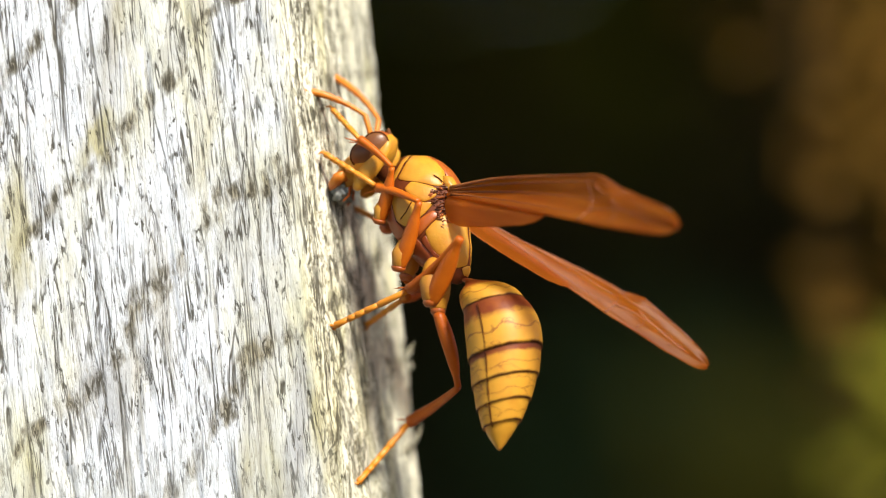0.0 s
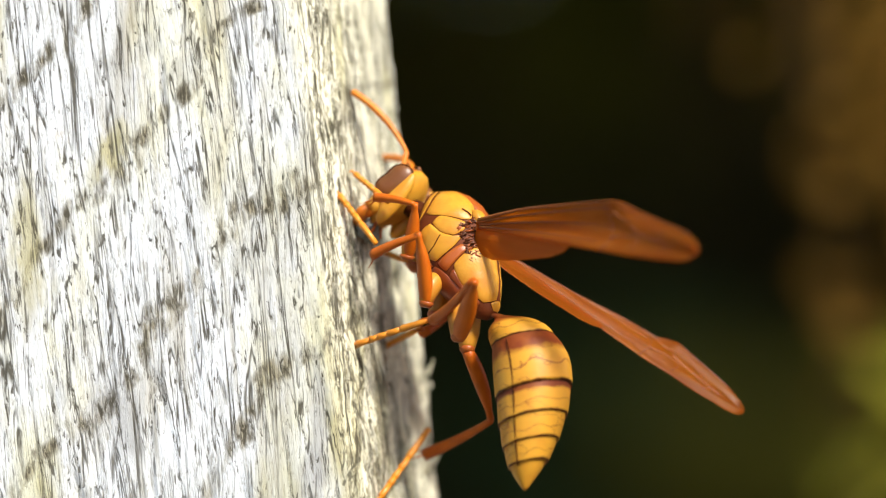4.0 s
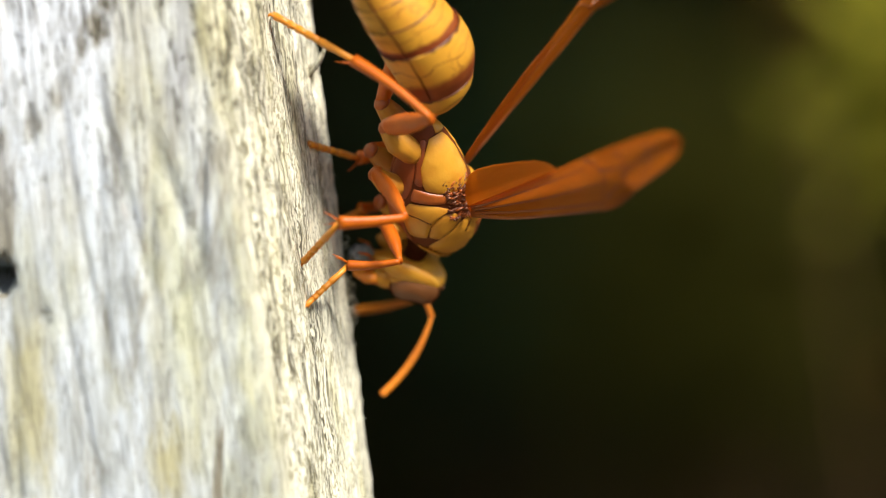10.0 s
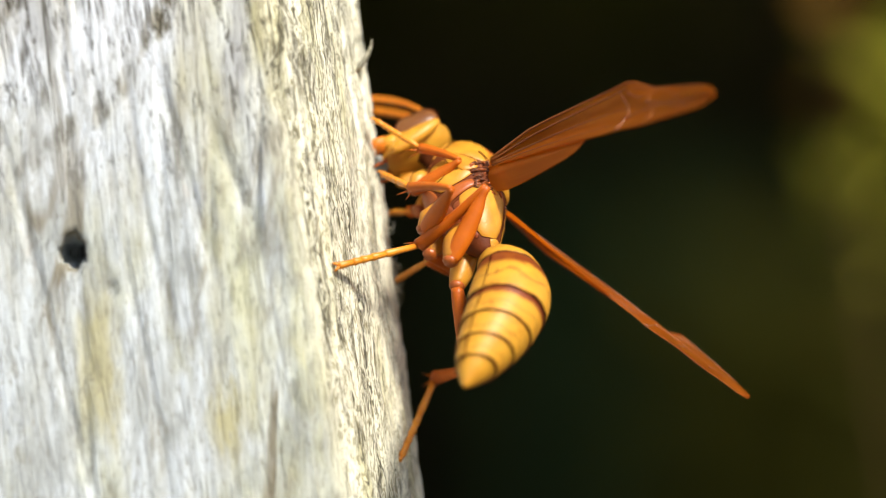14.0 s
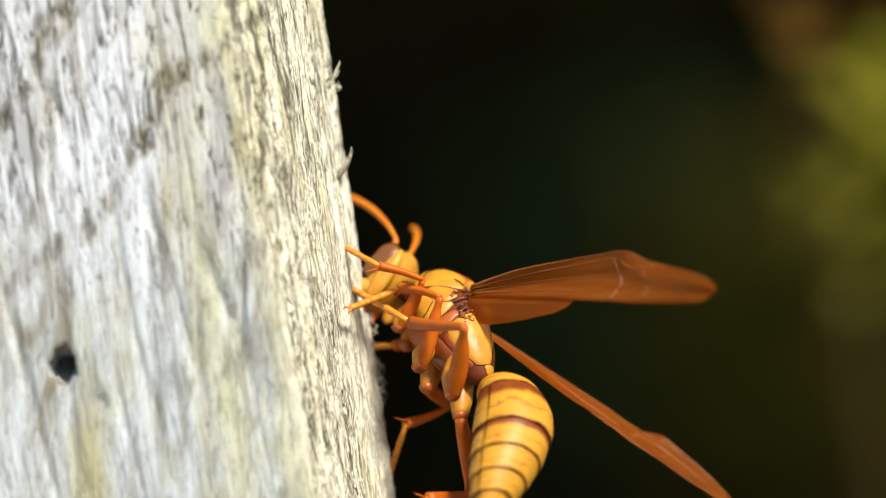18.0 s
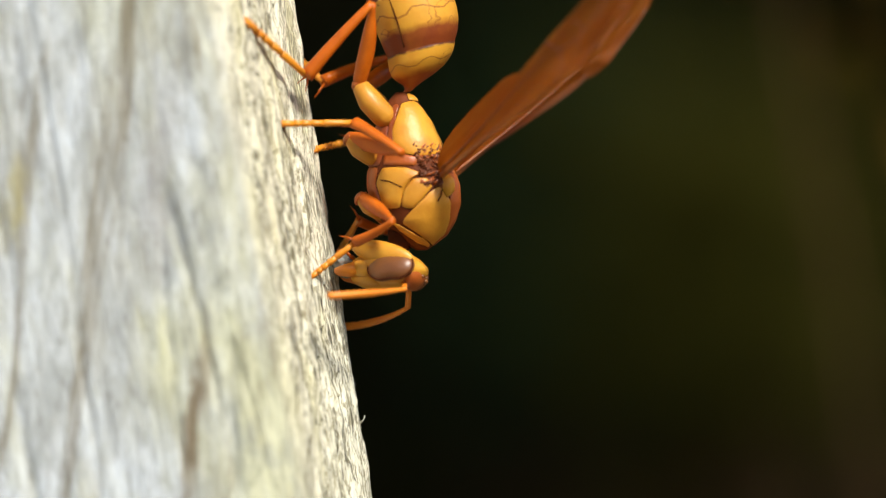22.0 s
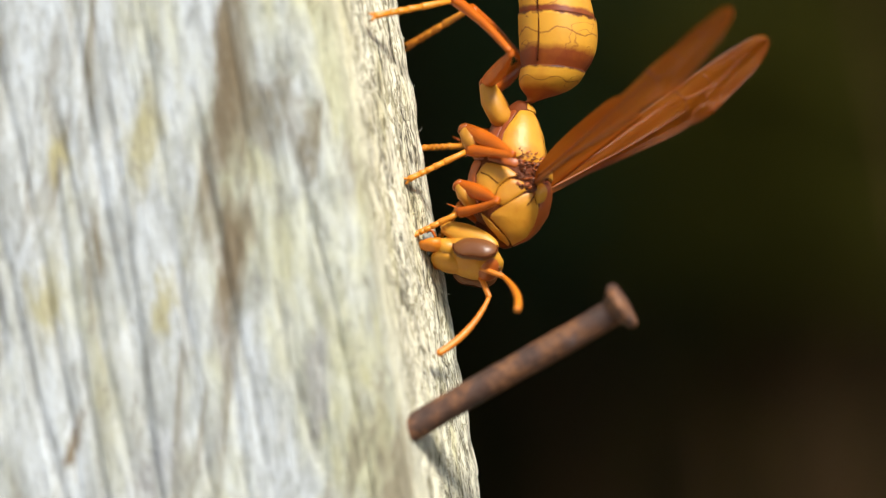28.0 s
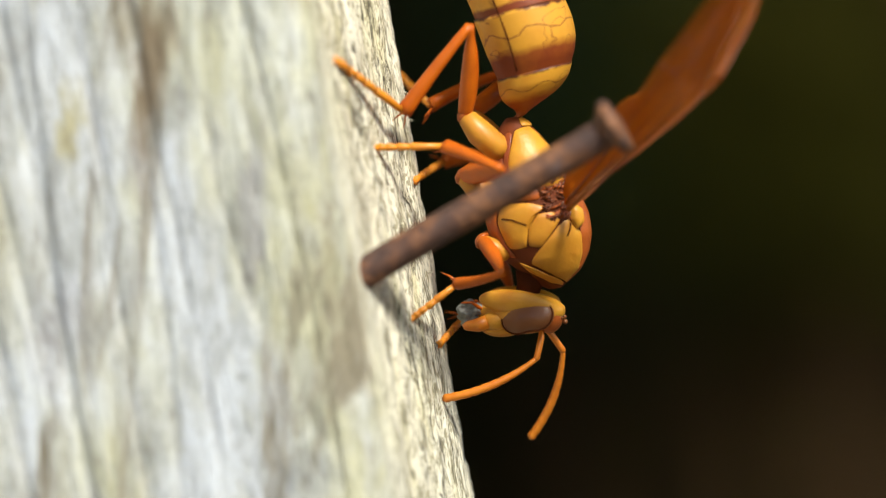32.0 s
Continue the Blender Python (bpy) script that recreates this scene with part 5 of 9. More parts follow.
    walk(wings[-1], [
        (0.0, wing_pose(-1, 25.6, 23.5, -1.7)),
        (0.5, wing_pose(-1, 26.2, 23.7, -1.6)),
        (1.0, wing_pose(-1, 26.5, 23.9, -1.6)),
        (1.5, wing_pose(-1, 26.6, 24.7, -1.3)),
        (2.0, wing_pose(-1, 26.8, 25.5, -1.1)),
        (2.5, wing_pose(-1, 27.0, 29.0, -0.5)),
        (3.0, wing_pose(-1, 26.9, 32.4, 0.1)),
        (3.5, wing_pose(-1, 25.8, 29.6, 0.3)),
        (5.5, wing_pose(-1, 22.1, 19.8, 1.2)),
        (6.0, wing_pose(-1, 19.4, 17.9, 1.4)),
        (6.5, wing_pose(-1, 26.3, 27.5, 4.6)),
        (7.0, wing_pose(-1, 31.3, 39.4, 7.8)),
        (7.5, wing_pose(-1, 29.8, 38.1, 7.7)),
        (8.0, wing_pose(-1, 27.3, 37.3, 7.7)),
        (8.5, wing_pose(-1, 24.2, 37.2, 0.0)),
        (9.0, wing_pose(-1, 22.9, 39.7, -7.7)),
        (9.5, wing_pose(-1, 26.0, 41.2, -5.5)),
        (10.0, wing_pose(-1, 31.3, 42.3, -3.3)),
        (10.5, wing_pose(-1, 29.2, 40.5, -3.6)),
        (11.0, wing_pose(-1, 30.1, 38.4, -3.9)),
        (11.5, wing_pose(-1, 31.1, 38.5, -4.4)),
        (12.0, wing_pose(-1, 32.4, 42.3, -4.9)),
        (12.5, wing_pose(-1, 31.4, 43.1, -5.9)),
        (13.0, wing_pose(-1, 32.0, 43.0, -7.0)),
        (13.5, wing_pose(-1, 31.5, 37.1, 2.5)),
        (14.0, wing_pose(-1, 31.5, 31.6, 12.0)),
        (14.5, wing_pose(-1, 29.6, 30.8, 9.9)),
        (16.5, wing_pose(-1, 23.8, 30.5, 1.7)),
        (17.0, wing_pose(-1, 23.0, 30.3, -0.4)),
        (17.5, wing_pose(-1, 23.8, 32.1, 0.1)),
        (18.0, wing_pose(-1, 24.3, 33.9, 0.5)),
        (18.5, wing_pose(-1, 28.3, 42.7, 3.2)),
        (19.0, wing_pose(-1, 29.7, 39.3, 6.0)),
        (19.5, wing_pose(-1, 30.0, 41.7, 6.4)),
        (20.0, wing_pose(-1, 29.0, 36.6, 6.9)),
        (20.5, wing_pose(-1, 34.7, 33.8, 3.2)),
        (21.0, wing_pose(-1, 38.5, 29.6, -0.6)),
        (21.5, wing_pose(-1, 39.1, 36.9, -0.4)),
        (22.0, wing_pose(-1, 39.8, 43.9, -0.1)),
        (22.5, wing_pose(-1, 36.5, 44.3, 1.1)),
        (23.0, wing_pose(-1, 37.2, 46.7, 2.2)),
        (23.5, wing_pose(-1, 37.1, 43.8, -0.2)),
        (24.0, wing_pose(-1, 35.4, 38.5, -2.6)),
        (24.5, wing_pose(-1, 35.6, 49.0, 1.9)),
        (25.0, wing_pose(-1, 36.1, 59.9, 6.4)),
        (25.5, wing_pose(-1, 39.0, 59.9, 5.3)),
        (27.5, wing_pose(-1, 34.7, 47.5, 1.0)),
        (28.0, wing_pose(-1, 34.9, 44.4, -0.1)),
        (28.5, wing_pose(-1, 32.7, 40.9, -0.1)),
        (29.0, wing_pose(-1, 31.9, 38.0, -0.1)),
        (29.5, wing_pose(-1, 32.5, 38.2, -0.1)),
        (30.0, wing_pose(-1, 32.8, 38.5, -0.0)),
        (30.5, wing_pose(-1, 35.0, 46.1, 1.3)),
        (31.0, wing_pose(-1, 34.5, 46.9, 2.7)),
        (31.5, wing_pose(-1, 36.2, 46.1, 3.0)),
        (32.0, wing_pose(-1, 36.2, 48.5, 3.3)),
    ])
    walk(head, [
        (0.0, head_pose(-1.0, 14.4, 4.7)),
        (0.5, head_pose(-2.6, 12.6, -2.0)),
        (1.0, head_pose(-4.2, 10.8, -8.6)),
        (1.5, head_pose(-4.5, 9.6, -8.8)),
        (2.0, head_pose(-4.8, 8.3, -8.9)),
        (2.5, head_pose(-5.1, 9.0, -8.8)),
        (3.0, head_pose(-5.4, 9.7, -8.6)),
        (3.5, head_pose(-5.1, 10.3, -7.7)),
        (5.5, head_pose(-3.9, 13.0, -4.1)),
        (6.0, head_pose(-3.6, 13.7, -3.1)),
        (6.5, head_pose(-1.6, 4.6, -1.6)),
        (7.0, head_pose(0.4, -4.4, -0.0)),
        (7.5, head_pose(-1.5, -3.2, -0.1)),
        (8.0, head_pose(-3.5, -2.0, -0.1)),
        (8.5, head_pose(-0.6, 5.9, -9.1)),
        (9.0, head_pose(2.3, 13.8, -18.1)),
        (9.5, head_pose(4.4, 15.2, -10.5)),
        (10.0, head_pose(6.4, 16.7, -2.9)),
        (10.5, head_pose(2.8, 8.5, -1.5)),
        (11.0, head_pose(-0.9, 0.4, -0.0)),
        (11.5, head_pose(-2.9, 3.3, 0.4)),
        (12.0, head_pose(-4.9, 6.2, 0.8)),
        (12.5, head_pose(-3.3, 0.6, 0.4)),
        (13.0, head_pose(-1.6, -5.0, 0.0)),
        (13.5, head_pose(-0.9, 0.9, -5.0)),
        (14.0, head_pose(-0.1, 6.9, -10.0)),
        (14.5, head_pose(-1.7, 8.3, -8.4)),
        (16.5, head_pose(-8.0, 13.8, -2.0)),
        (17.0, head_pose(-9.6, 15.2, -0.4)),
        (17.5, head_pose(-9.4, 13.7, -5.9)),
        (18.0, head_pose(-9.3, 12.3, -11.4)),
        (18.5, head_pose(-5.5, 5.9, -5.4)),
        (19.0, head_pose(-1.8, -0.6, 0.6)),
        (19.5, head_pose(-1.7, 6.7, 1.2)),
        (20.0, head_pose(-1.5, 14.1, 1.9)),
        (20.5, head_pose(2.2, 12.7, 5.5)),
        (21.0, head_pose(6.0, 11.4, 9.0)),
        (21.5, head_pose(7.3, 9.7, 0.2)),
        (22.0, head_pose(8.5, 7.9, -8.5)),
        (22.5, head_pose(6.5, 4.9, 0.4)),
        (23.0, head_pose(4.5, 2.0, 9.3)),
        (23.5, head_pose(1.7, -0.0, 5.8)),
        (24.0, head_pose(-1.1, -2.0, 2.4)),
        (24.5, head_pose(-0.6, -2.2, -0.8)),
        (25.0, head_pose(-0.1, -2.3, -4.1)),
        (25.5, head_pose(-0.4, -1.7, -7.1)),
        (27.5, head_pose(-1.6, 0.9, -19.4)),
        (28.0, head_pose(-1.9, 1.5, -22.5)),
        (28.5, head_pose(0.6, -0.5, -12.0)),
        (29.0, head_pose(3.2, -2.4, -1.5)),
        (29.5, head_pose(4.1, -1.9, 0.1)),
        (30.0, head_pose(5.0, -1.4, 1.7)),
        (30.5, head_pose(2.5, 7.9, 1.5)),
        (31.0, head_pose(-0.0, 17.1, 1.2)),
        (31.5, head_pose(2.0, 11.2, 0.7)),
        (32.0, head_pose(4.0, 5.3, 0.3)),
    ])
    walk(antennae[1], [
        (0.0, antenna_pose(1, 30.0, 0.0)),
        (0.5, antenna_pose(1, 49.8, -4.7)),
        (1.0, antenna_pose(1, 69.6, -9.4)),
        (1.5, antenna_pose(1, 63.6, -8.6)),
        (2.0, antenna_pose(1, 57.6, -7.8)),
        (2.5, antenna_pose(1, 62.7, 1.1)),
        (3.0, antenna_pose(1, 67.9, 9.9)),
        (3.5, antenna_pose(1, 62.9, 6.5)),
        (5.5, antenna_pose(1, 43.3, -7.2)),
        (6.0, antenna_pose(1, 38.4, -10.6)),
        (6.5, antenna_pose(1, 34.2, -5.3)),
        (7.0, antenna_pose(1, 30.0, 0.0)),
        (7.5, antenna_pose(1, 30.0, 0.0)),
        (8.0, antenna_pose(1, 30.0, 0.0)),
        (8.5, antenna_pose(1, 34.8, -14.5)),
        (9.0, antenna_pose(1, 39.6, -29.0)),
        (9.5, antenna_pose(1, 28.6, -6.2)),
        (10.0, antenna_pose(1, 17.6, 16.6)),
        (10.5, antenna_pose(1, 23.8, 8.3)),
        (11.0, antenna_pose(1, 30.0, 0.0)),
        (11.5, antenna_pose(1, 9.9, -0.4)),
        (12.0, antenna_pose(1, -10.2, -0.9)),
        (12.5, antenna_pose(1, 9.9, -0.4)),
        (13.0, antenna_pose(1, 30.0, 0.0)),
        (13.5, antenna_pose(1, 28.2, -10.6)),
        (14.0, antenna_pose(1, 26.4, -21.2)),
        (14.5, antenna_pose(1, 27.0, -17.7)),
        (16.5, antenna_pose(1, 29.4, -3.5)),
        (17.0, antenna_pose(1, 30.0, 0.0)),
        (17.5, antenna_pose(1, 45.5, -6.1)),
        (18.0, antenna_pose(1, 61.1, -12.2)),
        (18.5, antenna_pose(1, 45.5, -6.1)),
        (19.0, antenna_pose(1, 30.0, 0.0)),
        (19.5, antenna_pose(1, 15.7, -3.0)),
        (20.0, antenna_pose(1, 1.4, -6.0)),
        (20.5, antenna_pose(1, 3.6, -2.6)),
        (21.0, antenna_pose(1, 5.9, 0.8)),
        (21.5, antenna_pose(1, -2.7, 19.3)),
        (22.0, antenna_pose(1, -11.2, 37.8)),
        (22.5, antenna_pose(1, -16.6, 23.6)),
        (23.0, antenna_pose(1, -21.9, 9.4)),
        (23.5, antenna_pose(1, -11.0, 11.3)),
        (24.0, antenna_pose(1, -0.1, 13.3)),
        (24.5, antenna_pose(1, 4.3, 14.5)),
        (25.0, antenna_pose(1, 8.8, 15.7)),
        (25.5, antenna_pose(1, 13.2, 9.8)),
        (27.5, antenna_pose(1, 30.8, -14.0)),
        (28.0, antenna_pose(1, 35.2, -19.9)),
        (28.5, antenna_pose(1, 40.3, 5.8)),
        (29.0, antenna_pose(1, 45.4, 31.5)),
        (29.5, antenna_pose(1, 46.0, 34.2)),
        (30.0, antenna_pose(1, 46.5, 36.8)),
        (30.5, antenna_pose(1, 10.6, 17.5)),
        (31.0, antenna_pose(1, -25.4, -1.8)),
        (31.5, antenna_pose(1, 2.3, -0.9)),
        (32.0, antenna_pose(1, 30.0, 0.0)),
    ])
    walk(antennae[-1], [
        (0.0, antenna_pose(-1, 52.3, -7.7)),
        (0.5, antenna_pose(-1, 60.9, 1.4)),
        (1.0, antenna_pose(-1, 69.4, 10.6)),
        (1.5, antenna_pose(-1, 63.3, 11.8)),
        (2.0, antenna_pose(-1, 57.2, 12.9)),
        (2.5, antenna_pose(-1, 49.8, 21.3)),
        (3.0, antenna_pose(-1, 42.4, 29.6)),
        (3.5, antenna_pose(-1, 40.3, 24.6)),
        (5.5, antenna_pose(-1, 32.1, 4.9)),
        (6.0, antenna_pose(-1, 30.0, 0.0)),
        (6.5, antenna_pose(-1, 30.0, 0.0)),
        (7.0, antenna_pose(-1, 30.0, 0.0)),
        (7.5, antenna_pose(-1, 30.0, 0.0)),
        (8.0, antenna_pose(-1, 30.0, 0.0)),
        (8.5, antenna_pose(-1, 37.1, -2.3)),
        (9.0, antenna_pose(-1, 44.1, -4.6)),
        (9.5, antenna_pose(-1, 40.2, 3.9)),
        (10.0, antenna_pose(-1, 36.2, 12.3)),
        (10.5, antenna_pose(-1, 33.1, 6.2)),
        (11.0, antenna_pose(-1, 30.0, 0.0)),
        (11.5, antenna_pose(-1, 30.0, 0.0)),
        (12.0, antenna_pose(-1, 30.0, 0.0)),
        (12.5, antenna_pose(-1, 30.0, 0.0)),
        (13.0, antenna_pose(-1, 30.0, 0.0)),
        (13.5, antenna_pose(-1, 30.5, -4.5)),
        (14.0, antenna_pose(-1, 31.1, -8.9)),
        (14.5, antenna_pose(-1, 35.5, -6.6)),
        (16.5, antenna_pose(-1, 53.3, 2.6)),
        (17.0, antenna_pose(-1, 57.8, 4.9)),
        (17.5, antenna_pose(-1, 68.1, 11.7)),
        (18.0, antenna_pose(-1, 78.4, 18.5)),
        (18.5, antenna_pose(-1, 54.2, 9.3)),
        (19.0, antenna_pose(-1, 30.0, 0.0)),
        (19.5, antenna_pose(-1, 20.7, -8.9)),
        (20.0, antenna_pose(-1, 11.4, -17.8)),
        (20.5, antenna_pose(-1, 11.4, -11.3)),
        (21.0, antenna_pose(-1, 11.5, -4.9)),
        (21.5, antenna_pose(-1, 13.5, 24.1)),
        (22.0, antenna_pose(-1, 15.6, 53.1)),
        (22.5, antenna_pose(-1, 0.7, 22.1)),
        (23.0, antenna_pose(-1, -14.2, -8.8)),
        (23.5, antenna_pose(-1, -7.7, -0.6)),
        (24.0, antenna_pose(-1, -1.2, 7.6)),
        (24.5, antenna_pose(-1, 6.8, 15.0)),
        (25.0, antenna_pose(-1, 14.8, 22.3)),
        (25.5, antenna_pose(-1, 25.1, 22.7)),
        (27.5, antenna_pose(-1, 66.6, 24.4)),
        (28.0, antenna_pose(-1, 76.9, 24.8)),
        (28.5, antenna_pose(-1, 79.3, 29.5)),
        (29.0, antenna_pose(-1, 81.6, 34.2)),
        (29.5, antenna_pose(-1, 79.0, 32.6)),
        (30.0, antenna_pose(-1, 76.4, 31.0)),
        (30.5, antenna_pose(-1, 40.0, 13.4)),
        (31.0, antenna_pose(-1, 3.6, -4.2)),
        (31.5, antenna_pose(-1, -5.1, -1.2)),
        (32.0, antenna_pose(-1, -13.9, 1.8)),
    ])
    walk(legs["front", 1][0], [
        (0.0, thigh("front", 1, 4.48, 3.25, -0.25)),
        (0.5, thigh("front", 1, 4.01, 3.56, -0.14)),
        (1.0, thigh("front", 1, 4.63, 3.15, -0.31)),
        (1.5, thigh("front", 1, 3.87, 3.66, -0.13)),
        (2.0, thigh("front", 1, 4.64, 3.17, -0.34)),
        (2.5, thigh("front", 1, 3.97, 3.61, -0.15)),
        (3.0, thigh("front", 1, 4.75, 3.14, -0.41)),
        (3.5, thigh("front", 1, 3.83, 3.79, -0.21)),
        (5.5, thigh("front", 1, 5.30, 4.26, -3.39)),
        (6.0, thigh("front", 1, 4.74, 4.14, -1.38)),
        (6.5, thigh("front", 1, 3.83, 4.73, -1.29)),
        (7.0, thigh("front", 1, 3.03, 5.41, -2.20)),
        (7.5, thigh("front", 1, 4.74, 4.68, -2.58)),
        (8.0, thigh("front", 1, 5.70, 3.54, -4.43)),
        (8.5, thigh("front", 1, 4.61, 4.51, -1.82)),
        (9.0, thigh("front", 1, 4.54, 4.47, -1.65)),
        (9.5, thigh("front", 1, 4.32, 4.40, -1.25)),
        (10.0, thigh("front", 1, 4.74, 4.62, -2.38)),
        (10.5, thigh("front", 1, 4.77, 4.67, -2.67)),
        (11.0, thigh("front", 1, 5.01, 4.55, -3.30)),
        (11.5, thigh("front", 1, 5.08, 4.29, -4.50)),
        (12.0, thigh("front", 1, 4.23, 4.90, -2.15)),
        (12.5, thigh("front", 1, 3.36, 5.39, -2.49)),
        (13.0, thigh("front", 1, 2.90, 4.74, -0.77)),
        (13.5, thigh("front", 1, 1.81, 4.54, -0.39)),
        (14.0, thigh("front", 1, 1.18, 3.41, 0.43)),
        (14.5, thigh("front", 1, 1.38, 4.44, -0.34)),
        (16.5, thigh("front", 1, 4.61, 4.47, -1.75)),
        (17.0, thigh("front", 1, 2.25, 4.53, -0.38)),
        (17.5, thigh("front", 1, 2.05, 4.59, -0.44)),
        (18.0, thigh("front", 1, 2.45, 4.31, -0.18)),
        (18.5, thigh("front", 1, 5.07, 4.14, -1.92)),
        (19.0, thigh("front", 1, 5.43, 2.75, -5.86)),
        (19.5, thigh("front", 1, 4.95, 4.52, -4.14)),
        (20.0, thigh("front", 1, 4.87, 4.62, -3.97)),
        (20.5, thigh("front", 1, 4.83, 4.70, -3.56)),
        (21.0, thigh("front", 1, 4.87, 4.65, -3.06)),
        (21.5, thigh("front", 1, 4.73, 4.58, -2.23)),
        (22.0, thigh("front", 1, 4.37, 4.42, -1.33)),
        (22.5, thigh("front", 1, 5.01, 4.53, -3.68)),
        (23.0, thigh("front", 1, 6.33, 0.11, -3.99)),
        (23.5, thigh("front", 1, 5.21, 4.33, -3.02)),
        (24.0, thigh("front", 1, 0.90, 5.45, -2.43)),
        (24.5, thigh("front", 1, 1.10, 5.01, -1.18)),
        (25.0, thigh("front", 1, 1.46, 4.27, -0.16)),
        (25.5, thigh("front", 1, 4.51, 4.46, -1.58)),
        (27.5, thigh("front", 1, 4.04, 4.43, -1.02)),
        (28.0, thigh("front", 1, 4.11, 4.41, -1.07)),
        (28.5, thigh("front", 1, 4.39, 4.43, -1.38)),
        (29.0, thigh("front", 1, 4.56, 4.47, -1.66)),
        (29.5, thigh("front", 1, 4.40, 4.44, -1.40)),
        (30.0, thigh("front", 1, 3.94, 4.44, -0.95)),
        (30.5, thigh("front", 1, 4.72, 4.57, -2.18)),
        (31.0, thigh("front", 1, 5.11, 4.45, -3.57)),
        (31.5, thigh("front", 1, 4.98, 4.57, -3.21)),
        (32.0, thigh("front", 1, 5.83, 3.27, -2.28)),
    ])
    walk(legs["front", 1][1], [
        (0.0, bone("front", 1, 4.48, 3.25, -0.25, 7.94, 3.12, -1.24)),
        (0.5, bone("front", 1, 4.01, 3.56, -0.14, 7.42, 3.15, -1.23)),
        (1.0, bone("front", 1, 4.63, 3.15, -0.31, 8.14, 3.24, -1.07)),
        (1.5, bone("front", 1, 3.87, 3.66, -0.13, 7.36, 3.29, -0.93)),
        (2.0, bone("front", 1, 4.64, 3.17, -0.34, 8.16, 3.42, -1.04)),
        (2.5, bone("front", 1, 3.97, 3.61, -0.15, 7.47, 3.27, -0.90)),
        (3.0, bone("front", 1, 4.75, 3.14, -0.41, 8.32, 3.24, -0.88)),
        (3.5, bone("front", 1, 3.83, 3.79, -0.21, 7.26, 3.31, -1.20)),
        (5.5, bone("front", 1, 5.30, 4.26, -3.39, 3.95, 1.88, -5.73)),
        (6.0, bone("front", 1, 4.74, 4.14, -1.38, 4.35, 5.61, -4.64)),
        (6.5, bone("front", 1, 3.83, 4.73, -1.29, 4.23, 5.16, -4.84)),
        (7.0, bone("front", 1, 3.03, 5.41, -2.20, 4.37, 4.57, -5.43)),
        (7.5, bone("front", 1, 4.74, 4.68, -2.58, 3.29, 4.06, -5.82)),
        (8.0, bone("front", 1, 5.70, 3.54, -4.43, 2.20, 4.35, -4.46)),
        (8.5, bone("front", 1, 4.61, 4.51, -1.82, 3.20, 2.12, -4.11)),
        (9.0, bone("front", 1, 4.54, 4.47, -1.65, 3.00, 2.02, -3.79)),
        (9.5, bone("front", 1, 4.32, 4.40, -1.25, 2.96, 2.02, -3.58)),
        (10.0, bone("front", 1, 4.74, 4.62, -2.38, 3.27, 2.20, -4.60)),
        (10.5, bone("front", 1, 4.77, 4.67, -2.67, 3.26, 2.24, -4.85)),
        (11.0, bone("front", 1, 5.01, 4.55, -3.30, 3.50, 2.11, -5.48)),
        (11.5, bone("front", 1, 5.08, 4.29, -4.50, 3.81, 2.01, -6.99)),
        (12.0, bone("front", 1, 4.23, 4.90, -2.15, 3.23, 5.04, -5.61)),
        (12.5, bone("front", 1, 3.36, 5.39, -2.49, 2.47, 6.31, -5.86)),
        (13.0, bone("front", 1, 2.90, 4.74, -0.77, 3.51, 5.31, -4.28)),
        (13.5, bone("front", 1, 1.81, 4.54, -0.39, 4.10, 3.58, -2.99)),
        (14.0, bone("front", 1, 1.18, 3.41, 0.43, 4.04, 3.05, -1.72)),
        (14.5, bone("front", 1, 1.38, 4.44, -0.34, 4.38, 3.32, -1.98)),
        (16.5, bone("front", 1, 4.61, 4.47, -1.75, 3.23, 2.09, -4.07)),
        (17.0, bone("front", 1, 2.25, 4.53, -0.38, 5.13, 4.84, -2.52)),
        (17.5, bone("front", 1, 2.05, 4.59, -0.44, 4.60, 5.77, -2.70)),
        (18.0, bone("front", 1, 2.45, 4.31, -0.18, 4.40, 6.16, -2.56)),
        (18.5, bone("front", 1, 5.07, 4.14, -1.92, 3.50, 4.68, -5.11)),
        (19.0, bone("front", 1, 5.43, 2.75, -5.86, 2.02, 3.84, -5.52)),
        (19.5, bone("front", 1, 4.95, 4.52, -4.14, 3.54, 2.17, -6.48)),
        (20.0, bone("front", 1, 4.87, 4.62, -3.97, 3.42, 2.23, -6.25)),
        (20.5, bone("front", 1, 4.83, 4.70, -3.56, 3.40, 2.33, -5.87)),
        (21.0, bone("front", 1, 4.87, 4.65, -3.06, 3.50, 2.31, -5.43)),
        (21.5, bone("front", 1, 4.73, 4.58, -2.23, 3.47, 2.29, -4.70)),
        (22.0, bone("front", 1, 4.37, 4.42, -1.33, 3.41, 2.27, -4.05)),
        (22.5, bone("front", 1, 5.01, 4.53, -3.68, 3.52, 2.11, -5.89)),
        (23.0, bone("front", 1, 6.33, 0.11, -3.99, 3.60, -2.17, -4.56)),
        (23.5, bone("front", 1, 5.21, 4.33, -3.02, 3.26, 1.34, -3.48)),
        (24.0, bone("front", 1, 0.90, 5.45, -2.43, 4.09, 3.81, -2.72)),
        (24.5, bone("front", 1, 1.10, 5.01, -1.18, 4.11, 4.13, -2.95)),
        (25.0, bone("front", 1, 1.46, 4.27, -0.16, 4.15, 5.16, -2.38)),
        (25.5, bone("front", 1, 4.51, 4.46, -1.58, 3.35, 2.20, -4.13)),
        (27.5, bone("front", 1, 4.04, 4.43, -1.02, 2.99, 2.09, -3.55)),
        (28.0, bone("front", 1, 4.11, 4.41, -1.07, 3.02, 2.10, -3.59)),
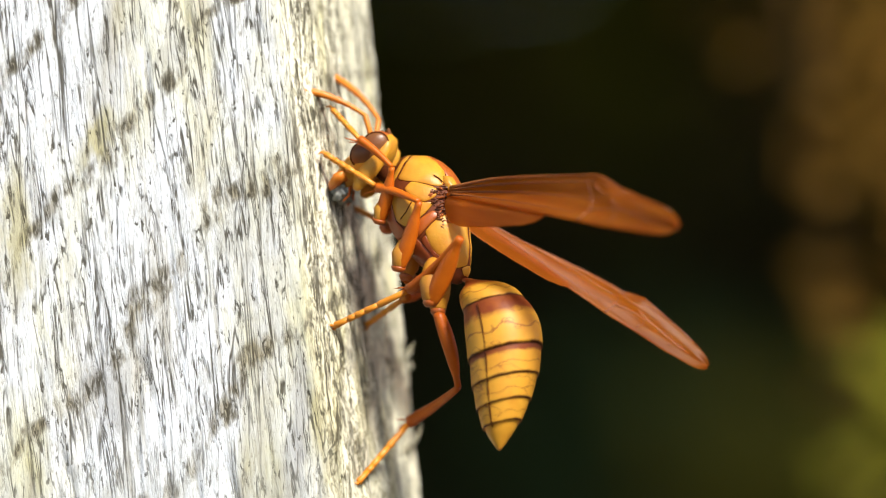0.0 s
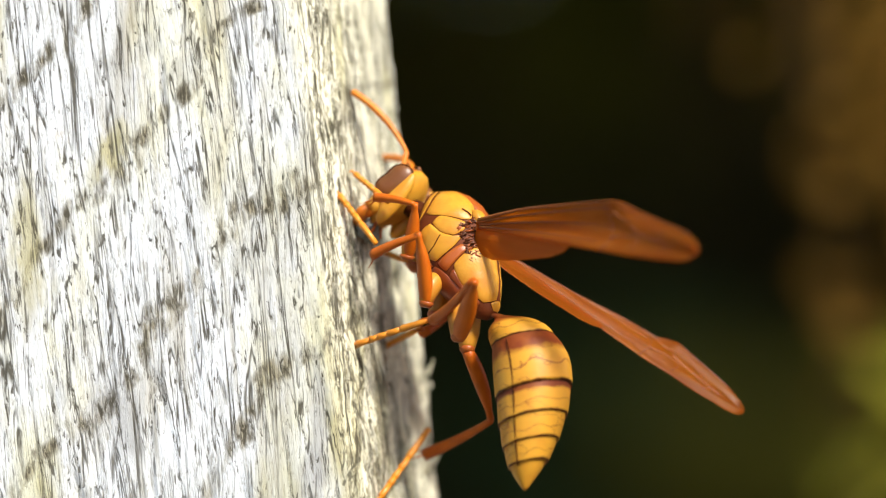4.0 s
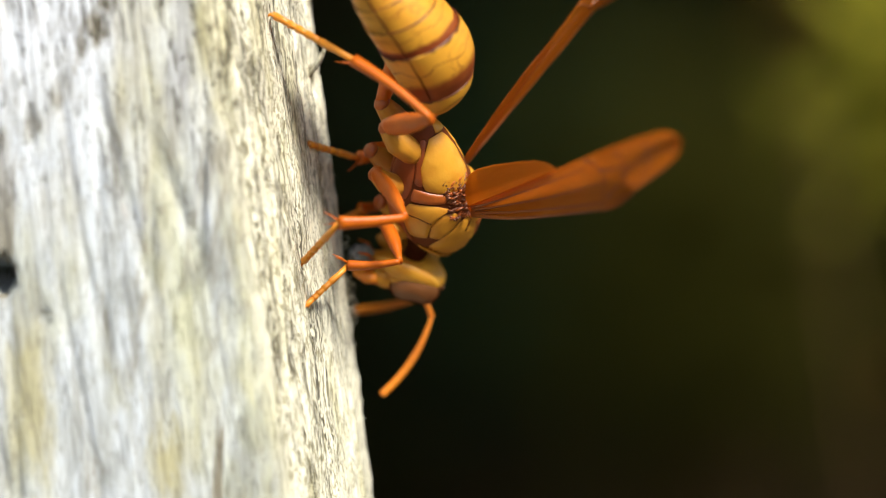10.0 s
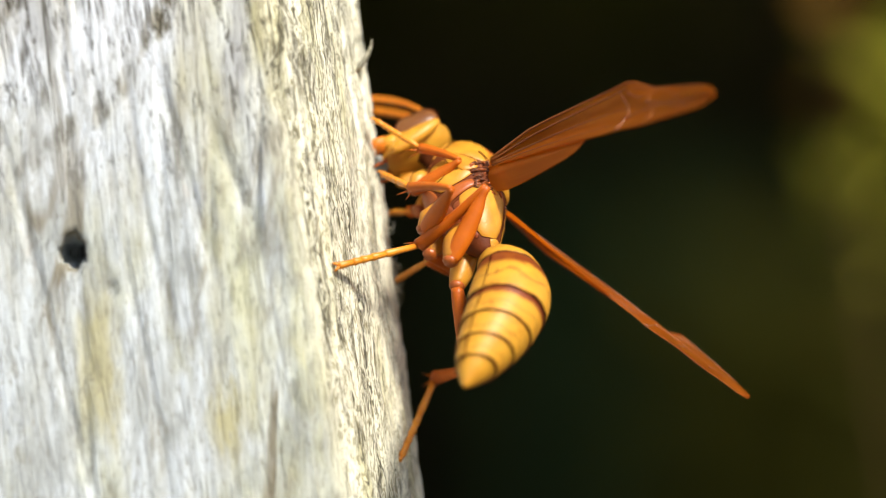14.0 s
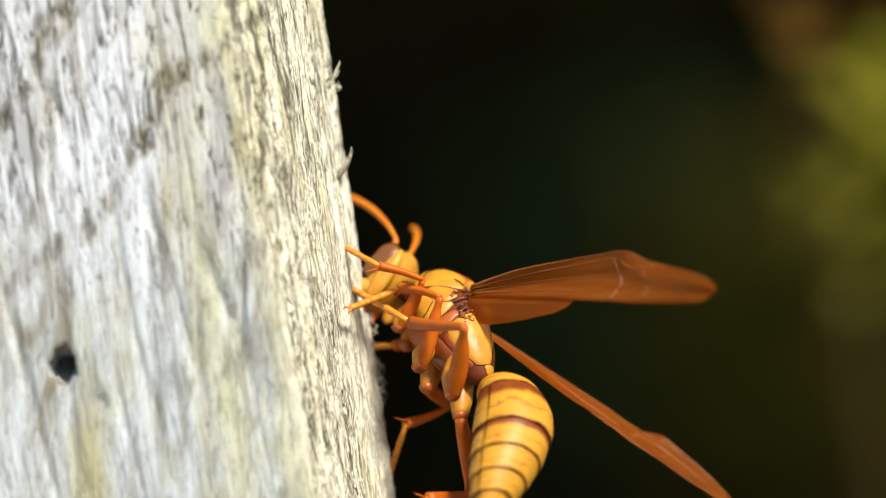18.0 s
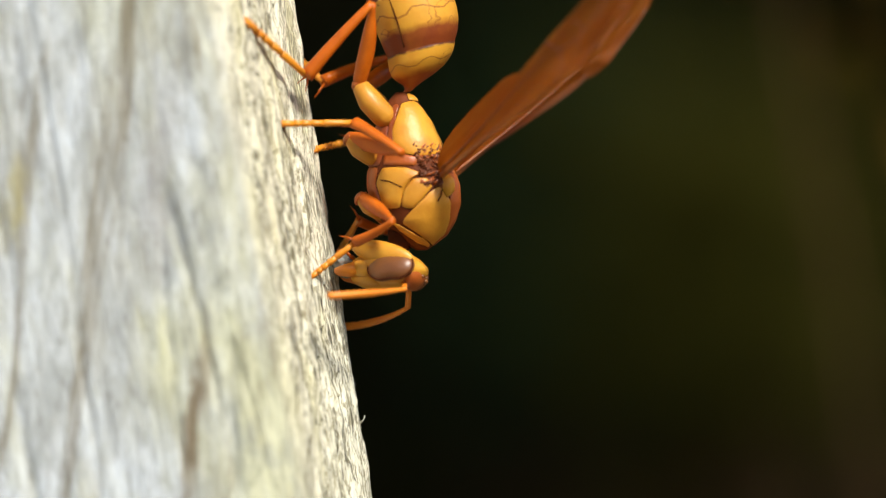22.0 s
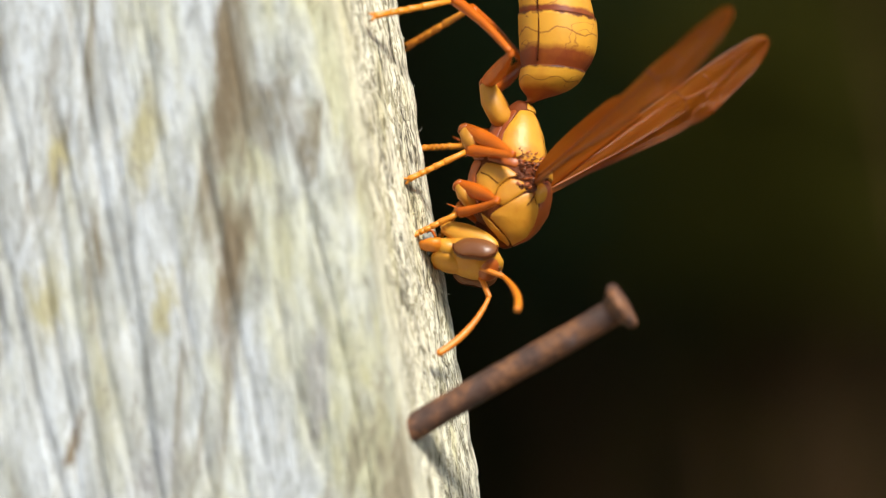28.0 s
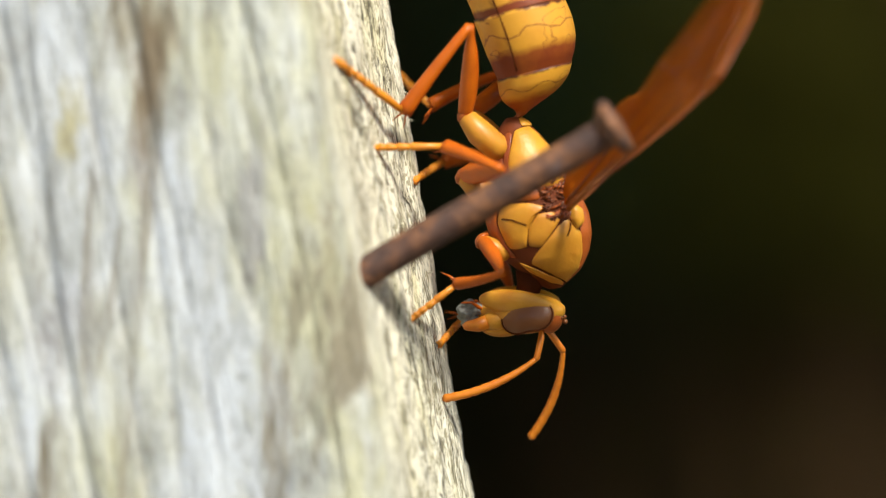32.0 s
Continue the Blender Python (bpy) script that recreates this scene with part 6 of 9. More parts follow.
        (28.5, bone("front", 1, 4.39, 4.43, -1.38, 3.01, 2.05, -3.70)),
        (29.0, bone("front", 1, 4.56, 4.47, -1.66, 3.05, 2.03, -3.84)),
        (29.5, bone("front", 1, 4.40, 4.44, -1.40, 3.00, 2.05, -3.70)),
        (30.0, bone("front", 1, 3.94, 4.44, -0.95, 2.92, 2.08, -3.47)),
        (30.5, bone("front", 1, 4.72, 4.57, -2.18, 3.39, 2.23, -4.58)),
        (31.0, bone("front", 1, 5.11, 4.45, -3.57, 3.72, 2.07, -5.89)),
        (31.5, bone("front", 1, 4.98, 4.57, -3.21, 3.52, 2.16, -5.45)),
        (32.0, bone("front", 1, 5.83, 3.27, -2.28, 6.96, 3.05, -5.69)),
    ])
    walk(legs["front", 1][2], [
        (0.0, bone("front", 1, 7.94, 3.12, -1.24, 11.98, 1.79, -1.91)),
        (0.5, bone("front", 1, 7.42, 3.15, -1.23, 11.52, 2.28, -2.17)),
        (1.0, bone("front", 1, 8.14, 3.24, -1.07, 12.22, 2.06, -1.74)),
        (1.5, bone("front", 1, 7.36, 3.29, -0.93, 11.48, 2.66, -1.97)),
        (2.0, bone("front", 1, 8.16, 3.42, -1.04, 12.34, 2.61, -1.70)),
        (2.5, bone("front", 1, 7.47, 3.27, -0.90, 11.59, 2.46, -1.86)),
        (3.0, bone("front", 1, 8.32, 3.24, -0.88, 12.42, 2.01, -1.21)),
        (3.5, bone("front", 1, 7.26, 3.31, -1.20, 11.22, 2.01, -2.24)),
        (5.5, bone("front", 1, 3.95, 1.88, -5.73, 7.80, 3.39, -6.88)),
        (6.0, bone("front", 1, 4.35, 5.61, -4.64, 7.46, 3.71, -6.93)),
        (6.5, bone("front", 1, 4.23, 5.16, -4.84, 5.34, 5.13, -8.99)),
        (7.0, bone("front", 1, 4.37, 4.57, -5.43, 7.10, 5.95, -8.45)),
        (7.5, bone("front", 1, 3.29, 4.06, -5.82, 6.41, 1.50, -7.30)),
        (8.0, bone("front", 1, 2.20, 4.35, -4.46, 4.50, 5.09, -8.02)),
        (8.5, bone("front", 1, 3.20, 2.12, -4.11, 6.34, 4.64, -5.61)),
        (9.0, bone("front", 1, 3.00, 2.02, -3.79, 6.21, 4.61, -5.00)),
        (9.5, bone("front", 1, 2.96, 2.02, -3.58, 6.17, 4.61, -4.78)),
        (10.0, bone("front", 1, 3.27, 2.20, -4.60, 6.36, 4.65, -6.32)),
        (10.5, bone("front", 1, 3.26, 2.24, -4.85, 6.32, 4.74, -6.54)),
        (11.0, bone("front", 1, 3.50, 2.11, -5.48, 6.59, 4.66, -7.05)),
        (11.5, bone("front", 1, 3.81, 2.01, -6.99, 6.70, 4.50, -8.97)),
        (12.0, bone("front", 1, 3.23, 5.04, -5.61, 1.99, 6.98, -9.24)),
        (12.5, bone("front", 1, 2.47, 6.31, -5.86, 0.86, 8.97, -8.83)),
        (13.0, bone("front", 1, 3.51, 5.31, -4.28, 3.33, 8.83, -6.74)),
        (13.5, bone("front", 1, 4.10, 3.58, -2.99, 6.62, 5.39, -5.97)),
        (14.0, bone("front", 1, 4.04, 3.05, -1.72, 7.58, 3.98, -3.99)),
        (14.5, bone("front", 1, 4.38, 3.32, -1.98, 7.63, 2.80, -4.75)),
        (16.5, bone("front", 1, 3.23, 2.09, -4.07, 6.41, 4.64, -5.46)),
        (17.0, bone("front", 1, 5.13, 4.84, -2.52, 9.14, 3.79, -3.65)),
        (17.5, bone("front", 1, 4.60, 5.77, -2.70, 8.65, 4.63, -3.58)),
        (18.0, bone("front", 1, 4.40, 6.16, -2.56, 8.45, 5.09, -3.56)),
        (18.5, bone("front", 1, 3.50, 4.68, -5.11, 6.73, 2.42, -6.82)),
        (19.0, bone("front", 1, 2.02, 3.84, -5.52, 4.07, 3.48, -9.28)),
        (19.5, bone("front", 1, 3.54, 2.17, -6.48, 6.57, 4.65, -8.26)),
        (20.0, bone("front", 1, 3.42, 2.23, -6.25, 6.46, 4.45, -8.34)),
        (20.5, bone("front", 1, 3.40, 2.33, -5.87, 6.34, 4.48, -8.16)),
        (21.0, bone("front", 1, 3.50, 2.31, -5.43, 6.54, 4.50, -7.53)),
        (21.5, bone("front", 1, 3.47, 2.29, -4.70, 6.41, 4.47, -6.95)),
        (22.0, bone("front", 1, 3.41, 2.27, -4.05, 6.37, 4.48, -6.24)),
        (22.5, bone("front", 1, 3.52, 2.11, -5.89, 6.43, 3.99, -8.44)),
        (23.0, bone("front", 1, 3.60, -2.17, -4.56, 2.71, 1.13, -7.16)),
        (23.5, bone("front", 1, 3.26, 1.34, -3.48, 5.91, 0.42, -6.74)),
        (24.0, bone("front", 1, 4.09, 3.81, -2.72, 4.93, 0.93, -5.80)),
        (24.5, bone("front", 1, 4.11, 4.13, -2.95, 3.57, 1.24, -6.08)),
        (25.0, bone("front", 1, 4.15, 5.16, -2.38, 5.49, 2.12, -5.11)),
        (25.5, bone("front", 1, 3.35, 2.20, -4.13, 6.46, 4.45, -6.05)),
        (27.5, bone("front", 1, 2.99, 2.09, -3.55, 6.18, 4.62, -4.94)),
        (28.0, bone("front", 1, 3.02, 2.10, -3.59, 6.21, 4.60, -5.02)),
        (28.5, bone("front", 1, 3.01, 2.05, -3.70, 6.22, 4.61, -5.01)),
        (29.0, bone("front", 1, 3.05, 2.03, -3.84, 6.26, 4.59, -5.13)),
        (29.5, bone("front", 1, 3.00, 2.05, -3.70, 6.21, 4.61, -4.99)),
        (30.0, bone("front", 1, 2.92, 2.08, -3.47, 6.11, 4.65, -4.77)),
        (30.5, bone("front", 1, 3.39, 2.23, -4.58, 6.52, 4.58, -6.38)),
        (31.0, bone("front", 1, 3.72, 2.07, -5.89, 6.81, 3.99, -8.18)),
        (31.5, bone("front", 1, 3.52, 2.16, -5.45, 6.45, 4.13, -7.90)),
        (32.0, bone("front", 1, 6.96, 3.05, -5.69, 8.38, -0.72, -7.19)),
    ])
    walk(legs["front", -1][0], [
        (0.0, thigh("front", -1, 3.45, -4.46, -0.66)),
        (0.5, thigh("front", -1, 3.66, -4.46, -0.78)),
        (1.0, thigh("front", -1, 3.68, -4.46, -0.79)),
        (1.5, thigh("front", -1, 3.65, -4.46, -0.77)),
        (2.0, thigh("front", -1, 5.64, -3.09, -5.25)),
        (2.5, thigh("front", -1, 5.80, -3.02, -4.97)),
        (3.0, thigh("front", -1, 5.84, -2.98, -4.92)),
        (3.5, thigh("front", -1, 3.87, -4.45, -0.90)),
        (5.5, thigh("front", -1, 4.99, -4.44, -2.49)),
        (6.0, thigh("front", -1, 5.16, -4.39, -3.05)),
        (6.5, thigh("front", -1, 5.04, -4.52, -3.50)),
        (7.0, thigh("front", -1, 4.94, -4.59, -3.04)),
        (7.5, thigh("front", -1, 4.84, -4.54, -2.39)),
        (8.0, thigh("front", -1, 5.06, -4.50, -3.31)),
        (8.5, thigh("front", -1, 4.54, -4.49, -1.67)),
        (9.0, thigh("front", -1, -0.14, -3.95, -0.55)),
        (9.5, thigh("front", -1, 1.25, -5.34, -1.80)),
        (10.0, thigh("front", -1, 2.24, -5.65, -2.77)),
        (10.5, thigh("front", -1, 1.61, -5.68, -3.54)),
        (11.0, thigh("front", -1, 1.21, -5.33, -5.00)),
        (11.5, thigh("front", -1, 2.25, -5.54, -4.58)),
        (12.0, thigh("front", -1, 3.41, -5.46, -3.12)),
        (12.5, thigh("front", -1, 4.00, -5.10, -4.42)),
        (13.0, thigh("front", -1, 3.45, -4.45, -6.16)),
        (13.5, thigh("front", -1, 4.88, -4.53, -2.46)),
        (14.0, thigh("front", -1, 4.43, -4.45, -1.45)),
        (14.5, thigh("front", -1, 4.11, -4.42, -1.06)),
        (16.5, thigh("front", -1, 4.28, -4.41, -1.21)),
        (17.0, thigh("front", -1, 4.87, -4.47, -2.25)),
        (17.5, thigh("front", -1, 4.75, -4.48, -2.00)),
        (18.0, thigh("front", -1, 4.63, -4.48, -1.79)),
        (18.5, thigh("front", -1, 5.20, -4.32, -3.88)),
        (19.0, thigh("front", -1, 4.92, -4.30, -4.85)),
        (19.5, thigh("front", -1, 4.95, -4.57, -2.95)),
        (20.0, thigh("front", -1, 1.91, -5.48, -2.00)),
        (20.5, thigh("front", -1, 3.42, -5.36, -2.43)),
        (21.0, thigh("front", -1, 4.37, -4.86, -2.28)),
        (21.5, thigh("front", -1, 3.88, -4.70, -1.29)),
        (22.0, thigh("front", -1, 3.84, -4.37, -0.79)),
        (22.5, thigh("front", -1, 3.72, -4.50, -0.88)),
        (23.0, thigh("front", -1, 3.88, -4.51, -1.00)),
        (23.5, thigh("front", -1, 3.66, -4.76, -1.20)),
        (24.0, thigh("front", -1, 3.33, -4.93, -1.27)),
        (24.5, thigh("front", -1, 3.12, -4.57, -0.64)),
        (25.0, thigh("front", -1, 3.14, -3.81, 0.09)),
        (25.5, thigh("front", -1, 2.57, -4.39, -0.28)),
        (27.5, thigh("front", -1, 4.57, -4.48, -1.71)),
        (28.0, thigh("front", -1, 2.78, -3.71, 0.25)),
        (28.5, thigh("front", -1, 1.74, -4.47, -0.32)),
        (29.0, thigh("front", -1, 2.31, -3.83, 0.24)),
        (29.5, thigh("front", -1, 1.84, -4.47, -0.31)),
        (30.0, thigh("front", -1, 2.37, -3.74, 0.30)),
        (30.5, thigh("front", -1, 4.06, -4.73, -1.51)),
        (31.0, thigh("front", -1, 2.61, -5.44, -2.03)),
        (31.5, thigh("front", -1, 3.24, -5.25, -1.89)),
        (32.0, thigh("front", -1, 4.12, -4.94, -2.08)),
    ])
    walk(legs["front", -1][1], [
        (0.0, bone("front", -1, 3.45, -4.46, -0.66, 2.91, -2.15, -3.36)),
        (0.5, bone("front", -1, 3.66, -4.46, -0.78, 2.94, -2.15, -3.44)),
        (1.0, bone("front", -1, 3.68, -4.46, -0.79, 2.97, -2.16, -3.47)),
        (1.5, bone("front", -1, 3.65, -4.46, -0.77, 2.94, -2.16, -3.45)),
        (2.0, bone("front", -1, 5.64, -3.09, -5.25, 2.89, -1.26, -3.81)),
        (2.5, bone("front", -1, 5.80, -3.02, -4.97, 2.99, -1.10, -3.80)),
        (3.0, bone("front", -1, 5.84, -2.98, -4.92, 2.88, -1.18, -3.94)),
        (3.5, bone("front", -1, 3.87, -4.45, -0.90, 2.97, -2.14, -3.52)),
        (5.5, bone("front", -1, 4.99, -4.44, -2.49, 3.50, -2.01, -4.69)),
        (6.0, bone("front", -1, 5.16, -4.39, -3.05, 3.60, -1.93, -5.17)),
        (6.5, bone("front", -1, 5.04, -4.52, -3.50, 3.52, -2.08, -5.67)),
        (7.0, bone("front", -1, 4.94, -4.59, -3.04, 3.42, -2.15, -5.21)),
        (7.5, bone("front", -1, 4.84, -4.54, -2.39, 3.32, -2.10, -4.55)),
        (8.0, bone("front", -1, 5.06, -4.50, -3.31, 3.56, -2.06, -5.50)),
        (8.5, bone("front", -1, 4.54, -4.49, -1.67, 3.29, -2.18, -4.13)),
        (9.0, bone("front", -1, -0.14, -3.95, -0.55, 2.90, -4.52, -2.40)),
        (9.5, bone("front", -1, 1.25, -5.34, -1.80, 3.49, -4.87, -4.58)),
        (10.0, bone("front", -1, 2.24, -5.65, -2.77, 2.80, -5.04, -6.27)),
        (10.5, bone("front", -1, 1.61, -5.68, -3.54, 2.53, -5.91, -7.01)),
        (11.0, bone("front", -1, 1.21, -5.33, -5.00, 2.17, -7.52, -7.69)),
        (11.5, bone("front", -1, 2.25, -5.54, -4.58, 1.99, -7.30, -7.70)),
        (12.0, bone("front", -1, 3.41, -5.46, -3.12, 3.39, -4.74, -6.65)),
        (12.5, bone("front", -1, 4.00, -5.10, -4.42, 0.81, -3.75, -5.40)),
        (13.0, bone("front", -1, 3.45, -4.45, -6.16, 0.06, -3.24, -6.03)),
        (13.5, bone("front", -1, 4.88, -4.53, -2.46, 3.28, -2.05, -4.53)),
        (14.0, bone("front", -1, 4.43, -4.45, -1.45, 3.14, -2.11, -3.87)),
        (14.5, bone("front", -1, 4.11, -4.42, -1.06, 3.08, -2.12, -3.63)),
        (16.5, bone("front", -1, 4.28, -4.41, -1.21, 2.93, -2.04, -3.57)),
        (17.0, bone("front", -1, 4.87, -4.47, -2.25, 3.11, -1.94, -4.11)),
        (17.5, bone("front", -1, 4.75, -4.48, -2.00, 3.10, -1.98, -4.00)),
        (18.0, bone("front", -1, 4.63, -4.48, -1.79, 3.03, -2.00, -3.86)),
        (18.5, bone("front", -1, 5.20, -4.32, -3.88, 3.82, -1.95, -6.21)),
        (19.0, bone("front", -1, 4.92, -4.30, -4.85, 3.82, -2.20, -7.56)),
        (19.5, bone("front", -1, 4.95, -4.57, -2.95, 3.64, -2.27, -5.39)),
        (20.0, bone("front", -1, 1.91, -5.48, -2.00, 2.84, -4.00, -5.15)),
        (20.5, bone("front", -1, 3.42, -5.36, -2.43, 4.47, -3.63, -5.41)),
        (21.0, bone("front", -1, 4.37, -4.86, -2.28, 5.56, -3.34, -5.33)),
        (21.5, bone("front", -1, 3.88, -4.70, -1.29, 5.65, -3.19, -4.03)),
        (22.0, bone("front", -1, 3.84, -4.37, -0.79, 5.17, -2.70, -3.69)),
        (22.5, bone("front", -1, 3.72, -4.50, -0.88, 5.12, -3.98, -4.15)),
        (23.0, bone("front", -1, 3.88, -4.51, -1.00, 4.96, -5.29, -4.35)),
        (23.5, bone("front", -1, 3.66, -4.76, -1.20, 5.32, -4.88, -4.40)),
        (24.0, bone("front", -1, 3.33, -4.93, -1.27, 5.33, -4.73, -4.25)),
        (24.5, bone("front", -1, 3.12, -4.57, -0.64, 4.72, -4.76, -3.86)),
        (25.0, bone("front", -1, 3.14, -3.81, 0.09, 3.91, -4.60, -3.34)),
        (25.5, bone("front", -1, 2.57, -4.39, -0.28, 4.44, -4.70, -3.34)),
        (27.5, bone("front", -1, 4.57, -4.48, -1.71, 3.53, -2.29, -4.37)),
        (28.0, bone("front", -1, 2.78, -3.71, 0.25, 4.13, -2.12, -2.68)),
        (28.5, bone("front", -1, 1.74, -4.47, -0.32, 4.61, -3.19, -2.08)),
        (29.0, bone("front", -1, 2.31, -3.83, 0.24, 4.77, -4.33, -2.34)),
        (29.5, bone("front", -1, 1.84, -4.47, -0.31, 4.95, -3.65, -1.94)),
        (30.0, bone("front", -1, 2.37, -3.74, 0.30, 4.89, -2.66, -2.04)),
        (30.5, bone("front", -1, 4.06, -4.73, -1.51, 5.92, -2.87, -3.98)),
        (31.0, bone("front", -1, 2.61, -5.44, -2.03, 3.26, -3.33, -4.87)),
        (31.5, bone("front", -1, 3.24, -5.25, -1.89, 3.93, -2.66, -4.29)),
        (32.0, bone("front", -1, 4.12, -4.94, -2.08, 4.47, -3.21, -5.21)),
    ])
    walk(legs["front", -1][2], [
        (0.0, bone("front", -1, 2.91, -2.15, -3.36, 6.10, -4.65, -4.78)),
        (0.5, bone("front", -1, 2.94, -2.15, -3.44, 6.14, -4.63, -4.87)),
        (1.0, bone("front", -1, 2.97, -2.16, -3.47, 6.18, -4.61, -4.95)),
        (1.5, bone("front", -1, 2.94, -2.16, -3.45, 6.15, -4.63, -4.89)),
        (2.0, bone("front", -1, 2.89, -1.26, -3.81, 4.79, -4.25, -6.25)),
        (2.5, bone("front", -1, 2.99, -1.10, -3.80, 4.73, -4.48, -5.82)),
        (3.0, bone("front", -1, 2.88, -1.18, -3.94, 5.02, -4.35, -5.90)),
        (3.5, bone("front", -1, 2.97, -2.14, -3.52, 6.18, -4.62, -4.95)),
        (5.5, bone("front", -1, 3.50, -2.01, -4.69, 6.70, -4.21, -6.54)),
        (6.0, bone("front", -1, 3.60, -1.93, -5.17, 6.76, -4.24, -6.94)),
        (6.5, bone("front", -1, 3.52, -2.08, -5.67, 6.49, -4.44, -7.71)),
        (7.0, bone("front", -1, 3.42, -2.15, -5.21, 6.47, -4.60, -6.99)),
        (7.5, bone("front", -1, 3.32, -2.10, -4.55, 6.46, -4.53, -6.20)),
        (8.0, bone("front", -1, 3.56, -2.06, -5.50, 6.54, -4.38, -7.57)),
        (8.5, bone("front", -1, 3.29, -2.18, -4.13, 6.41, -4.53, -5.92)),
        (9.0, bone("front", -1, 2.90, -4.52, -2.40, 6.17, -4.31, -5.18)),
        (9.5, bone("front", -1, 3.49, -4.87, -4.58, 7.06, -4.97, -6.97)),
        (10.0, bone("front", -1, 2.80, -5.04, -6.27, 4.44, -7.34, -9.52)),
        (10.5, bone("front", -1, 2.53, -5.91, -7.01, 2.93, -9.22, -9.72)),
        (11.0, bone("front", -1, 2.17, -7.52, -7.69, 3.22, -11.44, -9.11)),
        (11.5, bone("front", -1, 1.99, -7.30, -7.70, 0.23, -10.46, -10.02)),
        (12.0, bone("front", -1, 3.39, -4.74, -6.65, 1.18, -6.04, -10.10)),
        (12.5, bone("front", -1, 0.81, -3.75, -5.40, 1.89, -3.66, -9.56)),
        (13.0, bone("front", -1, 0.06, -3.24, -6.03, 3.72, -4.66, -7.78)),
        (13.5, bone("front", -1, 3.28, -2.05, -4.53, 6.46, -4.58, -5.96)),
        (14.0, bone("front", -1, 3.14, -2.11, -3.87, 6.31, -4.57, -5.43)),
        (14.5, bone("front", -1, 3.08, -2.12, -3.63, 6.24, -4.59, -5.18)),
        (16.5, bone("front", -1, 2.93, -2.04, -3.57, 6.13, -4.66, -4.76)),
        (17.0, bone("front", -1, 3.11, -1.94, -4.11, 6.31, -4.58, -5.25)),
        (17.5, bone("front", -1, 3.10, -1.98, -4.00, 6.30, -4.57, -5.23)),
        (18.0, bone("front", -1, 3.03, -2.00, -3.86, 6.24, -4.60, -5.07)),
        (18.5, bone("front", -1, 3.82, -1.95, -6.21, 7.06, -4.50, -7.45)),
        (19.0, bone("front", -1, 3.82, -2.20, -7.56, 6.76, -4.83, -9.28)),
        (19.5, bone("front", -1, 3.64, -2.27, -5.39, 6.50, -4.56, -7.64)),
        (20.0, bone("front", -1, 2.84, -4.00, -5.15, 5.60, -4.24, -8.44)),
        (20.5, bone("front", -1, 4.47, -3.63, -5.41, 6.86, -2.07, -8.63)),
        (21.0, bone("front", -1, 5.56, -3.34, -5.33, 6.84, -0.45, -8.24)),
        (21.5, bone("front", -1, 5.65, -3.19, -4.03, 5.15, -1.52, -7.97)),
        (22.0, bone("front", -1, 5.17, -2.70, -3.69, 7.75, -2.63, -7.13)),
        (22.5, bone("front", -1, 5.12, -3.98, -4.15, 6.72, -3.12, -8.05)),
        (23.0, bone("front", -1, 4.96, -5.29, -4.35, 6.04, -2.37, -7.32)),
        (23.5, bone("front", -1, 5.32, -4.88, -4.40, 8.33, -3.17, -6.94)),
        (24.0, bone("front", -1, 5.33, -4.73, -4.25, 7.87, -2.09, -6.50)),
        (24.5, bone("front", -1, 4.72, -4.76, -3.86, 4.02, -1.93, -7.02)),
        (25.0, bone("front", -1, 3.91, -4.60, -3.34, 4.02, -1.43, -6.23)),
        (25.5, bone("front", -1, 4.44, -4.70, -3.34, 3.96, -2.06, -6.70)),
        (27.5, bone("front", -1, 3.53, -2.29, -4.37, 6.68, -4.71, -6.02)),
        (28.0, bone("front", -1, 4.13, -2.12, -2.68, 6.88, -2.02, -5.99)),
        (28.5, bone("front", -1, 4.61, -3.19, -2.08, 7.03, -1.98, -5.41)),
        (29.0, bone("front", -1, 4.77, -4.33, -2.34, 6.99, -2.14, -5.31)),
        (29.5, bone("front", -1, 4.95, -3.65, -1.94, 7.37, -1.91, -5.03)),
        (30.0, bone("front", -1, 4.89, -2.66, -2.04, 7.77, -1.91, -5.15)),
        (30.5, bone("front", -1, 5.92, -2.87, -3.98, 9.41, -1.55, -6.11)),
        (31.0, bone("front", -1, 3.26, -3.33, -4.87, 5.20, -4.16, -8.62)),
        (31.5, bone("front", -1, 3.93, -2.66, -4.29, 3.91, -4.15, -8.32)),
        (32.0, bone("front", -1, 4.47, -3.21, -5.21, 6.58, -4.16, -8.83)),
    ])
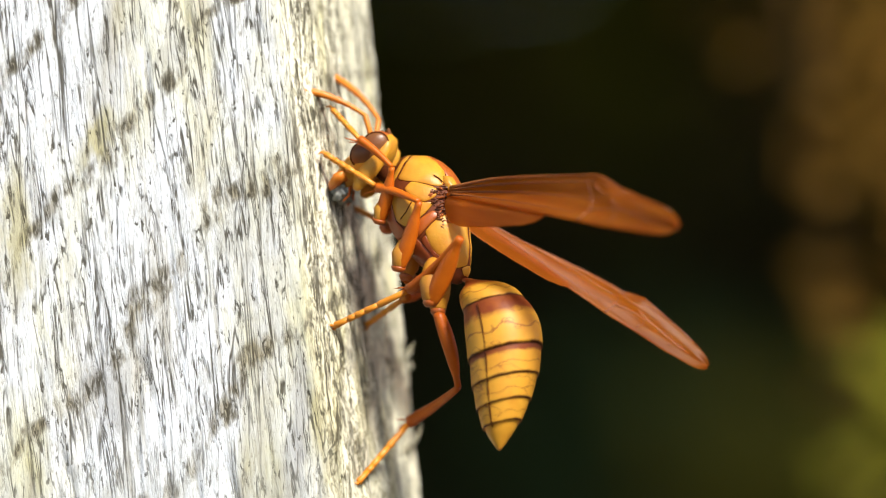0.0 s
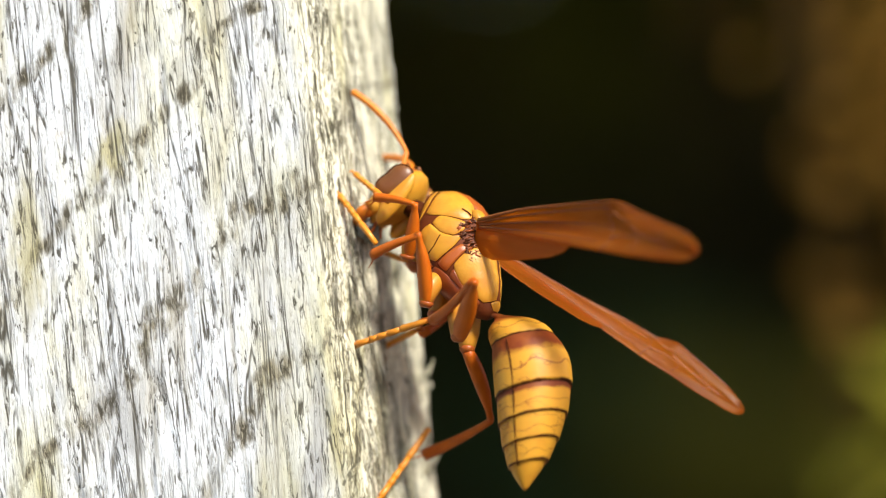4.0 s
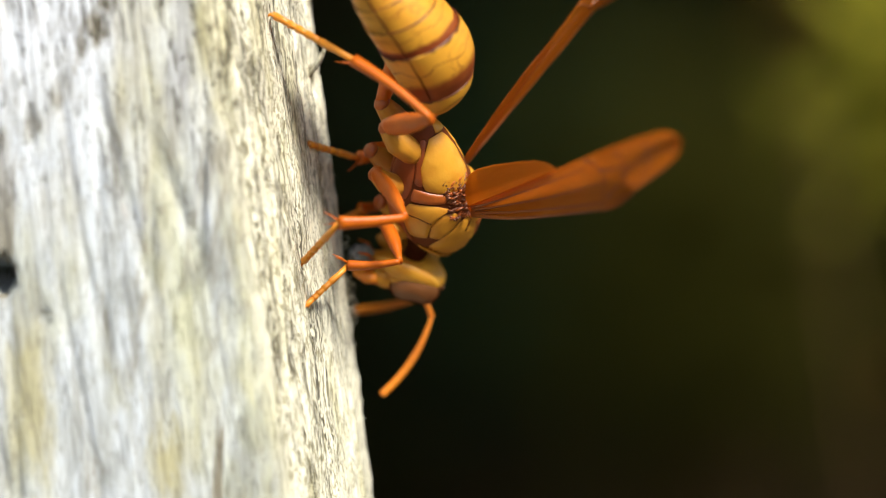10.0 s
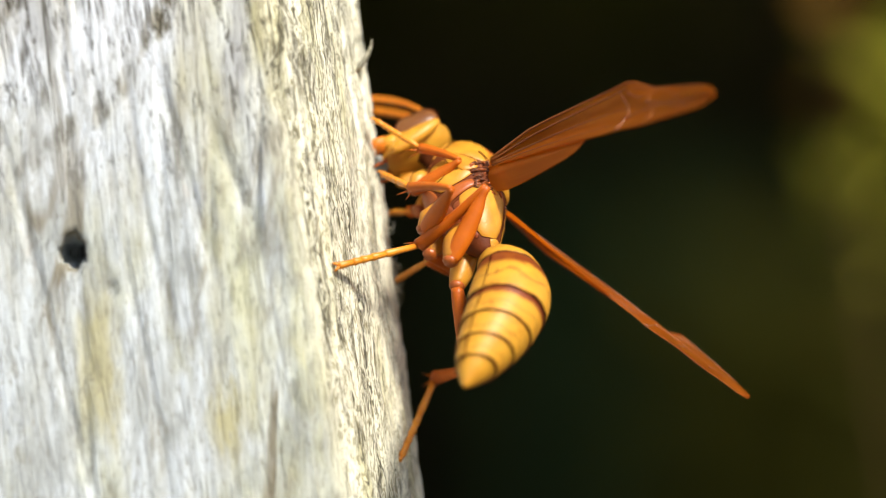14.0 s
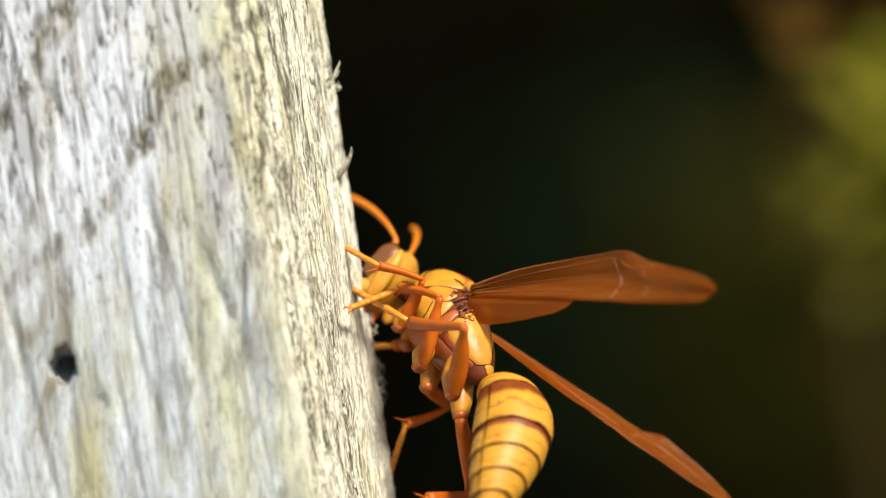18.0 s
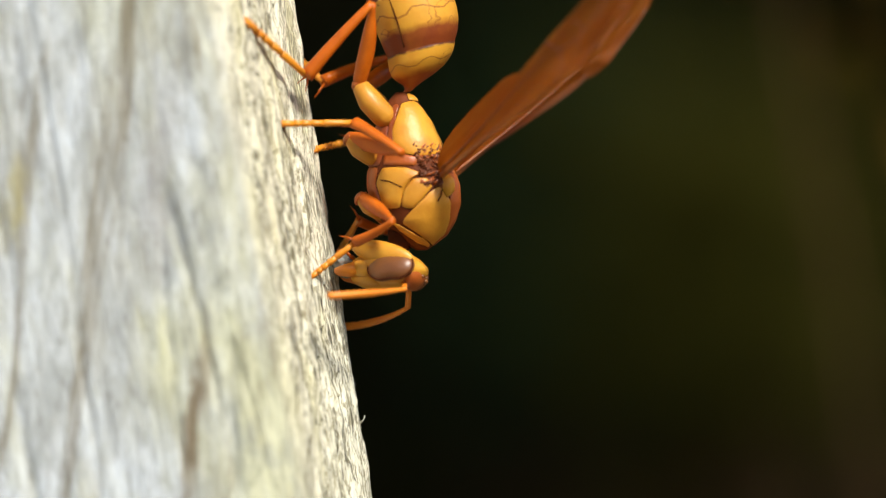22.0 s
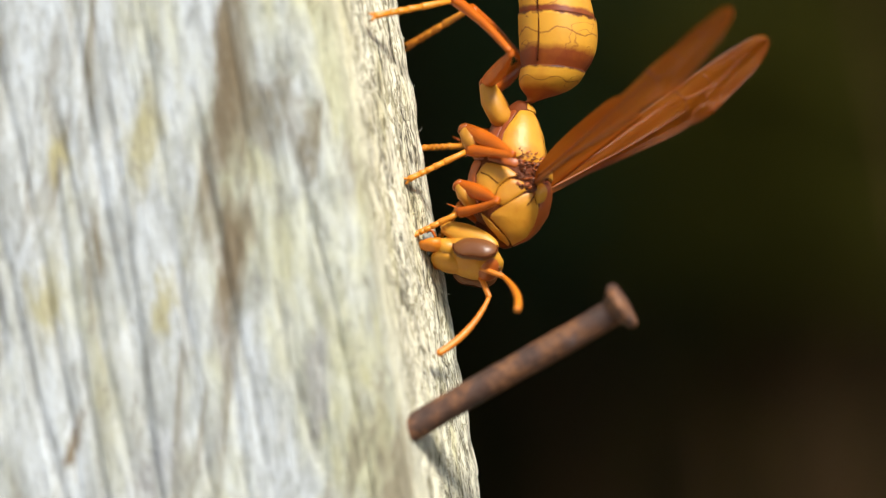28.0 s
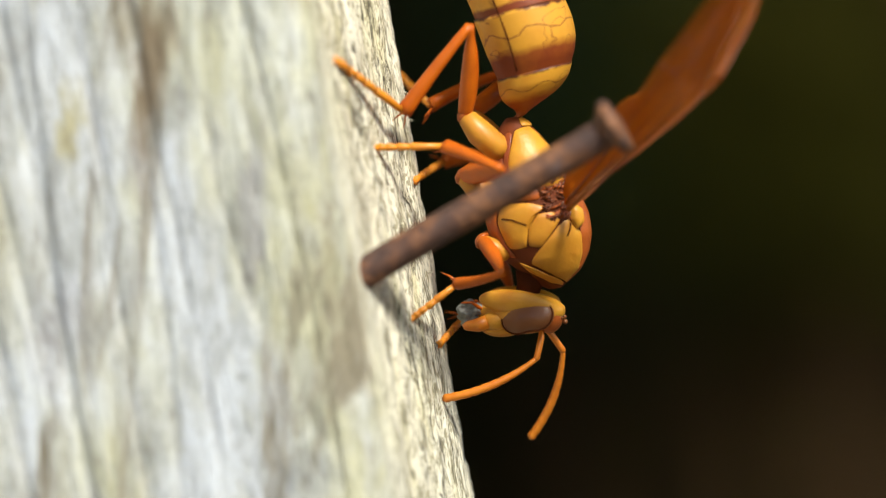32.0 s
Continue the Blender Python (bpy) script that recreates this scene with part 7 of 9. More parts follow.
    walk(legs["mid", 1][0], [
        (0.0, thigh("mid", 1, 0.59, 3.85, 0.16)),
        (0.5, thigh("mid", 1, 0.67, 3.98, 0.03)),
        (1.0, thigh("mid", 1, 0.63, 3.95, 0.07)),
        (1.5, thigh("mid", 1, 0.57, 4.05, 0.05)),
        (2.0, thigh("mid", 1, 0.41, 3.86, 0.27)),
        (2.5, thigh("mid", 1, 0.89, 4.32, -0.39)),
        (3.0, thigh("mid", 1, 0.61, 3.97, 0.07)),
        (3.5, thigh("mid", 1, 1.43, 4.21, -0.84)),
        (5.5, thigh("mid", 1, 1.23, 5.60, -2.54)),
        (6.0, thigh("mid", 1, 1.29, 5.64, -2.83)),
        (6.5, thigh("mid", 1, 1.02, 5.76, -2.55)),
        (7.0, thigh("mid", 1, 0.64, 5.86, -2.11)),
        (7.5, thigh("mid", 1, 0.60, 6.04, -2.51)),
        (8.0, thigh("mid", 1, -0.18, 6.20, -1.88)),
        (8.5, thigh("mid", 1, -0.50, 5.54, -0.62)),
        (9.0, thigh("mid", 1, -0.13, 6.10, -1.71)),
        (9.5, thigh("mid", 1, 0.22, 5.40, -0.92)),
        (10.0, thigh("mid", 1, 0.18, 4.60, -0.09)),
        (10.5, thigh("mid", 1, -0.46, 5.37, -0.44)),
        (11.0, thigh("mid", 1, -1.13, 6.12, -1.12)),
        (11.5, thigh("mid", 1, -1.91, 6.73, -2.13)),
        (12.0, thigh("mid", 1, -2.32, 7.07, -3.51)),
        (12.5, thigh("mid", 1, -1.02, 6.53, -1.96)),
        (13.0, thigh("mid", 1, 0.08, 6.29, -2.38)),
        (13.5, thigh("mid", 1, -1.98, 6.54, -1.66)),
        (14.0, thigh("mid", 1, -3.84, 6.29, -1.61)),
        (14.5, thigh("mid", 1, -3.39, 6.26, -1.32)),
        (16.5, thigh("mid", 1, -0.12, 6.66, -3.94)),
        (17.0, thigh("mid", 1, -0.50, 5.38, -0.43)),
        (17.5, thigh("mid", 1, -0.22, 5.11, -0.30)),
        (18.0, thigh("mid", 1, -0.17, 4.86, -0.10)),
        (18.5, thigh("mid", 1, -1.66, 6.91, -2.77)),
        (19.0, thigh("mid", 1, -3.71, 6.63, -5.86)),
        (19.5, thigh("mid", 1, -3.29, 6.49, -6.47)),
        (20.0, thigh("mid", 1, -4.38, 5.74, -7.16)),
        (20.5, thigh("mid", 1, -3.94, 5.37, -7.85)),
        (21.0, thigh("mid", 1, -3.59, 5.07, -8.27)),
        (21.5, thigh("mid", 1, -4.60, 6.60, -3.73)),
        (22.0, thigh("mid", 1, -2.37, 5.48, -0.12)),
        (22.5, thigh("mid", 1, -3.71, 5.74, -0.69)),
        (23.0, thigh("mid", 1, -4.99, 5.62, -1.38)),
        (23.5, thigh("mid", 1, -4.70, 5.29, -0.70)),
        (24.0, thigh("mid", 1, -5.51, 4.22, -0.32)),
        (24.5, thigh("mid", 1, -5.50, 4.38, -0.45)),
        (25.0, thigh("mid", 1, -5.14, 5.08, -0.80)),
        (25.5, thigh("mid", 1, -4.89, 5.20, -0.73)),
        (27.5, thigh("mid", 1, -0.05, 6.63, -4.34)),
        (28.0, thigh("mid", 1, -3.55, 5.65, -0.51)),
        (28.5, thigh("mid", 1, -4.58, 6.05, -1.72)),
        (29.0, thigh("mid", 1, -5.21, 6.24, -3.32)),
        (29.5, thigh("mid", 1, -5.29, 6.21, -3.45)),
        (30.0, thigh("mid", 1, -5.37, 6.17, -3.59)),
        (30.5, thigh("mid", 1, -3.65, 6.26, -6.76)),
        (31.0, thigh("mid", 1, -2.51, 4.40, -8.94)),
        (31.5, thigh("mid", 1, -4.24, 6.64, -5.24)),
        (32.0, thigh("mid", 1, -3.52, 6.22, -1.30)),
    ])
    walk(legs["mid", 1][1], [
        (0.0, bone("mid", 1, 0.59, 3.85, 0.16, 4.14, 1.97, -2.07)),
        (0.5, bone("mid", 1, 0.67, 3.98, 0.03, 4.11, 2.04, -2.33)),
        (1.0, bone("mid", 1, 0.63, 3.95, 0.07, 4.23, 2.23, -2.20)),
        (1.5, bone("mid", 1, 0.57, 4.05, 0.05, 4.07, 2.21, -2.31)),
        (2.0, bone("mid", 1, 0.41, 3.86, 0.27, 4.18, 2.28, -1.85)),
        (2.5, bone("mid", 1, 0.89, 4.32, -0.39, 4.23, 2.24, -2.78)),
        (3.0, bone("mid", 1, 0.61, 3.97, 0.07, 4.19, 2.24, -2.24)),
        (3.5, bone("mid", 1, 1.43, 4.21, -0.84, 4.39, 2.50, -3.92)),
        (5.5, bone("mid", 1, 1.23, 5.60, -2.54, 0.29, 2.25, -5.56)),
        (6.0, bone("mid", 1, 1.29, 5.64, -2.83, 5.00, 7.16, -5.10)),
        (6.5, bone("mid", 1, 1.02, 5.76, -2.55, 4.17, 7.69, -5.30)),
        (7.0, bone("mid", 1, 0.64, 5.86, -2.11, 3.45, 7.90, -5.13)),
        (7.5, bone("mid", 1, 0.60, 6.04, -2.51, 3.98, 7.91, -4.99)),
        (8.0, bone("mid", 1, -0.18, 6.20, -1.88, 2.09, 9.23, -4.49)),
        (8.5, bone("mid", 1, -0.50, 5.54, -0.62, 1.71, 7.26, -4.28)),
        (9.0, bone("mid", 1, -0.13, 6.10, -1.71, -1.39, 7.91, -5.75)),
        (9.5, bone("mid", 1, 0.22, 5.40, -0.92, -0.73, 5.02, -5.40)),
        (10.0, bone("mid", 1, 0.18, 4.60, -0.09, 0.30, 4.18, -4.67)),
        (10.5, bone("mid", 1, -0.46, 5.37, -0.44, 1.04, 6.14, -4.72)),
        (11.0, bone("mid", 1, -1.13, 6.12, -1.12, 0.59, 7.84, -5.02)),
        (11.5, bone("mid", 1, -1.91, 6.73, -2.13, 0.53, 8.93, -5.35)),
        (12.0, bone("mid", 1, -2.32, 7.07, -3.51, 0.16, 9.94, -6.11)),
        (12.5, bone("mid", 1, -1.02, 6.53, -1.96, -1.44, 7.38, -6.46)),
        (13.0, bone("mid", 1, 0.08, 6.29, -2.38, -1.82, 6.36, -6.57)),
        (13.5, bone("mid", 1, -1.98, 6.54, -1.66, -0.48, 4.82, -5.66)),
        (14.0, bone("mid", 1, -3.84, 6.29, -1.61, -0.44, 4.23, -3.92)),
        (14.5, bone("mid", 1, -3.39, 6.26, -1.32, 0.07, 4.22, -3.56)),
        (16.5, bone("mid", 1, -0.12, 6.66, -3.94, -0.23, 3.01, -6.73)),
        (17.0, bone("mid", 1, -0.50, 5.38, -0.43, 3.28, 3.64, -2.40)),
        (17.5, bone("mid", 1, -0.22, 5.11, -0.30, 3.37, 3.76, -2.84)),
        (18.0, bone("mid", 1, -0.17, 4.86, -0.10, 3.76, 3.08, -1.70)),
        (18.5, bone("mid", 1, -1.66, 6.91, -2.77, 2.16, 5.64, -4.99)),
        (19.0, bone("mid", 1, -3.71, 6.63, -5.86, 0.16, 8.04, -7.93)),
        (19.5, bone("mid", 1, -3.29, 6.49, -6.47, 1.09, 7.76, -5.96)),
        (20.0, bone("mid", 1, -4.38, 5.74, -7.16, 0.12, 6.54, -6.65)),
        (20.5, bone("mid", 1, -3.94, 5.37, -7.85, -0.06, 6.46, -5.64)),
        (21.0, bone("mid", 1, -3.59, 5.07, -8.27, -0.56, 6.11, -4.97)),
        (21.5, bone("mid", 1, -4.60, 6.60, -3.73, -0.35, 5.57, -5.17)),
        (22.0, bone("mid", 1, -2.37, 5.48, -0.12, -2.55, 5.32, -4.71)),
        (22.5, bone("mid", 1, -3.71, 5.74, -0.69, -2.15, 4.74, -4.89)),
        (23.0, bone("mid", 1, -4.99, 5.62, -1.38, -1.89, 4.99, -4.71)),
        (23.5, bone("mid", 1, -4.70, 5.29, -0.70, -4.70, 1.59, -3.43)),
        (24.0, bone("mid", 1, -5.51, 4.22, -0.32, -5.34, 0.70, -3.28)),
        (24.5, bone("mid", 1, -5.50, 4.38, -0.45, -2.31, 3.47, -3.63)),
        (25.0, bone("mid", 1, -5.14, 5.08, -0.80, -1.99, 6.11, -4.00)),
        (25.5, bone("mid", 1, -4.89, 5.20, -0.73, -1.95, 5.88, -4.21)),
        (27.5, bone("mid", 1, -0.05, 6.63, -4.34, -1.13, 2.36, -5.65)),
        (28.0, bone("mid", 1, -3.55, 5.65, -0.51, -2.02, 5.45, -4.85)),
        (28.5, bone("mid", 1, -4.58, 6.05, -1.72, -1.33, 5.68, -4.95)),
        (29.0, bone("mid", 1, -5.21, 6.24, -3.32, -0.89, 5.79, -4.83)),
        (29.5, bone("mid", 1, -5.29, 6.21, -3.45, -0.86, 5.81, -4.60)),
        (30.0, bone("mid", 1, -5.37, 6.17, -3.59, -0.84, 5.89, -4.35)),
        (30.5, bone("mid", 1, -3.65, 6.26, -6.76, 0.23, 4.19, -5.40)),
        (31.0, bone("mid", 1, -2.51, 4.40, -8.94, 0.19, 3.01, -5.48)),
        (31.5, bone("mid", 1, -4.24, 6.64, -5.24, -0.40, 4.10, -5.36)),
        (32.0, bone("mid", 1, -3.52, 6.22, -1.30, -3.29, 5.29, -5.81)),
    ])
    walk(legs["mid", 1][2], [
        (0.0, bone("mid", 1, 4.14, 1.97, -2.07, 9.05, 2.14, -4.32)),
        (0.5, bone("mid", 1, 4.11, 2.04, -2.33, 9.02, 2.27, -4.58)),
        (1.0, bone("mid", 1, 4.23, 2.23, -2.20, 9.32, 2.19, -4.02)),
        (1.5, bone("mid", 1, 4.07, 2.21, -2.31, 9.01, 2.55, -4.45)),
        (2.0, bone("mid", 1, 4.18, 2.28, -1.85, 9.13, 2.52, -4.00)),
        (2.5, bone("mid", 1, 4.23, 2.24, -2.78, 9.41, 2.27, -4.27)),
        (3.0, bone("mid", 1, 4.19, 2.24, -2.24, 9.43, 1.99, -3.52)),
        (3.5, bone("mid", 1, 4.39, 2.50, -3.92, 9.79, 2.44, -3.88)),
        (5.5, bone("mid", 1, 0.29, 2.25, -5.56, 4.95, 1.82, -8.26)),
        (6.0, bone("mid", 1, 5.00, 7.16, -5.10, 8.88, 10.60, -6.58)),
        (6.5, bone("mid", 1, 4.17, 7.69, -5.30, 4.43, 11.05, -9.52)),
        (7.0, bone("mid", 1, 3.45, 7.90, -5.13, 6.81, 11.02, -7.98)),
        (7.5, bone("mid", 1, 3.98, 7.91, -4.99, 9.02, 6.93, -6.67)),
        (8.0, bone("mid", 1, 2.09, 9.23, -4.49, 5.50, 12.52, -7.10)),
        (8.5, bone("mid", 1, 1.71, 7.26, -4.28, 3.08, 11.06, -7.86)),
        (9.0, bone("mid", 1, -1.39, 7.91, -5.75, -5.33, 10.19, -8.65)),
        (9.5, bone("mid", 1, -0.73, 5.02, -5.40, -4.60, 3.87, -9.00)),
        (10.0, bone("mid", 1, 0.30, 4.18, -4.67, -2.76, 1.87, -8.47)),
        (10.5, bone("mid", 1, 1.04, 6.14, -4.72, -2.48, 3.67, -7.99)),
        (11.0, bone("mid", 1, 0.59, 7.84, -5.02, -0.44, 4.53, -9.16)),
        (11.5, bone("mid", 1, 0.53, 8.93, -5.35, -0.04, 7.47, -10.51)),
        (12.0, bone("mid", 1, 0.16, 9.94, -6.11, 1.25, 14.33, -9.06)),
        (12.5, bone("mid", 1, -1.44, 7.38, -6.46, 0.59, 11.10, -9.80)),
        (13.0, bone("mid", 1, -1.82, 6.36, -6.57, 3.08, 4.26, -7.45)),
        (13.5, bone("mid", 1, -0.48, 4.82, -5.66, 3.91, 1.89, -6.79)),
        (14.0, bone("mid", 1, -0.44, 4.23, -3.92, 4.24, 1.76, -5.02)),
        (14.5, bone("mid", 1, 0.07, 4.22, -3.56, 3.76, 1.63, -6.54)),
        (16.5, bone("mid", 1, -0.23, 3.01, -6.73, 2.51, 6.93, -9.23)),
        (17.0, bone("mid", 1, 3.28, 3.64, -2.40, 2.85, 5.98, -7.25)),
        (17.5, bone("mid", 1, 3.37, 3.76, -2.84, 3.10, 5.87, -7.80)),
        (18.0, bone("mid", 1, 3.76, 3.08, -1.70, 2.82, 5.67, -6.35)),
        (18.5, bone("mid", 1, 2.16, 5.64, -4.99, 6.46, 6.09, -8.24)),
        (19.0, bone("mid", 1, 0.16, 8.04, -7.93, 3.10, 11.60, -10.73)),
        (19.5, bone("mid", 1, 1.09, 7.76, -5.96, -2.99, 6.90, -9.38)),
        (20.0, bone("mid", 1, 0.12, 6.54, -6.65, -2.51, 2.20, -8.47)),
        (20.5, bone("mid", 1, -0.06, 6.46, -5.64, 0.09, 1.64, -8.06)),
        (21.0, bone("mid", 1, -0.56, 6.11, -4.97, 2.18, 2.50, -7.90)),
        (21.5, bone("mid", 1, -0.35, 5.57, -5.17, -1.98, 0.94, -7.44)),
        (22.0, bone("mid", 1, -2.55, 5.32, -4.71, -1.70, 0.45, -6.89)),
        (22.5, bone("mid", 1, -2.15, 4.74, -4.89, -1.05, 0.28, -7.74)),
        (23.0, bone("mid", 1, -1.89, 4.99, -4.71, -0.29, 0.63, -7.46)),
        (23.5, bone("mid", 1, -4.70, 1.59, -3.43, -1.76, 1.82, -7.96)),
        (24.0, bone("mid", 1, -5.34, 0.70, -3.28, -7.70, 3.16, -7.47)),
        (24.5, bone("mid", 1, -2.31, 3.47, -3.63, -6.00, 2.09, -7.33)),
        (25.0, bone("mid", 1, -1.99, 6.11, -4.00, -0.33, 1.52, -6.28)),
        (25.5, bone("mid", 1, -1.95, 5.88, -4.21, -0.39, 1.45, -6.88)),
        (27.5, bone("mid", 1, -1.13, 2.36, -5.65, 1.90, 6.29, -7.78)),
        (28.0, bone("mid", 1, -2.02, 5.45, -4.85, -0.44, 0.92, -7.32)),
        (28.5, bone("mid", 1, -1.33, 5.68, -4.95, 0.24, 1.05, -7.25)),
        (29.0, bone("mid", 1, -0.89, 5.79, -4.83, 0.62, 1.16, -7.15)),
        (29.5, bone("mid", 1, -0.86, 5.81, -4.60, 0.84, 1.25, -6.94)),
        (30.0, bone("mid", 1, -0.84, 5.89, -4.35, 0.98, 1.37, -6.67)),
        (30.5, bone("mid", 1, 0.23, 4.19, -5.40, 4.96, 1.79, -6.39)),
        (31.0, bone("mid", 1, 0.19, 3.01, -5.48, 2.36, -1.10, -8.23)),
        (31.5, bone("mid", 1, -0.40, 4.10, -5.36, -1.78, -0.51, -7.82)),
        (32.0, bone("mid", 1, -3.29, 5.29, -5.81, -2.38, 0.22, -7.42)),
    ])
    walk(legs["mid", -1][0], [
        (0.0, thigh("mid", -1, -2.17, -7.10, -3.95)),
        (0.5, thigh("mid", -1, -1.92, -7.07, -3.67)),
        (1.0, thigh("mid", -1, -1.69, -7.03, -3.42)),
        (1.5, thigh("mid", -1, -1.64, -6.96, -3.03)),
        (2.0, thigh("mid", -1, -1.60, -6.88, -2.68)),
        (2.5, thigh("mid", -1, -1.29, -6.75, -2.41)),
        (3.0, thigh("mid", -1, -1.00, -6.60, -2.16)),
        (3.5, thigh("mid", -1, -0.68, -6.58, -2.36)),
        (5.5, thigh("mid", -1, 0.20, -6.40, -5.23)),
        (6.0, thigh("mid", -1, 0.79, -6.16, -3.56)),
        (6.5, thigh("mid", -1, -0.87, -6.77, -2.82)),
        (7.0, thigh("mid", -1, -2.52, -6.92, -2.70)),
        (7.5, thigh("mid", -1, -1.93, -6.86, -2.50)),
        (8.0, thigh("mid", -1, -0.76, -6.06, -1.20)),
        (8.5, thigh("mid", -1, 0.07, -4.74, -0.14)),
        (9.0, thigh("mid", -1, 0.12, -2.85, 0.85)),
        (9.5, thigh("mid", -1, -0.80, -5.71, -0.68)),
        (10.0, thigh("mid", -1, -2.35, -6.90, -2.60)),
        (10.5, thigh("mid", -1, -3.50, -6.05, -1.03)),
        (11.0, thigh("mid", -1, -4.75, -5.06, -0.49)),
        (11.5, thigh("mid", -1, -2.75, -6.53, -1.65)),
        (12.0, thigh("mid", -1, -0.67, -6.77, -3.12)),
        (12.5, thigh("mid", -1, -0.71, -6.75, -2.94)),
        (13.0, thigh("mid", -1, -0.87, -6.81, -3.00)),
        (13.5, thigh("mid", -1, -0.58, -6.79, -3.38)),
        (14.0, thigh("mid", -1, -1.38, -6.45, -1.63)),
        (14.5, thigh("mid", -1, -1.89, -6.06, -0.85)),
        (16.5, thigh("mid", -1, -0.27, -6.69, -3.48)),
        (17.0, thigh("mid", -1, -1.71, -6.99, -3.17)),
        (17.5, thigh("mid", -1, -1.42, -6.92, -2.97)),
        (18.0, thigh("mid", -1, -1.13, -6.82, -2.77)),
        (18.5, thigh("mid", -1, -1.37, -6.80, -5.69)),
        (19.0, thigh("mid", -1, -1.85, -5.46, -8.07)),
        (19.5, thigh("mid", -1, -1.54, -7.01, -4.74)),
        (20.0, thigh("mid", -1, -1.55, -6.21, -1.13)),
        (20.5, thigh("mid", -1, -2.49, -6.08, -0.85)),
        (21.0, thigh("mid", -1, -3.44, -5.87, -0.75)),
        (21.5, thigh("mid", -1, -2.44, -5.73, -0.39)),
        (22.0, thigh("mid", -1, -0.93, -5.07, 0.04)),
        (22.5, thigh("mid", -1, -1.20, -4.94, 0.23)),
        (23.0, thigh("mid", -1, -1.56, -4.83, 0.39)),
        (23.5, thigh("mid", -1, -1.48, -4.93, 0.30)),
        (24.0, thigh("mid", -1, -1.45, -5.12, 0.14)),
        (24.5, thigh("mid", -1, -1.09, -4.59, 0.46)),
        (25.0, thigh("mid", -1, -0.75, -4.35, 0.52)),
        (25.5, thigh("mid", -1, -0.81, -4.57, 0.40)),
        (27.5, thigh("mid", -1, -0.68, -6.75, -2.97)),
        (28.0, thigh("mid", -1, -0.82, -4.29, 0.58)),
        (28.5, thigh("mid", -1, -1.04, -4.60, 0.44)),
        (29.0, thigh("mid", -1, -1.23, -4.58, 0.51)),
        (29.5, thigh("mid", -1, -1.26, -4.64, 0.47)),
        (30.0, thigh("mid", -1, -1.24, -4.51, 0.55)),
        (30.5, thigh("mid", -1, -0.48, -6.23, -1.67)),
        (31.0, thigh("mid", -1, -1.60, -7.02, -3.42)),
        (31.5, thigh("mid", -1, -2.06, -6.73, -2.09)),
        (32.0, thigh("mid", -1, -2.50, -6.23, -1.08)),
    ])
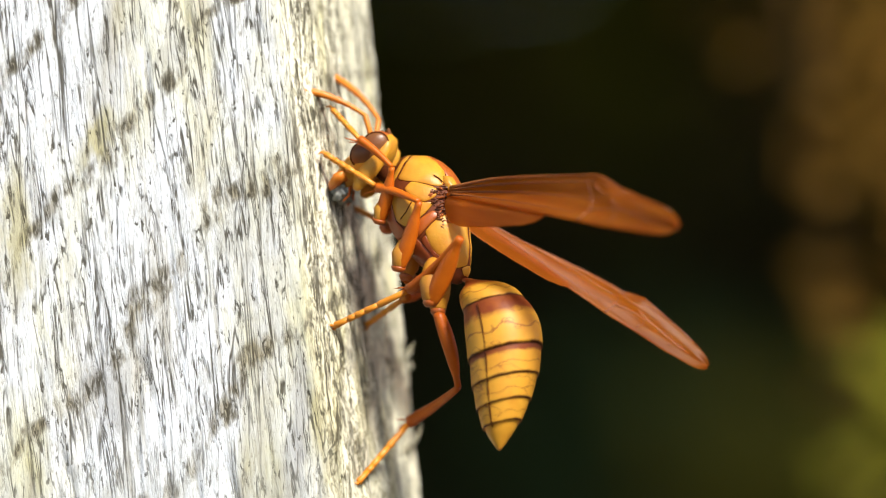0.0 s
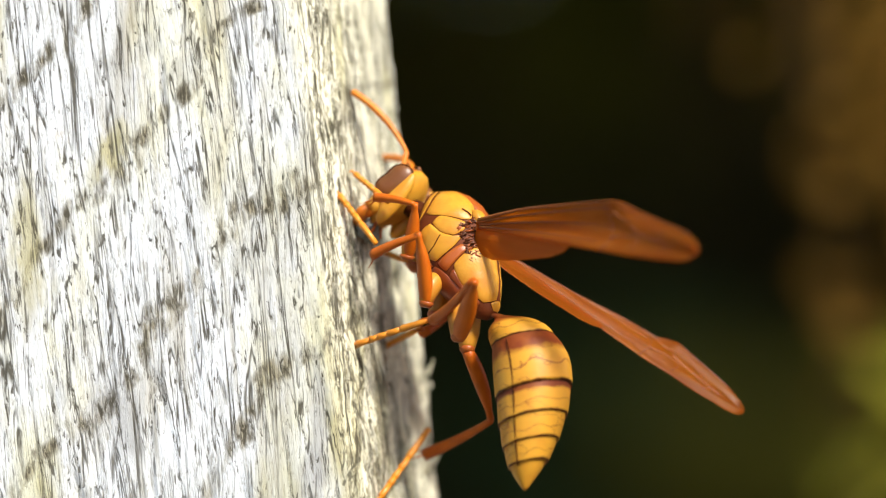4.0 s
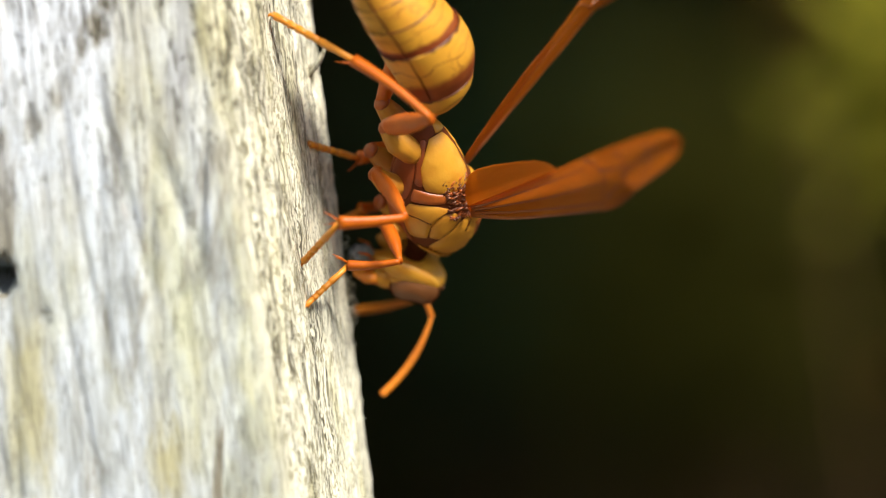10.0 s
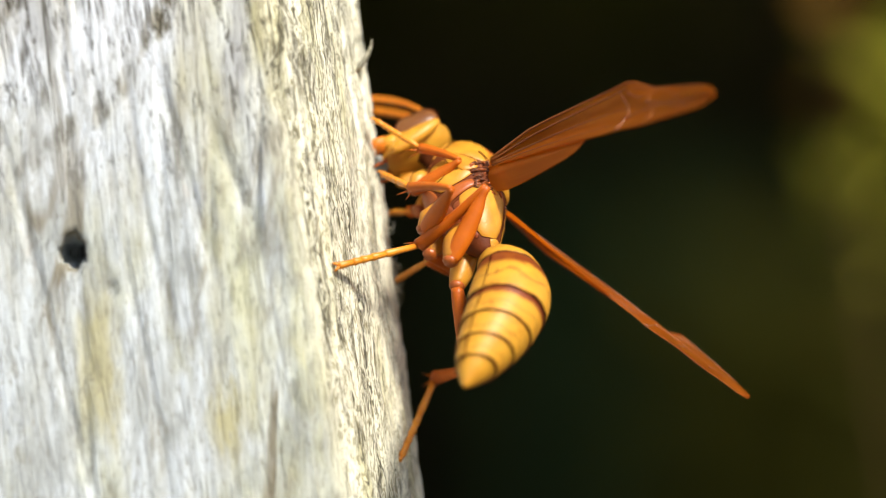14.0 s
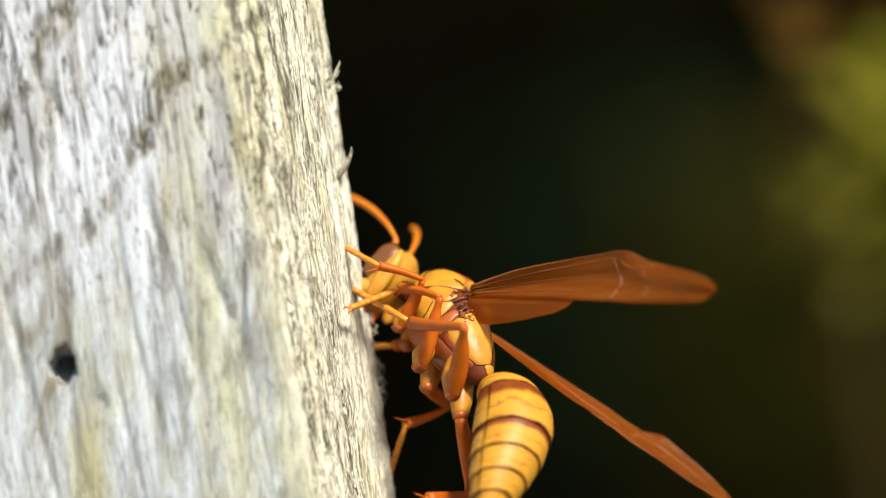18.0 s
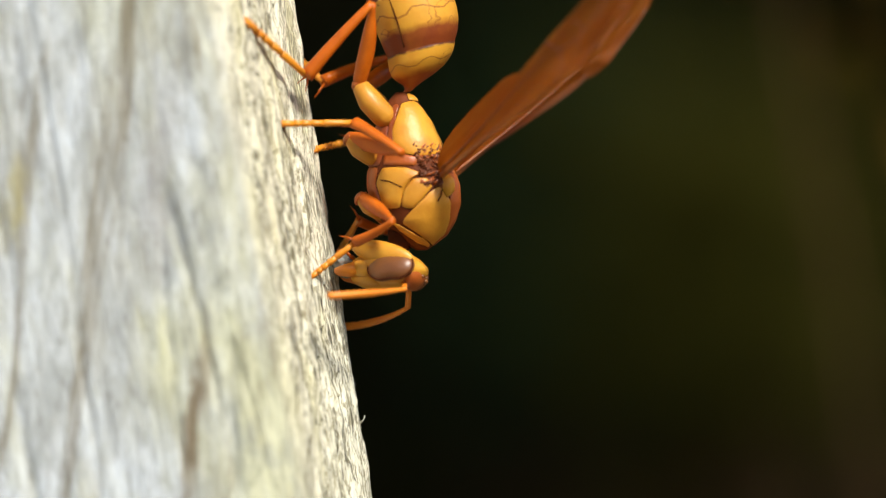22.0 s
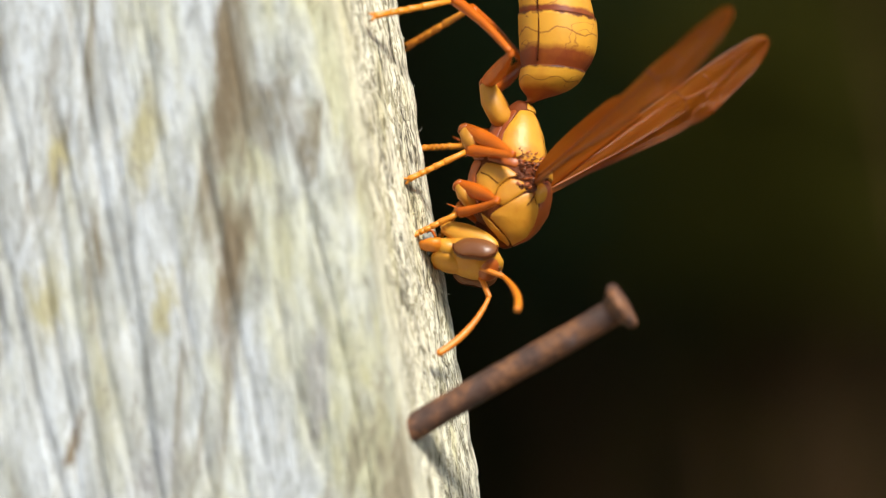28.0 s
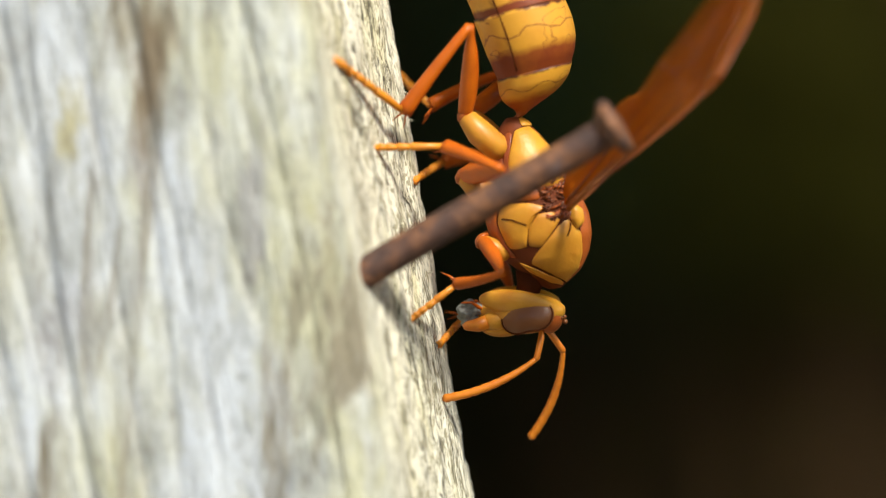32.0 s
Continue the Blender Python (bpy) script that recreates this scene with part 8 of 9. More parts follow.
    walk(legs["mid", -1][1], [
        (0.0, bone("mid", -1, -2.17, -7.10, -3.95, -3.23, -2.76, -5.07)),
        (0.5, bone("mid", -1, -1.92, -7.07, -3.67, -3.02, -2.85, -5.13)),
        (1.0, bone("mid", -1, -1.69, -7.03, -3.42, -2.86, -2.86, -4.98)),
        (1.5, bone("mid", -1, -1.64, -6.96, -3.03, -2.62, -2.99, -5.13)),
        (2.0, bone("mid", -1, -1.60, -6.88, -2.68, -2.44, -2.99, -5.00)),
        (2.5, bone("mid", -1, -1.29, -6.75, -2.41, -2.74, -3.15, -4.88)),
        (3.0, bone("mid", -1, -1.00, -6.60, -2.16, -3.02, -3.34, -4.70)),
        (3.5, bone("mid", -1, -0.68, -6.58, -2.36, -2.30, -3.32, -5.17)),
        (5.5, bone("mid", -1, 0.20, -6.40, -5.23, -1.06, -2.06, -6.13)),
        (6.0, bone("mid", -1, 0.79, -6.16, -3.56, 1.17, -2.93, -6.81)),
        (6.5, bone("mid", -1, -0.87, -6.77, -2.82, -0.20, -5.56, -7.21)),
        (7.0, bone("mid", -1, -2.52, -6.92, -2.70, -1.69, -8.29, -7.02)),
        (7.5, bone("mid", -1, -1.93, -6.86, -2.50, -2.52, -7.79, -6.97)),
        (8.0, bone("mid", -1, -0.76, -6.06, -1.20, -0.58, -5.96, -5.80)),
        (8.5, bone("mid", -1, 0.07, -4.74, -0.14, -0.44, -4.11, -4.66)),
        (9.0, bone("mid", -1, 0.12, -2.85, 0.85, -0.54, -1.32, -3.43)),
        (9.5, bone("mid", -1, -0.80, -5.71, -0.68, -1.09, -4.44, -5.09)),
        (10.0, bone("mid", -1, -2.35, -6.90, -2.60, -2.45, -7.30, -7.18)),
        (10.5, bone("mid", -1, -3.50, -6.05, -1.03, -3.72, -4.98, -5.50)),
        (11.0, bone("mid", -1, -4.75, -5.06, -0.49, -4.08, -2.71, -4.38)),
        (11.5, bone("mid", -1, -2.75, -6.53, -1.65, -2.30, -6.39, -6.23)),
        (12.0, bone("mid", -1, -0.67, -6.77, -3.12, -0.95, -9.17, -7.04)),
        (12.5, bone("mid", -1, -0.71, -6.75, -2.94, -2.52, -8.52, -6.78)),
        (13.0, bone("mid", -1, -0.87, -6.81, -3.00, -3.23, -8.02, -6.76)),
        (13.5, bone("mid", -1, -0.58, -6.79, -3.38, -1.54, -2.52, -4.80)),
        (14.0, bone("mid", -1, -1.38, -6.45, -1.63, -1.68, -2.65, -4.20)),
        (14.5, bone("mid", -1, -1.89, -6.06, -0.85, -1.73, -2.67, -3.95)),
        (16.5, bone("mid", -1, -0.27, -6.69, -3.48, -1.47, -2.44, -4.78)),
        (17.0, bone("mid", -1, -1.71, -6.99, -3.17, -2.58, -4.56, -6.98)),
        (17.5, bone("mid", -1, -1.42, -6.92, -2.97, -2.32, -4.41, -6.73)),
        (18.0, bone("mid", -1, -1.13, -6.82, -2.77, -2.06, -4.34, -6.53)),
        (18.5, bone("mid", -1, -1.37, -6.80, -5.69, -1.96, -2.40, -6.91)),
        (19.0, bone("mid", -1, -1.85, -5.46, -8.07, -1.88, -0.87, -7.83)),
        (19.5, bone("mid", -1, -1.54, -7.01, -4.74, -1.60, -2.68, -6.29)),
        (20.0, bone("mid", -1, -1.55, -6.21, -1.13, -0.30, -4.43, -5.18)),
        (20.5, bone("mid", -1, -2.49, -6.08, -0.85, -2.99, -4.28, -5.05)),
        (21.0, bone("mid", -1, -3.44, -5.87, -0.75, -5.82, -4.48, -4.44)),
        (21.5, bone("mid", -1, -2.44, -5.73, -0.39, -4.58, -4.10, -4.13)),
        (22.0, bone("mid", -1, -0.93, -5.07, 0.04, -3.28, -3.36, -3.53)),
        (22.5, bone("mid", -1, -1.20, -4.94, 0.23, -3.68, -3.16, -3.21)),
        (23.0, bone("mid", -1, -1.56, -4.83, 0.39, -4.02, -3.03, -3.06)),
        (23.5, bone("mid", -1, -1.48, -4.93, 0.30, -2.95, -4.17, -3.99)),
        (24.0, bone("mid", -1, -1.45, -5.12, 0.14, -2.00, -5.61, -4.40)),
        (24.5, bone("mid", -1, -1.09, -4.59, 0.46, -2.05, -4.06, -4.00)),
        (25.0, bone("mid", -1, -0.75, -4.35, 0.52, -1.17, -1.29, -2.88)),
        (25.5, bone("mid", -1, -0.81, -4.57, 0.40, -1.51, -1.82, -3.22)),
        (27.5, bone("mid", -1, -0.68, -6.75, -2.97, -0.64, -3.23, -5.93)),
        (28.0, bone("mid", -1, -0.82, -4.29, 0.58, -0.76, -1.76, -3.26)),
        (28.5, bone("mid", -1, -1.04, -4.60, 0.44, -0.61, -1.93, -3.28)),
        (29.0, bone("mid", -1, -1.23, -4.58, 0.51, -0.41, -2.14, -3.31)),
        (29.5, bone("mid", -1, -1.26, -4.64, 0.47, -0.40, -1.99, -3.19)),
        (30.0, bone("mid", -1, -1.24, -4.51, 0.55, -0.26, -1.90, -3.10)),
        (30.5, bone("mid", -1, -0.48, -6.23, -1.67, 1.28, -3.40, -4.85)),
        (31.0, bone("mid", -1, -1.60, -7.02, -3.42, -0.04, -3.60, -6.07)),
        (31.5, bone("mid", -1, -2.06, -6.73, -2.09, -2.00, -3.28, -5.13)),
        (32.0, bone("mid", -1, -2.50, -6.23, -1.08, -4.40, -4.05, -4.65)),
    ])
    walk(legs["mid", -1][2], [
        (0.0, bone("mid", -1, -3.23, -2.76, -5.07, -2.21, -6.24, -9.07)),
        (0.5, bone("mid", -1, -3.02, -2.85, -5.13, -1.63, -6.25, -9.08)),
        (1.0, bone("mid", -1, -2.86, -2.86, -4.98, -1.47, -6.37, -8.85)),
        (1.5, bone("mid", -1, -2.62, -2.99, -5.13, -1.10, -6.45, -8.98)),
        (2.0, bone("mid", -1, -2.44, -2.99, -5.00, -1.04, -6.42, -8.93)),
        (2.5, bone("mid", -1, -2.74, -3.15, -4.88, -1.03, -6.33, -8.89)),
        (3.0, bone("mid", -1, -3.02, -3.34, -4.70, -0.95, -6.68, -8.40)),
        (3.5, bone("mid", -1, -2.30, -3.32, -5.17, -0.36, -7.08, -8.54)),
        (5.5, bone("mid", -1, -1.06, -2.06, -6.13, 1.89, -5.58, -8.98)),
        (6.0, bone("mid", -1, 1.17, -2.93, -6.81, 4.76, -6.75, -8.10)),
        (6.5, bone("mid", -1, -0.20, -5.56, -7.21, 2.23, -9.84, -9.43)),
        (7.0, bone("mid", -1, -1.69, -8.29, -7.02, -1.62, -12.75, -10.06)),
        (7.5, bone("mid", -1, -2.52, -7.79, -6.97, -5.09, -10.79, -10.65)),
        (8.0, bone("mid", -1, -0.58, -5.96, -5.80, 0.93, -8.95, -10.03)),
        (8.5, bone("mid", -1, -0.44, -4.11, -4.66, 0.25, -6.52, -9.45)),
        (9.0, bone("mid", -1, -0.54, -1.32, -3.43, -0.11, -1.15, -8.81)),
        (9.5, bone("mid", -1, -1.09, -4.44, -5.09, 2.60, -4.01, -9.01)),
        (10.0, bone("mid", -1, -2.45, -7.30, -7.18, 2.07, -5.41, -9.47)),
        (10.5, bone("mid", -1, -3.72, -4.98, -5.50, -1.30, -4.35, -10.28)),
        (11.0, bone("mid", -1, -4.08, -2.71, -4.38, -2.29, -3.19, -9.45)),
        (11.5, bone("mid", -1, -2.30, -6.39, -6.23, -0.82, -9.27, -10.55)),
        (12.0, bone("mid", -1, -0.95, -9.17, -7.04, 2.86, -12.31, -9.22)),
        (12.5, bone("mid", -1, -2.52, -8.52, -6.78, 1.91, -10.06, -9.46)),
        (13.0, bone("mid", -1, -3.23, -8.02, -6.76, 0.61, -10.44, -9.67)),
        (13.5, bone("mid", -1, -1.54, -2.52, -4.80, 1.17, -6.58, -7.09)),
        (14.0, bone("mid", -1, -1.68, -2.65, -4.20, 1.09, -6.53, -6.74)),
        (14.5, bone("mid", -1, -1.73, -2.67, -3.95, 1.01, -6.57, -6.47)),
        (16.5, bone("mid", -1, -1.47, -2.44, -4.78, 1.45, -6.50, -6.82)),
        (17.0, bone("mid", -1, -2.58, -4.56, -6.98, -2.42, -9.02, -10.02)),
        (17.5, bone("mid", -1, -2.32, -4.41, -6.73, -2.32, -9.21, -9.20)),
        (18.0, bone("mid", -1, -2.06, -4.34, -6.53, -2.32, -8.87, -9.46)),
        (18.5, bone("mid", -1, -1.96, -2.40, -6.91, -1.77, -6.80, -10.04)),
        (19.0, bone("mid", -1, -1.88, -0.87, -7.83, 2.60, -3.60, -9.15)),
        (19.5, bone("mid", -1, -1.60, -2.68, -6.29, 3.39, -2.52, -8.34)),
        (20.0, bone("mid", -1, -0.30, -4.43, -5.18, 3.49, -2.35, -8.43)),
        (20.5, bone("mid", -1, -2.99, -4.28, -5.05, -1.21, -0.96, -8.92)),
        (21.0, bone("mid", -1, -5.82, -4.48, -4.44, -6.89, -1.91, -9.06)),
        (21.5, bone("mid", -1, -4.58, -4.10, -4.13, -6.94, -4.06, -8.98)),
        (22.0, bone("mid", -1, -3.28, -3.36, -3.53, -3.22, -4.94, -8.69)),
        (22.5, bone("mid", -1, -3.68, -3.16, -3.21, -4.45, -2.95, -8.55)),
        (23.0, bone("mid", -1, -4.02, -3.03, -3.06, -5.41, -0.33, -7.52)),
        (23.5, bone("mid", -1, -2.95, -4.17, -3.99, -0.62, -0.96, -7.66)),
        (24.0, bone("mid", -1, -2.00, -5.61, -4.40, 0.61, -2.14, -7.61)),
        (24.5, bone("mid", -1, -2.05, -4.06, -4.00, -0.57, 0.02, -7.21)),
        (25.0, bone("mid", -1, -1.17, -1.29, -2.88, 1.46, 2.06, -6.21)),
        (25.5, bone("mid", -1, -1.51, -1.82, -3.22, 1.57, 1.06, -6.61)),
        (27.5, bone("mid", -1, -0.64, -3.23, -5.93, 2.25, -6.99, -8.51)),
        (28.0, bone("mid", -1, -0.76, -1.76, -3.26, 2.79, -3.13, -7.09)),
        (28.5, bone("mid", -1, -0.61, -1.93, -3.28, 3.28, -2.83, -6.92)),
        (29.0, bone("mid", -1, -0.41, -2.14, -3.31, 3.60, -2.54, -6.90)),
        (29.5, bone("mid", -1, -0.40, -1.99, -3.19, 3.79, -2.33, -6.58)),
        (30.0, bone("mid", -1, -0.26, -1.90, -3.10, 3.97, -2.11, -6.46)),
        (30.5, bone("mid", -1, 1.28, -3.40, -4.85, 5.93, -3.11, -7.58)),
        (31.0, bone("mid", -1, -0.04, -3.60, -6.07, 1.48, -7.56, -9.41)),
        (31.5, bone("mid", -1, -2.00, -3.28, -5.13, -4.10, -6.11, -9.23)),
        (32.0, bone("mid", -1, -4.40, -4.05, -4.65, -5.04, -4.94, -9.94)),
    ])
    walk(legs["hind", 1][0], [
        (0.0, thigh("hind", 1, -4.09, 4.68, 1.45)),
        (0.5, thigh("hind", 1, -4.31, 5.24, 1.13)),
        (1.0, thigh("hind", 1, -4.26, 4.50, 1.64)),
        (1.5, thigh("hind", 1, -4.37, 5.28, 1.12)),
        (2.0, thigh("hind", 1, -4.20, 4.69, 1.49)),
        (2.5, thigh("hind", 1, -4.35, 5.40, 1.00)),
        (3.0, thigh("hind", 1, -3.94, 4.75, 1.34)),
        (3.5, thigh("hind", 1, -4.26, 5.47, 0.91)),
        (5.5, thigh("hind", 1, -6.78, 7.58, -2.68)),
        (6.0, thigh("hind", 1, -3.98, 5.41, 0.83)),
        (6.5, thigh("hind", 1, -4.48, 5.95, 0.50)),
        (7.0, thigh("hind", 1, -5.00, 6.42, 0.11)),
        (7.5, thigh("hind", 1, -6.52, 7.29, -1.35)),
        (8.0, thigh("hind", 1, -7.83, 7.43, -3.16)),
        (8.5, thigh("hind", 1, -8.85, 6.99, -2.57)),
        (9.0, thigh("hind", 1, -10.02, 6.08, -1.86)),
        (9.5, thigh("hind", 1, -9.74, 6.22, -1.62)),
        (10.0, thigh("hind", 1, -9.13, 6.62, -1.65)),
        (10.5, thigh("hind", 1, -8.13, 7.07, -1.62)),
        (11.0, thigh("hind", 1, -8.26, 7.19, -2.27)),
        (11.5, thigh("hind", 1, -6.92, 6.08, 0.66)),
        (12.0, thigh("hind", 1, -5.27, 5.92, 0.80)),
        (12.5, thigh("hind", 1, -3.90, 6.59, -0.80)),
        (13.0, thigh("hind", 1, -3.23, 6.71, -2.01)),
        (13.5, thigh("hind", 1, -4.74, 5.90, 0.66)),
        (14.0, thigh("hind", 1, -3.43, 4.71, 1.08)),
        (14.5, thigh("hind", 1, -4.07, 5.42, 0.85)),
        (16.5, thigh("hind", 1, -0.29, 3.09, -2.47)),
        (17.0, thigh("hind", 1, -5.10, 6.88, -0.61)),
        (17.5, thigh("hind", 1, -5.39, 6.85, -0.46)),
        (18.0, thigh("hind", 1, -5.05, 6.76, -0.41)),
        (18.5, thigh("hind", 1, -5.86, 7.48, -1.98)),
        (19.0, thigh("hind", 1, -8.93, 7.01, -3.14)),
        (19.5, thigh("hind", 1, -10.62, 4.73, -0.55)),
        (20.0, thigh("hind", 1, -11.24, 3.40, -0.37)),
        (20.5, thigh("hind", 1, -11.05, 3.33, -0.03)),
        (21.0, thigh("hind", 1, -10.88, 3.84, -0.11)),
        (21.5, thigh("hind", 1, -9.97, 4.70, 0.30)),
        (22.0, thigh("hind", 1, -8.79, 6.54, -0.98)),
        (22.5, thigh("hind", 1, -9.23, 6.83, -2.86)),
        (23.0, thigh("hind", 1, -11.47, 4.57, -2.40)),
        (23.5, thigh("hind", 1, -11.17, 4.93, -2.10)),
        (24.0, thigh("hind", 1, -11.65, 4.26, -2.46)),
        (24.5, thigh("hind", 1, -11.34, 4.90, -3.10)),
        (25.0, thigh("hind", 1, -10.98, 5.38, -3.79)),
        (25.5, thigh("hind", 1, -10.51, 5.91, -3.30)),
        (27.5, thigh("hind", 1, -6.60, 7.60, -4.12)),
        (28.0, thigh("hind", 1, -9.62, 6.54, -2.46)),
        (28.5, thigh("hind", 1, -9.08, 6.82, -2.27)),
        (29.0, thigh("hind", 1, -8.62, 7.04, -2.22)),
        (29.5, thigh("hind", 1, -8.54, 7.05, -2.13)),
        (30.0, thigh("hind", 1, -8.45, 7.06, -2.02)),
        (30.5, thigh("hind", 1, -8.11, 7.21, -2.14)),
        (31.0, thigh("hind", 1, -7.72, 7.34, -2.19)),
        (31.5, thigh("hind", 1, -9.10, 6.75, -2.01)),
        (32.0, thigh("hind", 1, -8.70, 5.93, 0.09)),
    ])
    walk(legs["hind", 1][1], [
        (0.0, bone("hind", 1, -4.09, 4.68, 1.45, -4.07, 0.64, -4.26)),
        (0.5, bone("hind", 1, -4.31, 5.24, 1.13, -4.19, 0.77, -4.25)),
        (1.0, bone("hind", 1, -4.26, 4.50, 1.64, -3.72, 0.52, -4.10)),
        (1.5, bone("hind", 1, -4.37, 5.28, 1.12, -3.97, 0.73, -4.19)),
        (2.0, bone("hind", 1, -4.20, 4.69, 1.49, -3.53, 0.76, -4.26)),
        (2.5, bone("hind", 1, -4.35, 5.40, 1.00, -3.70, 0.62, -4.07)),
        (3.0, bone("hind", 1, -3.94, 4.75, 1.34, -3.11, 0.38, -4.06)),
        (3.5, bone("hind", 1, -4.26, 5.47, 0.91, -3.12, 0.59, -3.99)),
        (5.5, bone("hind", 1, -6.78, 7.58, -2.68, -5.13, 1.48, -5.69)),
        (6.0, bone("hind", 1, -3.98, 5.41, 0.83, -1.44, 1.32, -4.26)),
        (6.5, bone("hind", 1, -4.48, 5.95, 0.50, -0.66, 2.52, -4.26)),
        (7.0, bone("hind", 1, -5.00, 6.42, 0.11, 0.07, 3.75, -3.91)),
        (7.5, bone("hind", 1, -6.52, 7.29, -1.35, -0.66, 5.60, -4.79)),
        (8.0, bone("hind", 1, -7.83, 7.43, -3.16, -1.41, 7.52, -5.95)),
        (8.5, bone("hind", 1, -8.85, 6.99, -2.57, -3.71, 10.69, -5.56)),
        (9.0, bone("hind", 1, -10.02, 6.08, -1.86, -9.75, 12.56, -4.51)),
        (9.5, bone("hind", 1, -9.74, 6.22, -1.62, -10.47, 12.32, -4.98)),
        (10.0, bone("hind", 1, -9.13, 6.62, -1.65, -11.86, 11.33, -6.06)),
        (10.5, bone("hind", 1, -8.13, 7.07, -1.62, -13.64, 10.84, -3.73)),
        (11.0, bone("hind", 1, -8.26, 7.19, -2.27, -13.17, 9.60, -6.63)),
        (11.5, bone("hind", 1, -6.92, 6.08, 0.66, -6.27, 9.09, -5.62)),
        (12.0, bone("hind", 1, -5.27, 5.92, 0.80, 0.64, 7.37, -2.66)),
        (12.5, bone("hind", 1, -3.90, 6.59, -0.80, 1.14, 9.86, -4.39)),
        (13.0, bone("hind", 1, -3.23, 6.71, -2.01, 2.45, 10.05, -4.39)),
        (13.5, bone("hind", 1, -4.74, 5.90, 0.66, -0.84, 3.47, -4.62)),
        (14.0, bone("hind", 1, -3.43, 4.71, 1.08, -3.22, 1.04, -4.87)),
        (14.5, bone("hind", 1, -4.07, 5.42, 0.85, -2.32, 0.75, -4.06)),
        (16.5, bone("hind", 1, -0.29, 3.09, -2.47, -1.92, -1.27, -7.70)),
        (17.0, bone("hind", 1, -5.10, 6.88, -0.61, 0.32, 3.44, -3.42)),
        (17.5, bone("hind", 1, -5.39, 6.85, -0.46, -0.01, 3.22, -3.09)),
        (18.0, bone("hind", 1, -5.05, 6.76, -0.41, 0.44, 3.09, -2.73)),
        (18.5, bone("hind", 1, -5.86, 7.48, -1.98, 0.01, 4.63, -4.53)),
        (19.0, bone("hind", 1, -8.93, 7.01, -3.14, -2.56, 6.24, -5.94)),
        (19.5, bone("hind", 1, -10.62, 4.73, -0.55, -8.22, 7.45, -6.54)),
        (20.0, bone("hind", 1, -11.24, 3.40, -0.37, -14.87, 7.47, -4.77)),
        (20.5, bone("hind", 1, -11.05, 3.33, -0.03, -14.94, 6.44, -4.95)),
        (21.0, bone("hind", 1, -10.88, 3.84, -0.11, -15.39, 4.25, -5.44)),
        (21.5, bone("hind", 1, -9.97, 4.70, 0.30, -15.52, 3.51, -3.79)),
        (22.0, bone("hind", 1, -8.79, 6.54, -0.98, -6.73, 2.71, -6.47)),
        (22.5, bone("hind", 1, -9.23, 6.83, -2.86, -6.79, 2.34, -7.65)),
        (23.0, bone("hind", 1, -11.47, 4.57, -2.40, -14.01, -1.82, -3.74)),
        (23.5, bone("hind", 1, -11.17, 4.93, -2.10, -13.92, -0.58, -5.43)),
        (24.0, bone("hind", 1, -11.65, 4.26, -2.46, -15.54, -1.13, -4.65)),
        (24.5, bone("hind", 1, -11.34, 4.90, -3.10, -14.53, -0.97, -5.22)),
        (25.0, bone("hind", 1, -10.98, 5.38, -3.79, -13.51, -0.87, -5.68)),
        (25.5, bone("hind", 1, -10.51, 5.91, -3.30, -12.78, 0.34, -6.89)),
        (27.5, bone("hind", 1, -6.60, 7.60, -4.12, -4.70, 2.46, -8.48)),
        (28.0, bone("hind", 1, -9.62, 6.54, -2.46, -11.90, 1.35, -6.57)),
        (28.5, bone("hind", 1, -9.08, 6.82, -2.27, -11.42, 3.38, -7.90)),
        (29.0, bone("hind", 1, -8.62, 7.04, -2.22, -11.56, 5.01, -8.24)),
        (29.5, bone("hind", 1, -8.54, 7.05, -2.13, -11.47, 5.11, -8.18)),
        (30.0, bone("hind", 1, -8.45, 7.06, -2.02, -11.44, 5.18, -8.07)),
        (30.5, bone("hind", 1, -8.11, 7.21, -2.14, -11.12, 5.07, -8.08)),
        (31.0, bone("hind", 1, -7.72, 7.34, -2.19, -8.29, 4.40, -8.52)),
        (31.5, bone("hind", 1, -9.10, 6.75, -2.01, -6.79, 2.48, -7.06)),
        (32.0, bone("hind", 1, -8.70, 5.93, 0.09, -7.05, 2.76, -5.93)),
    ])
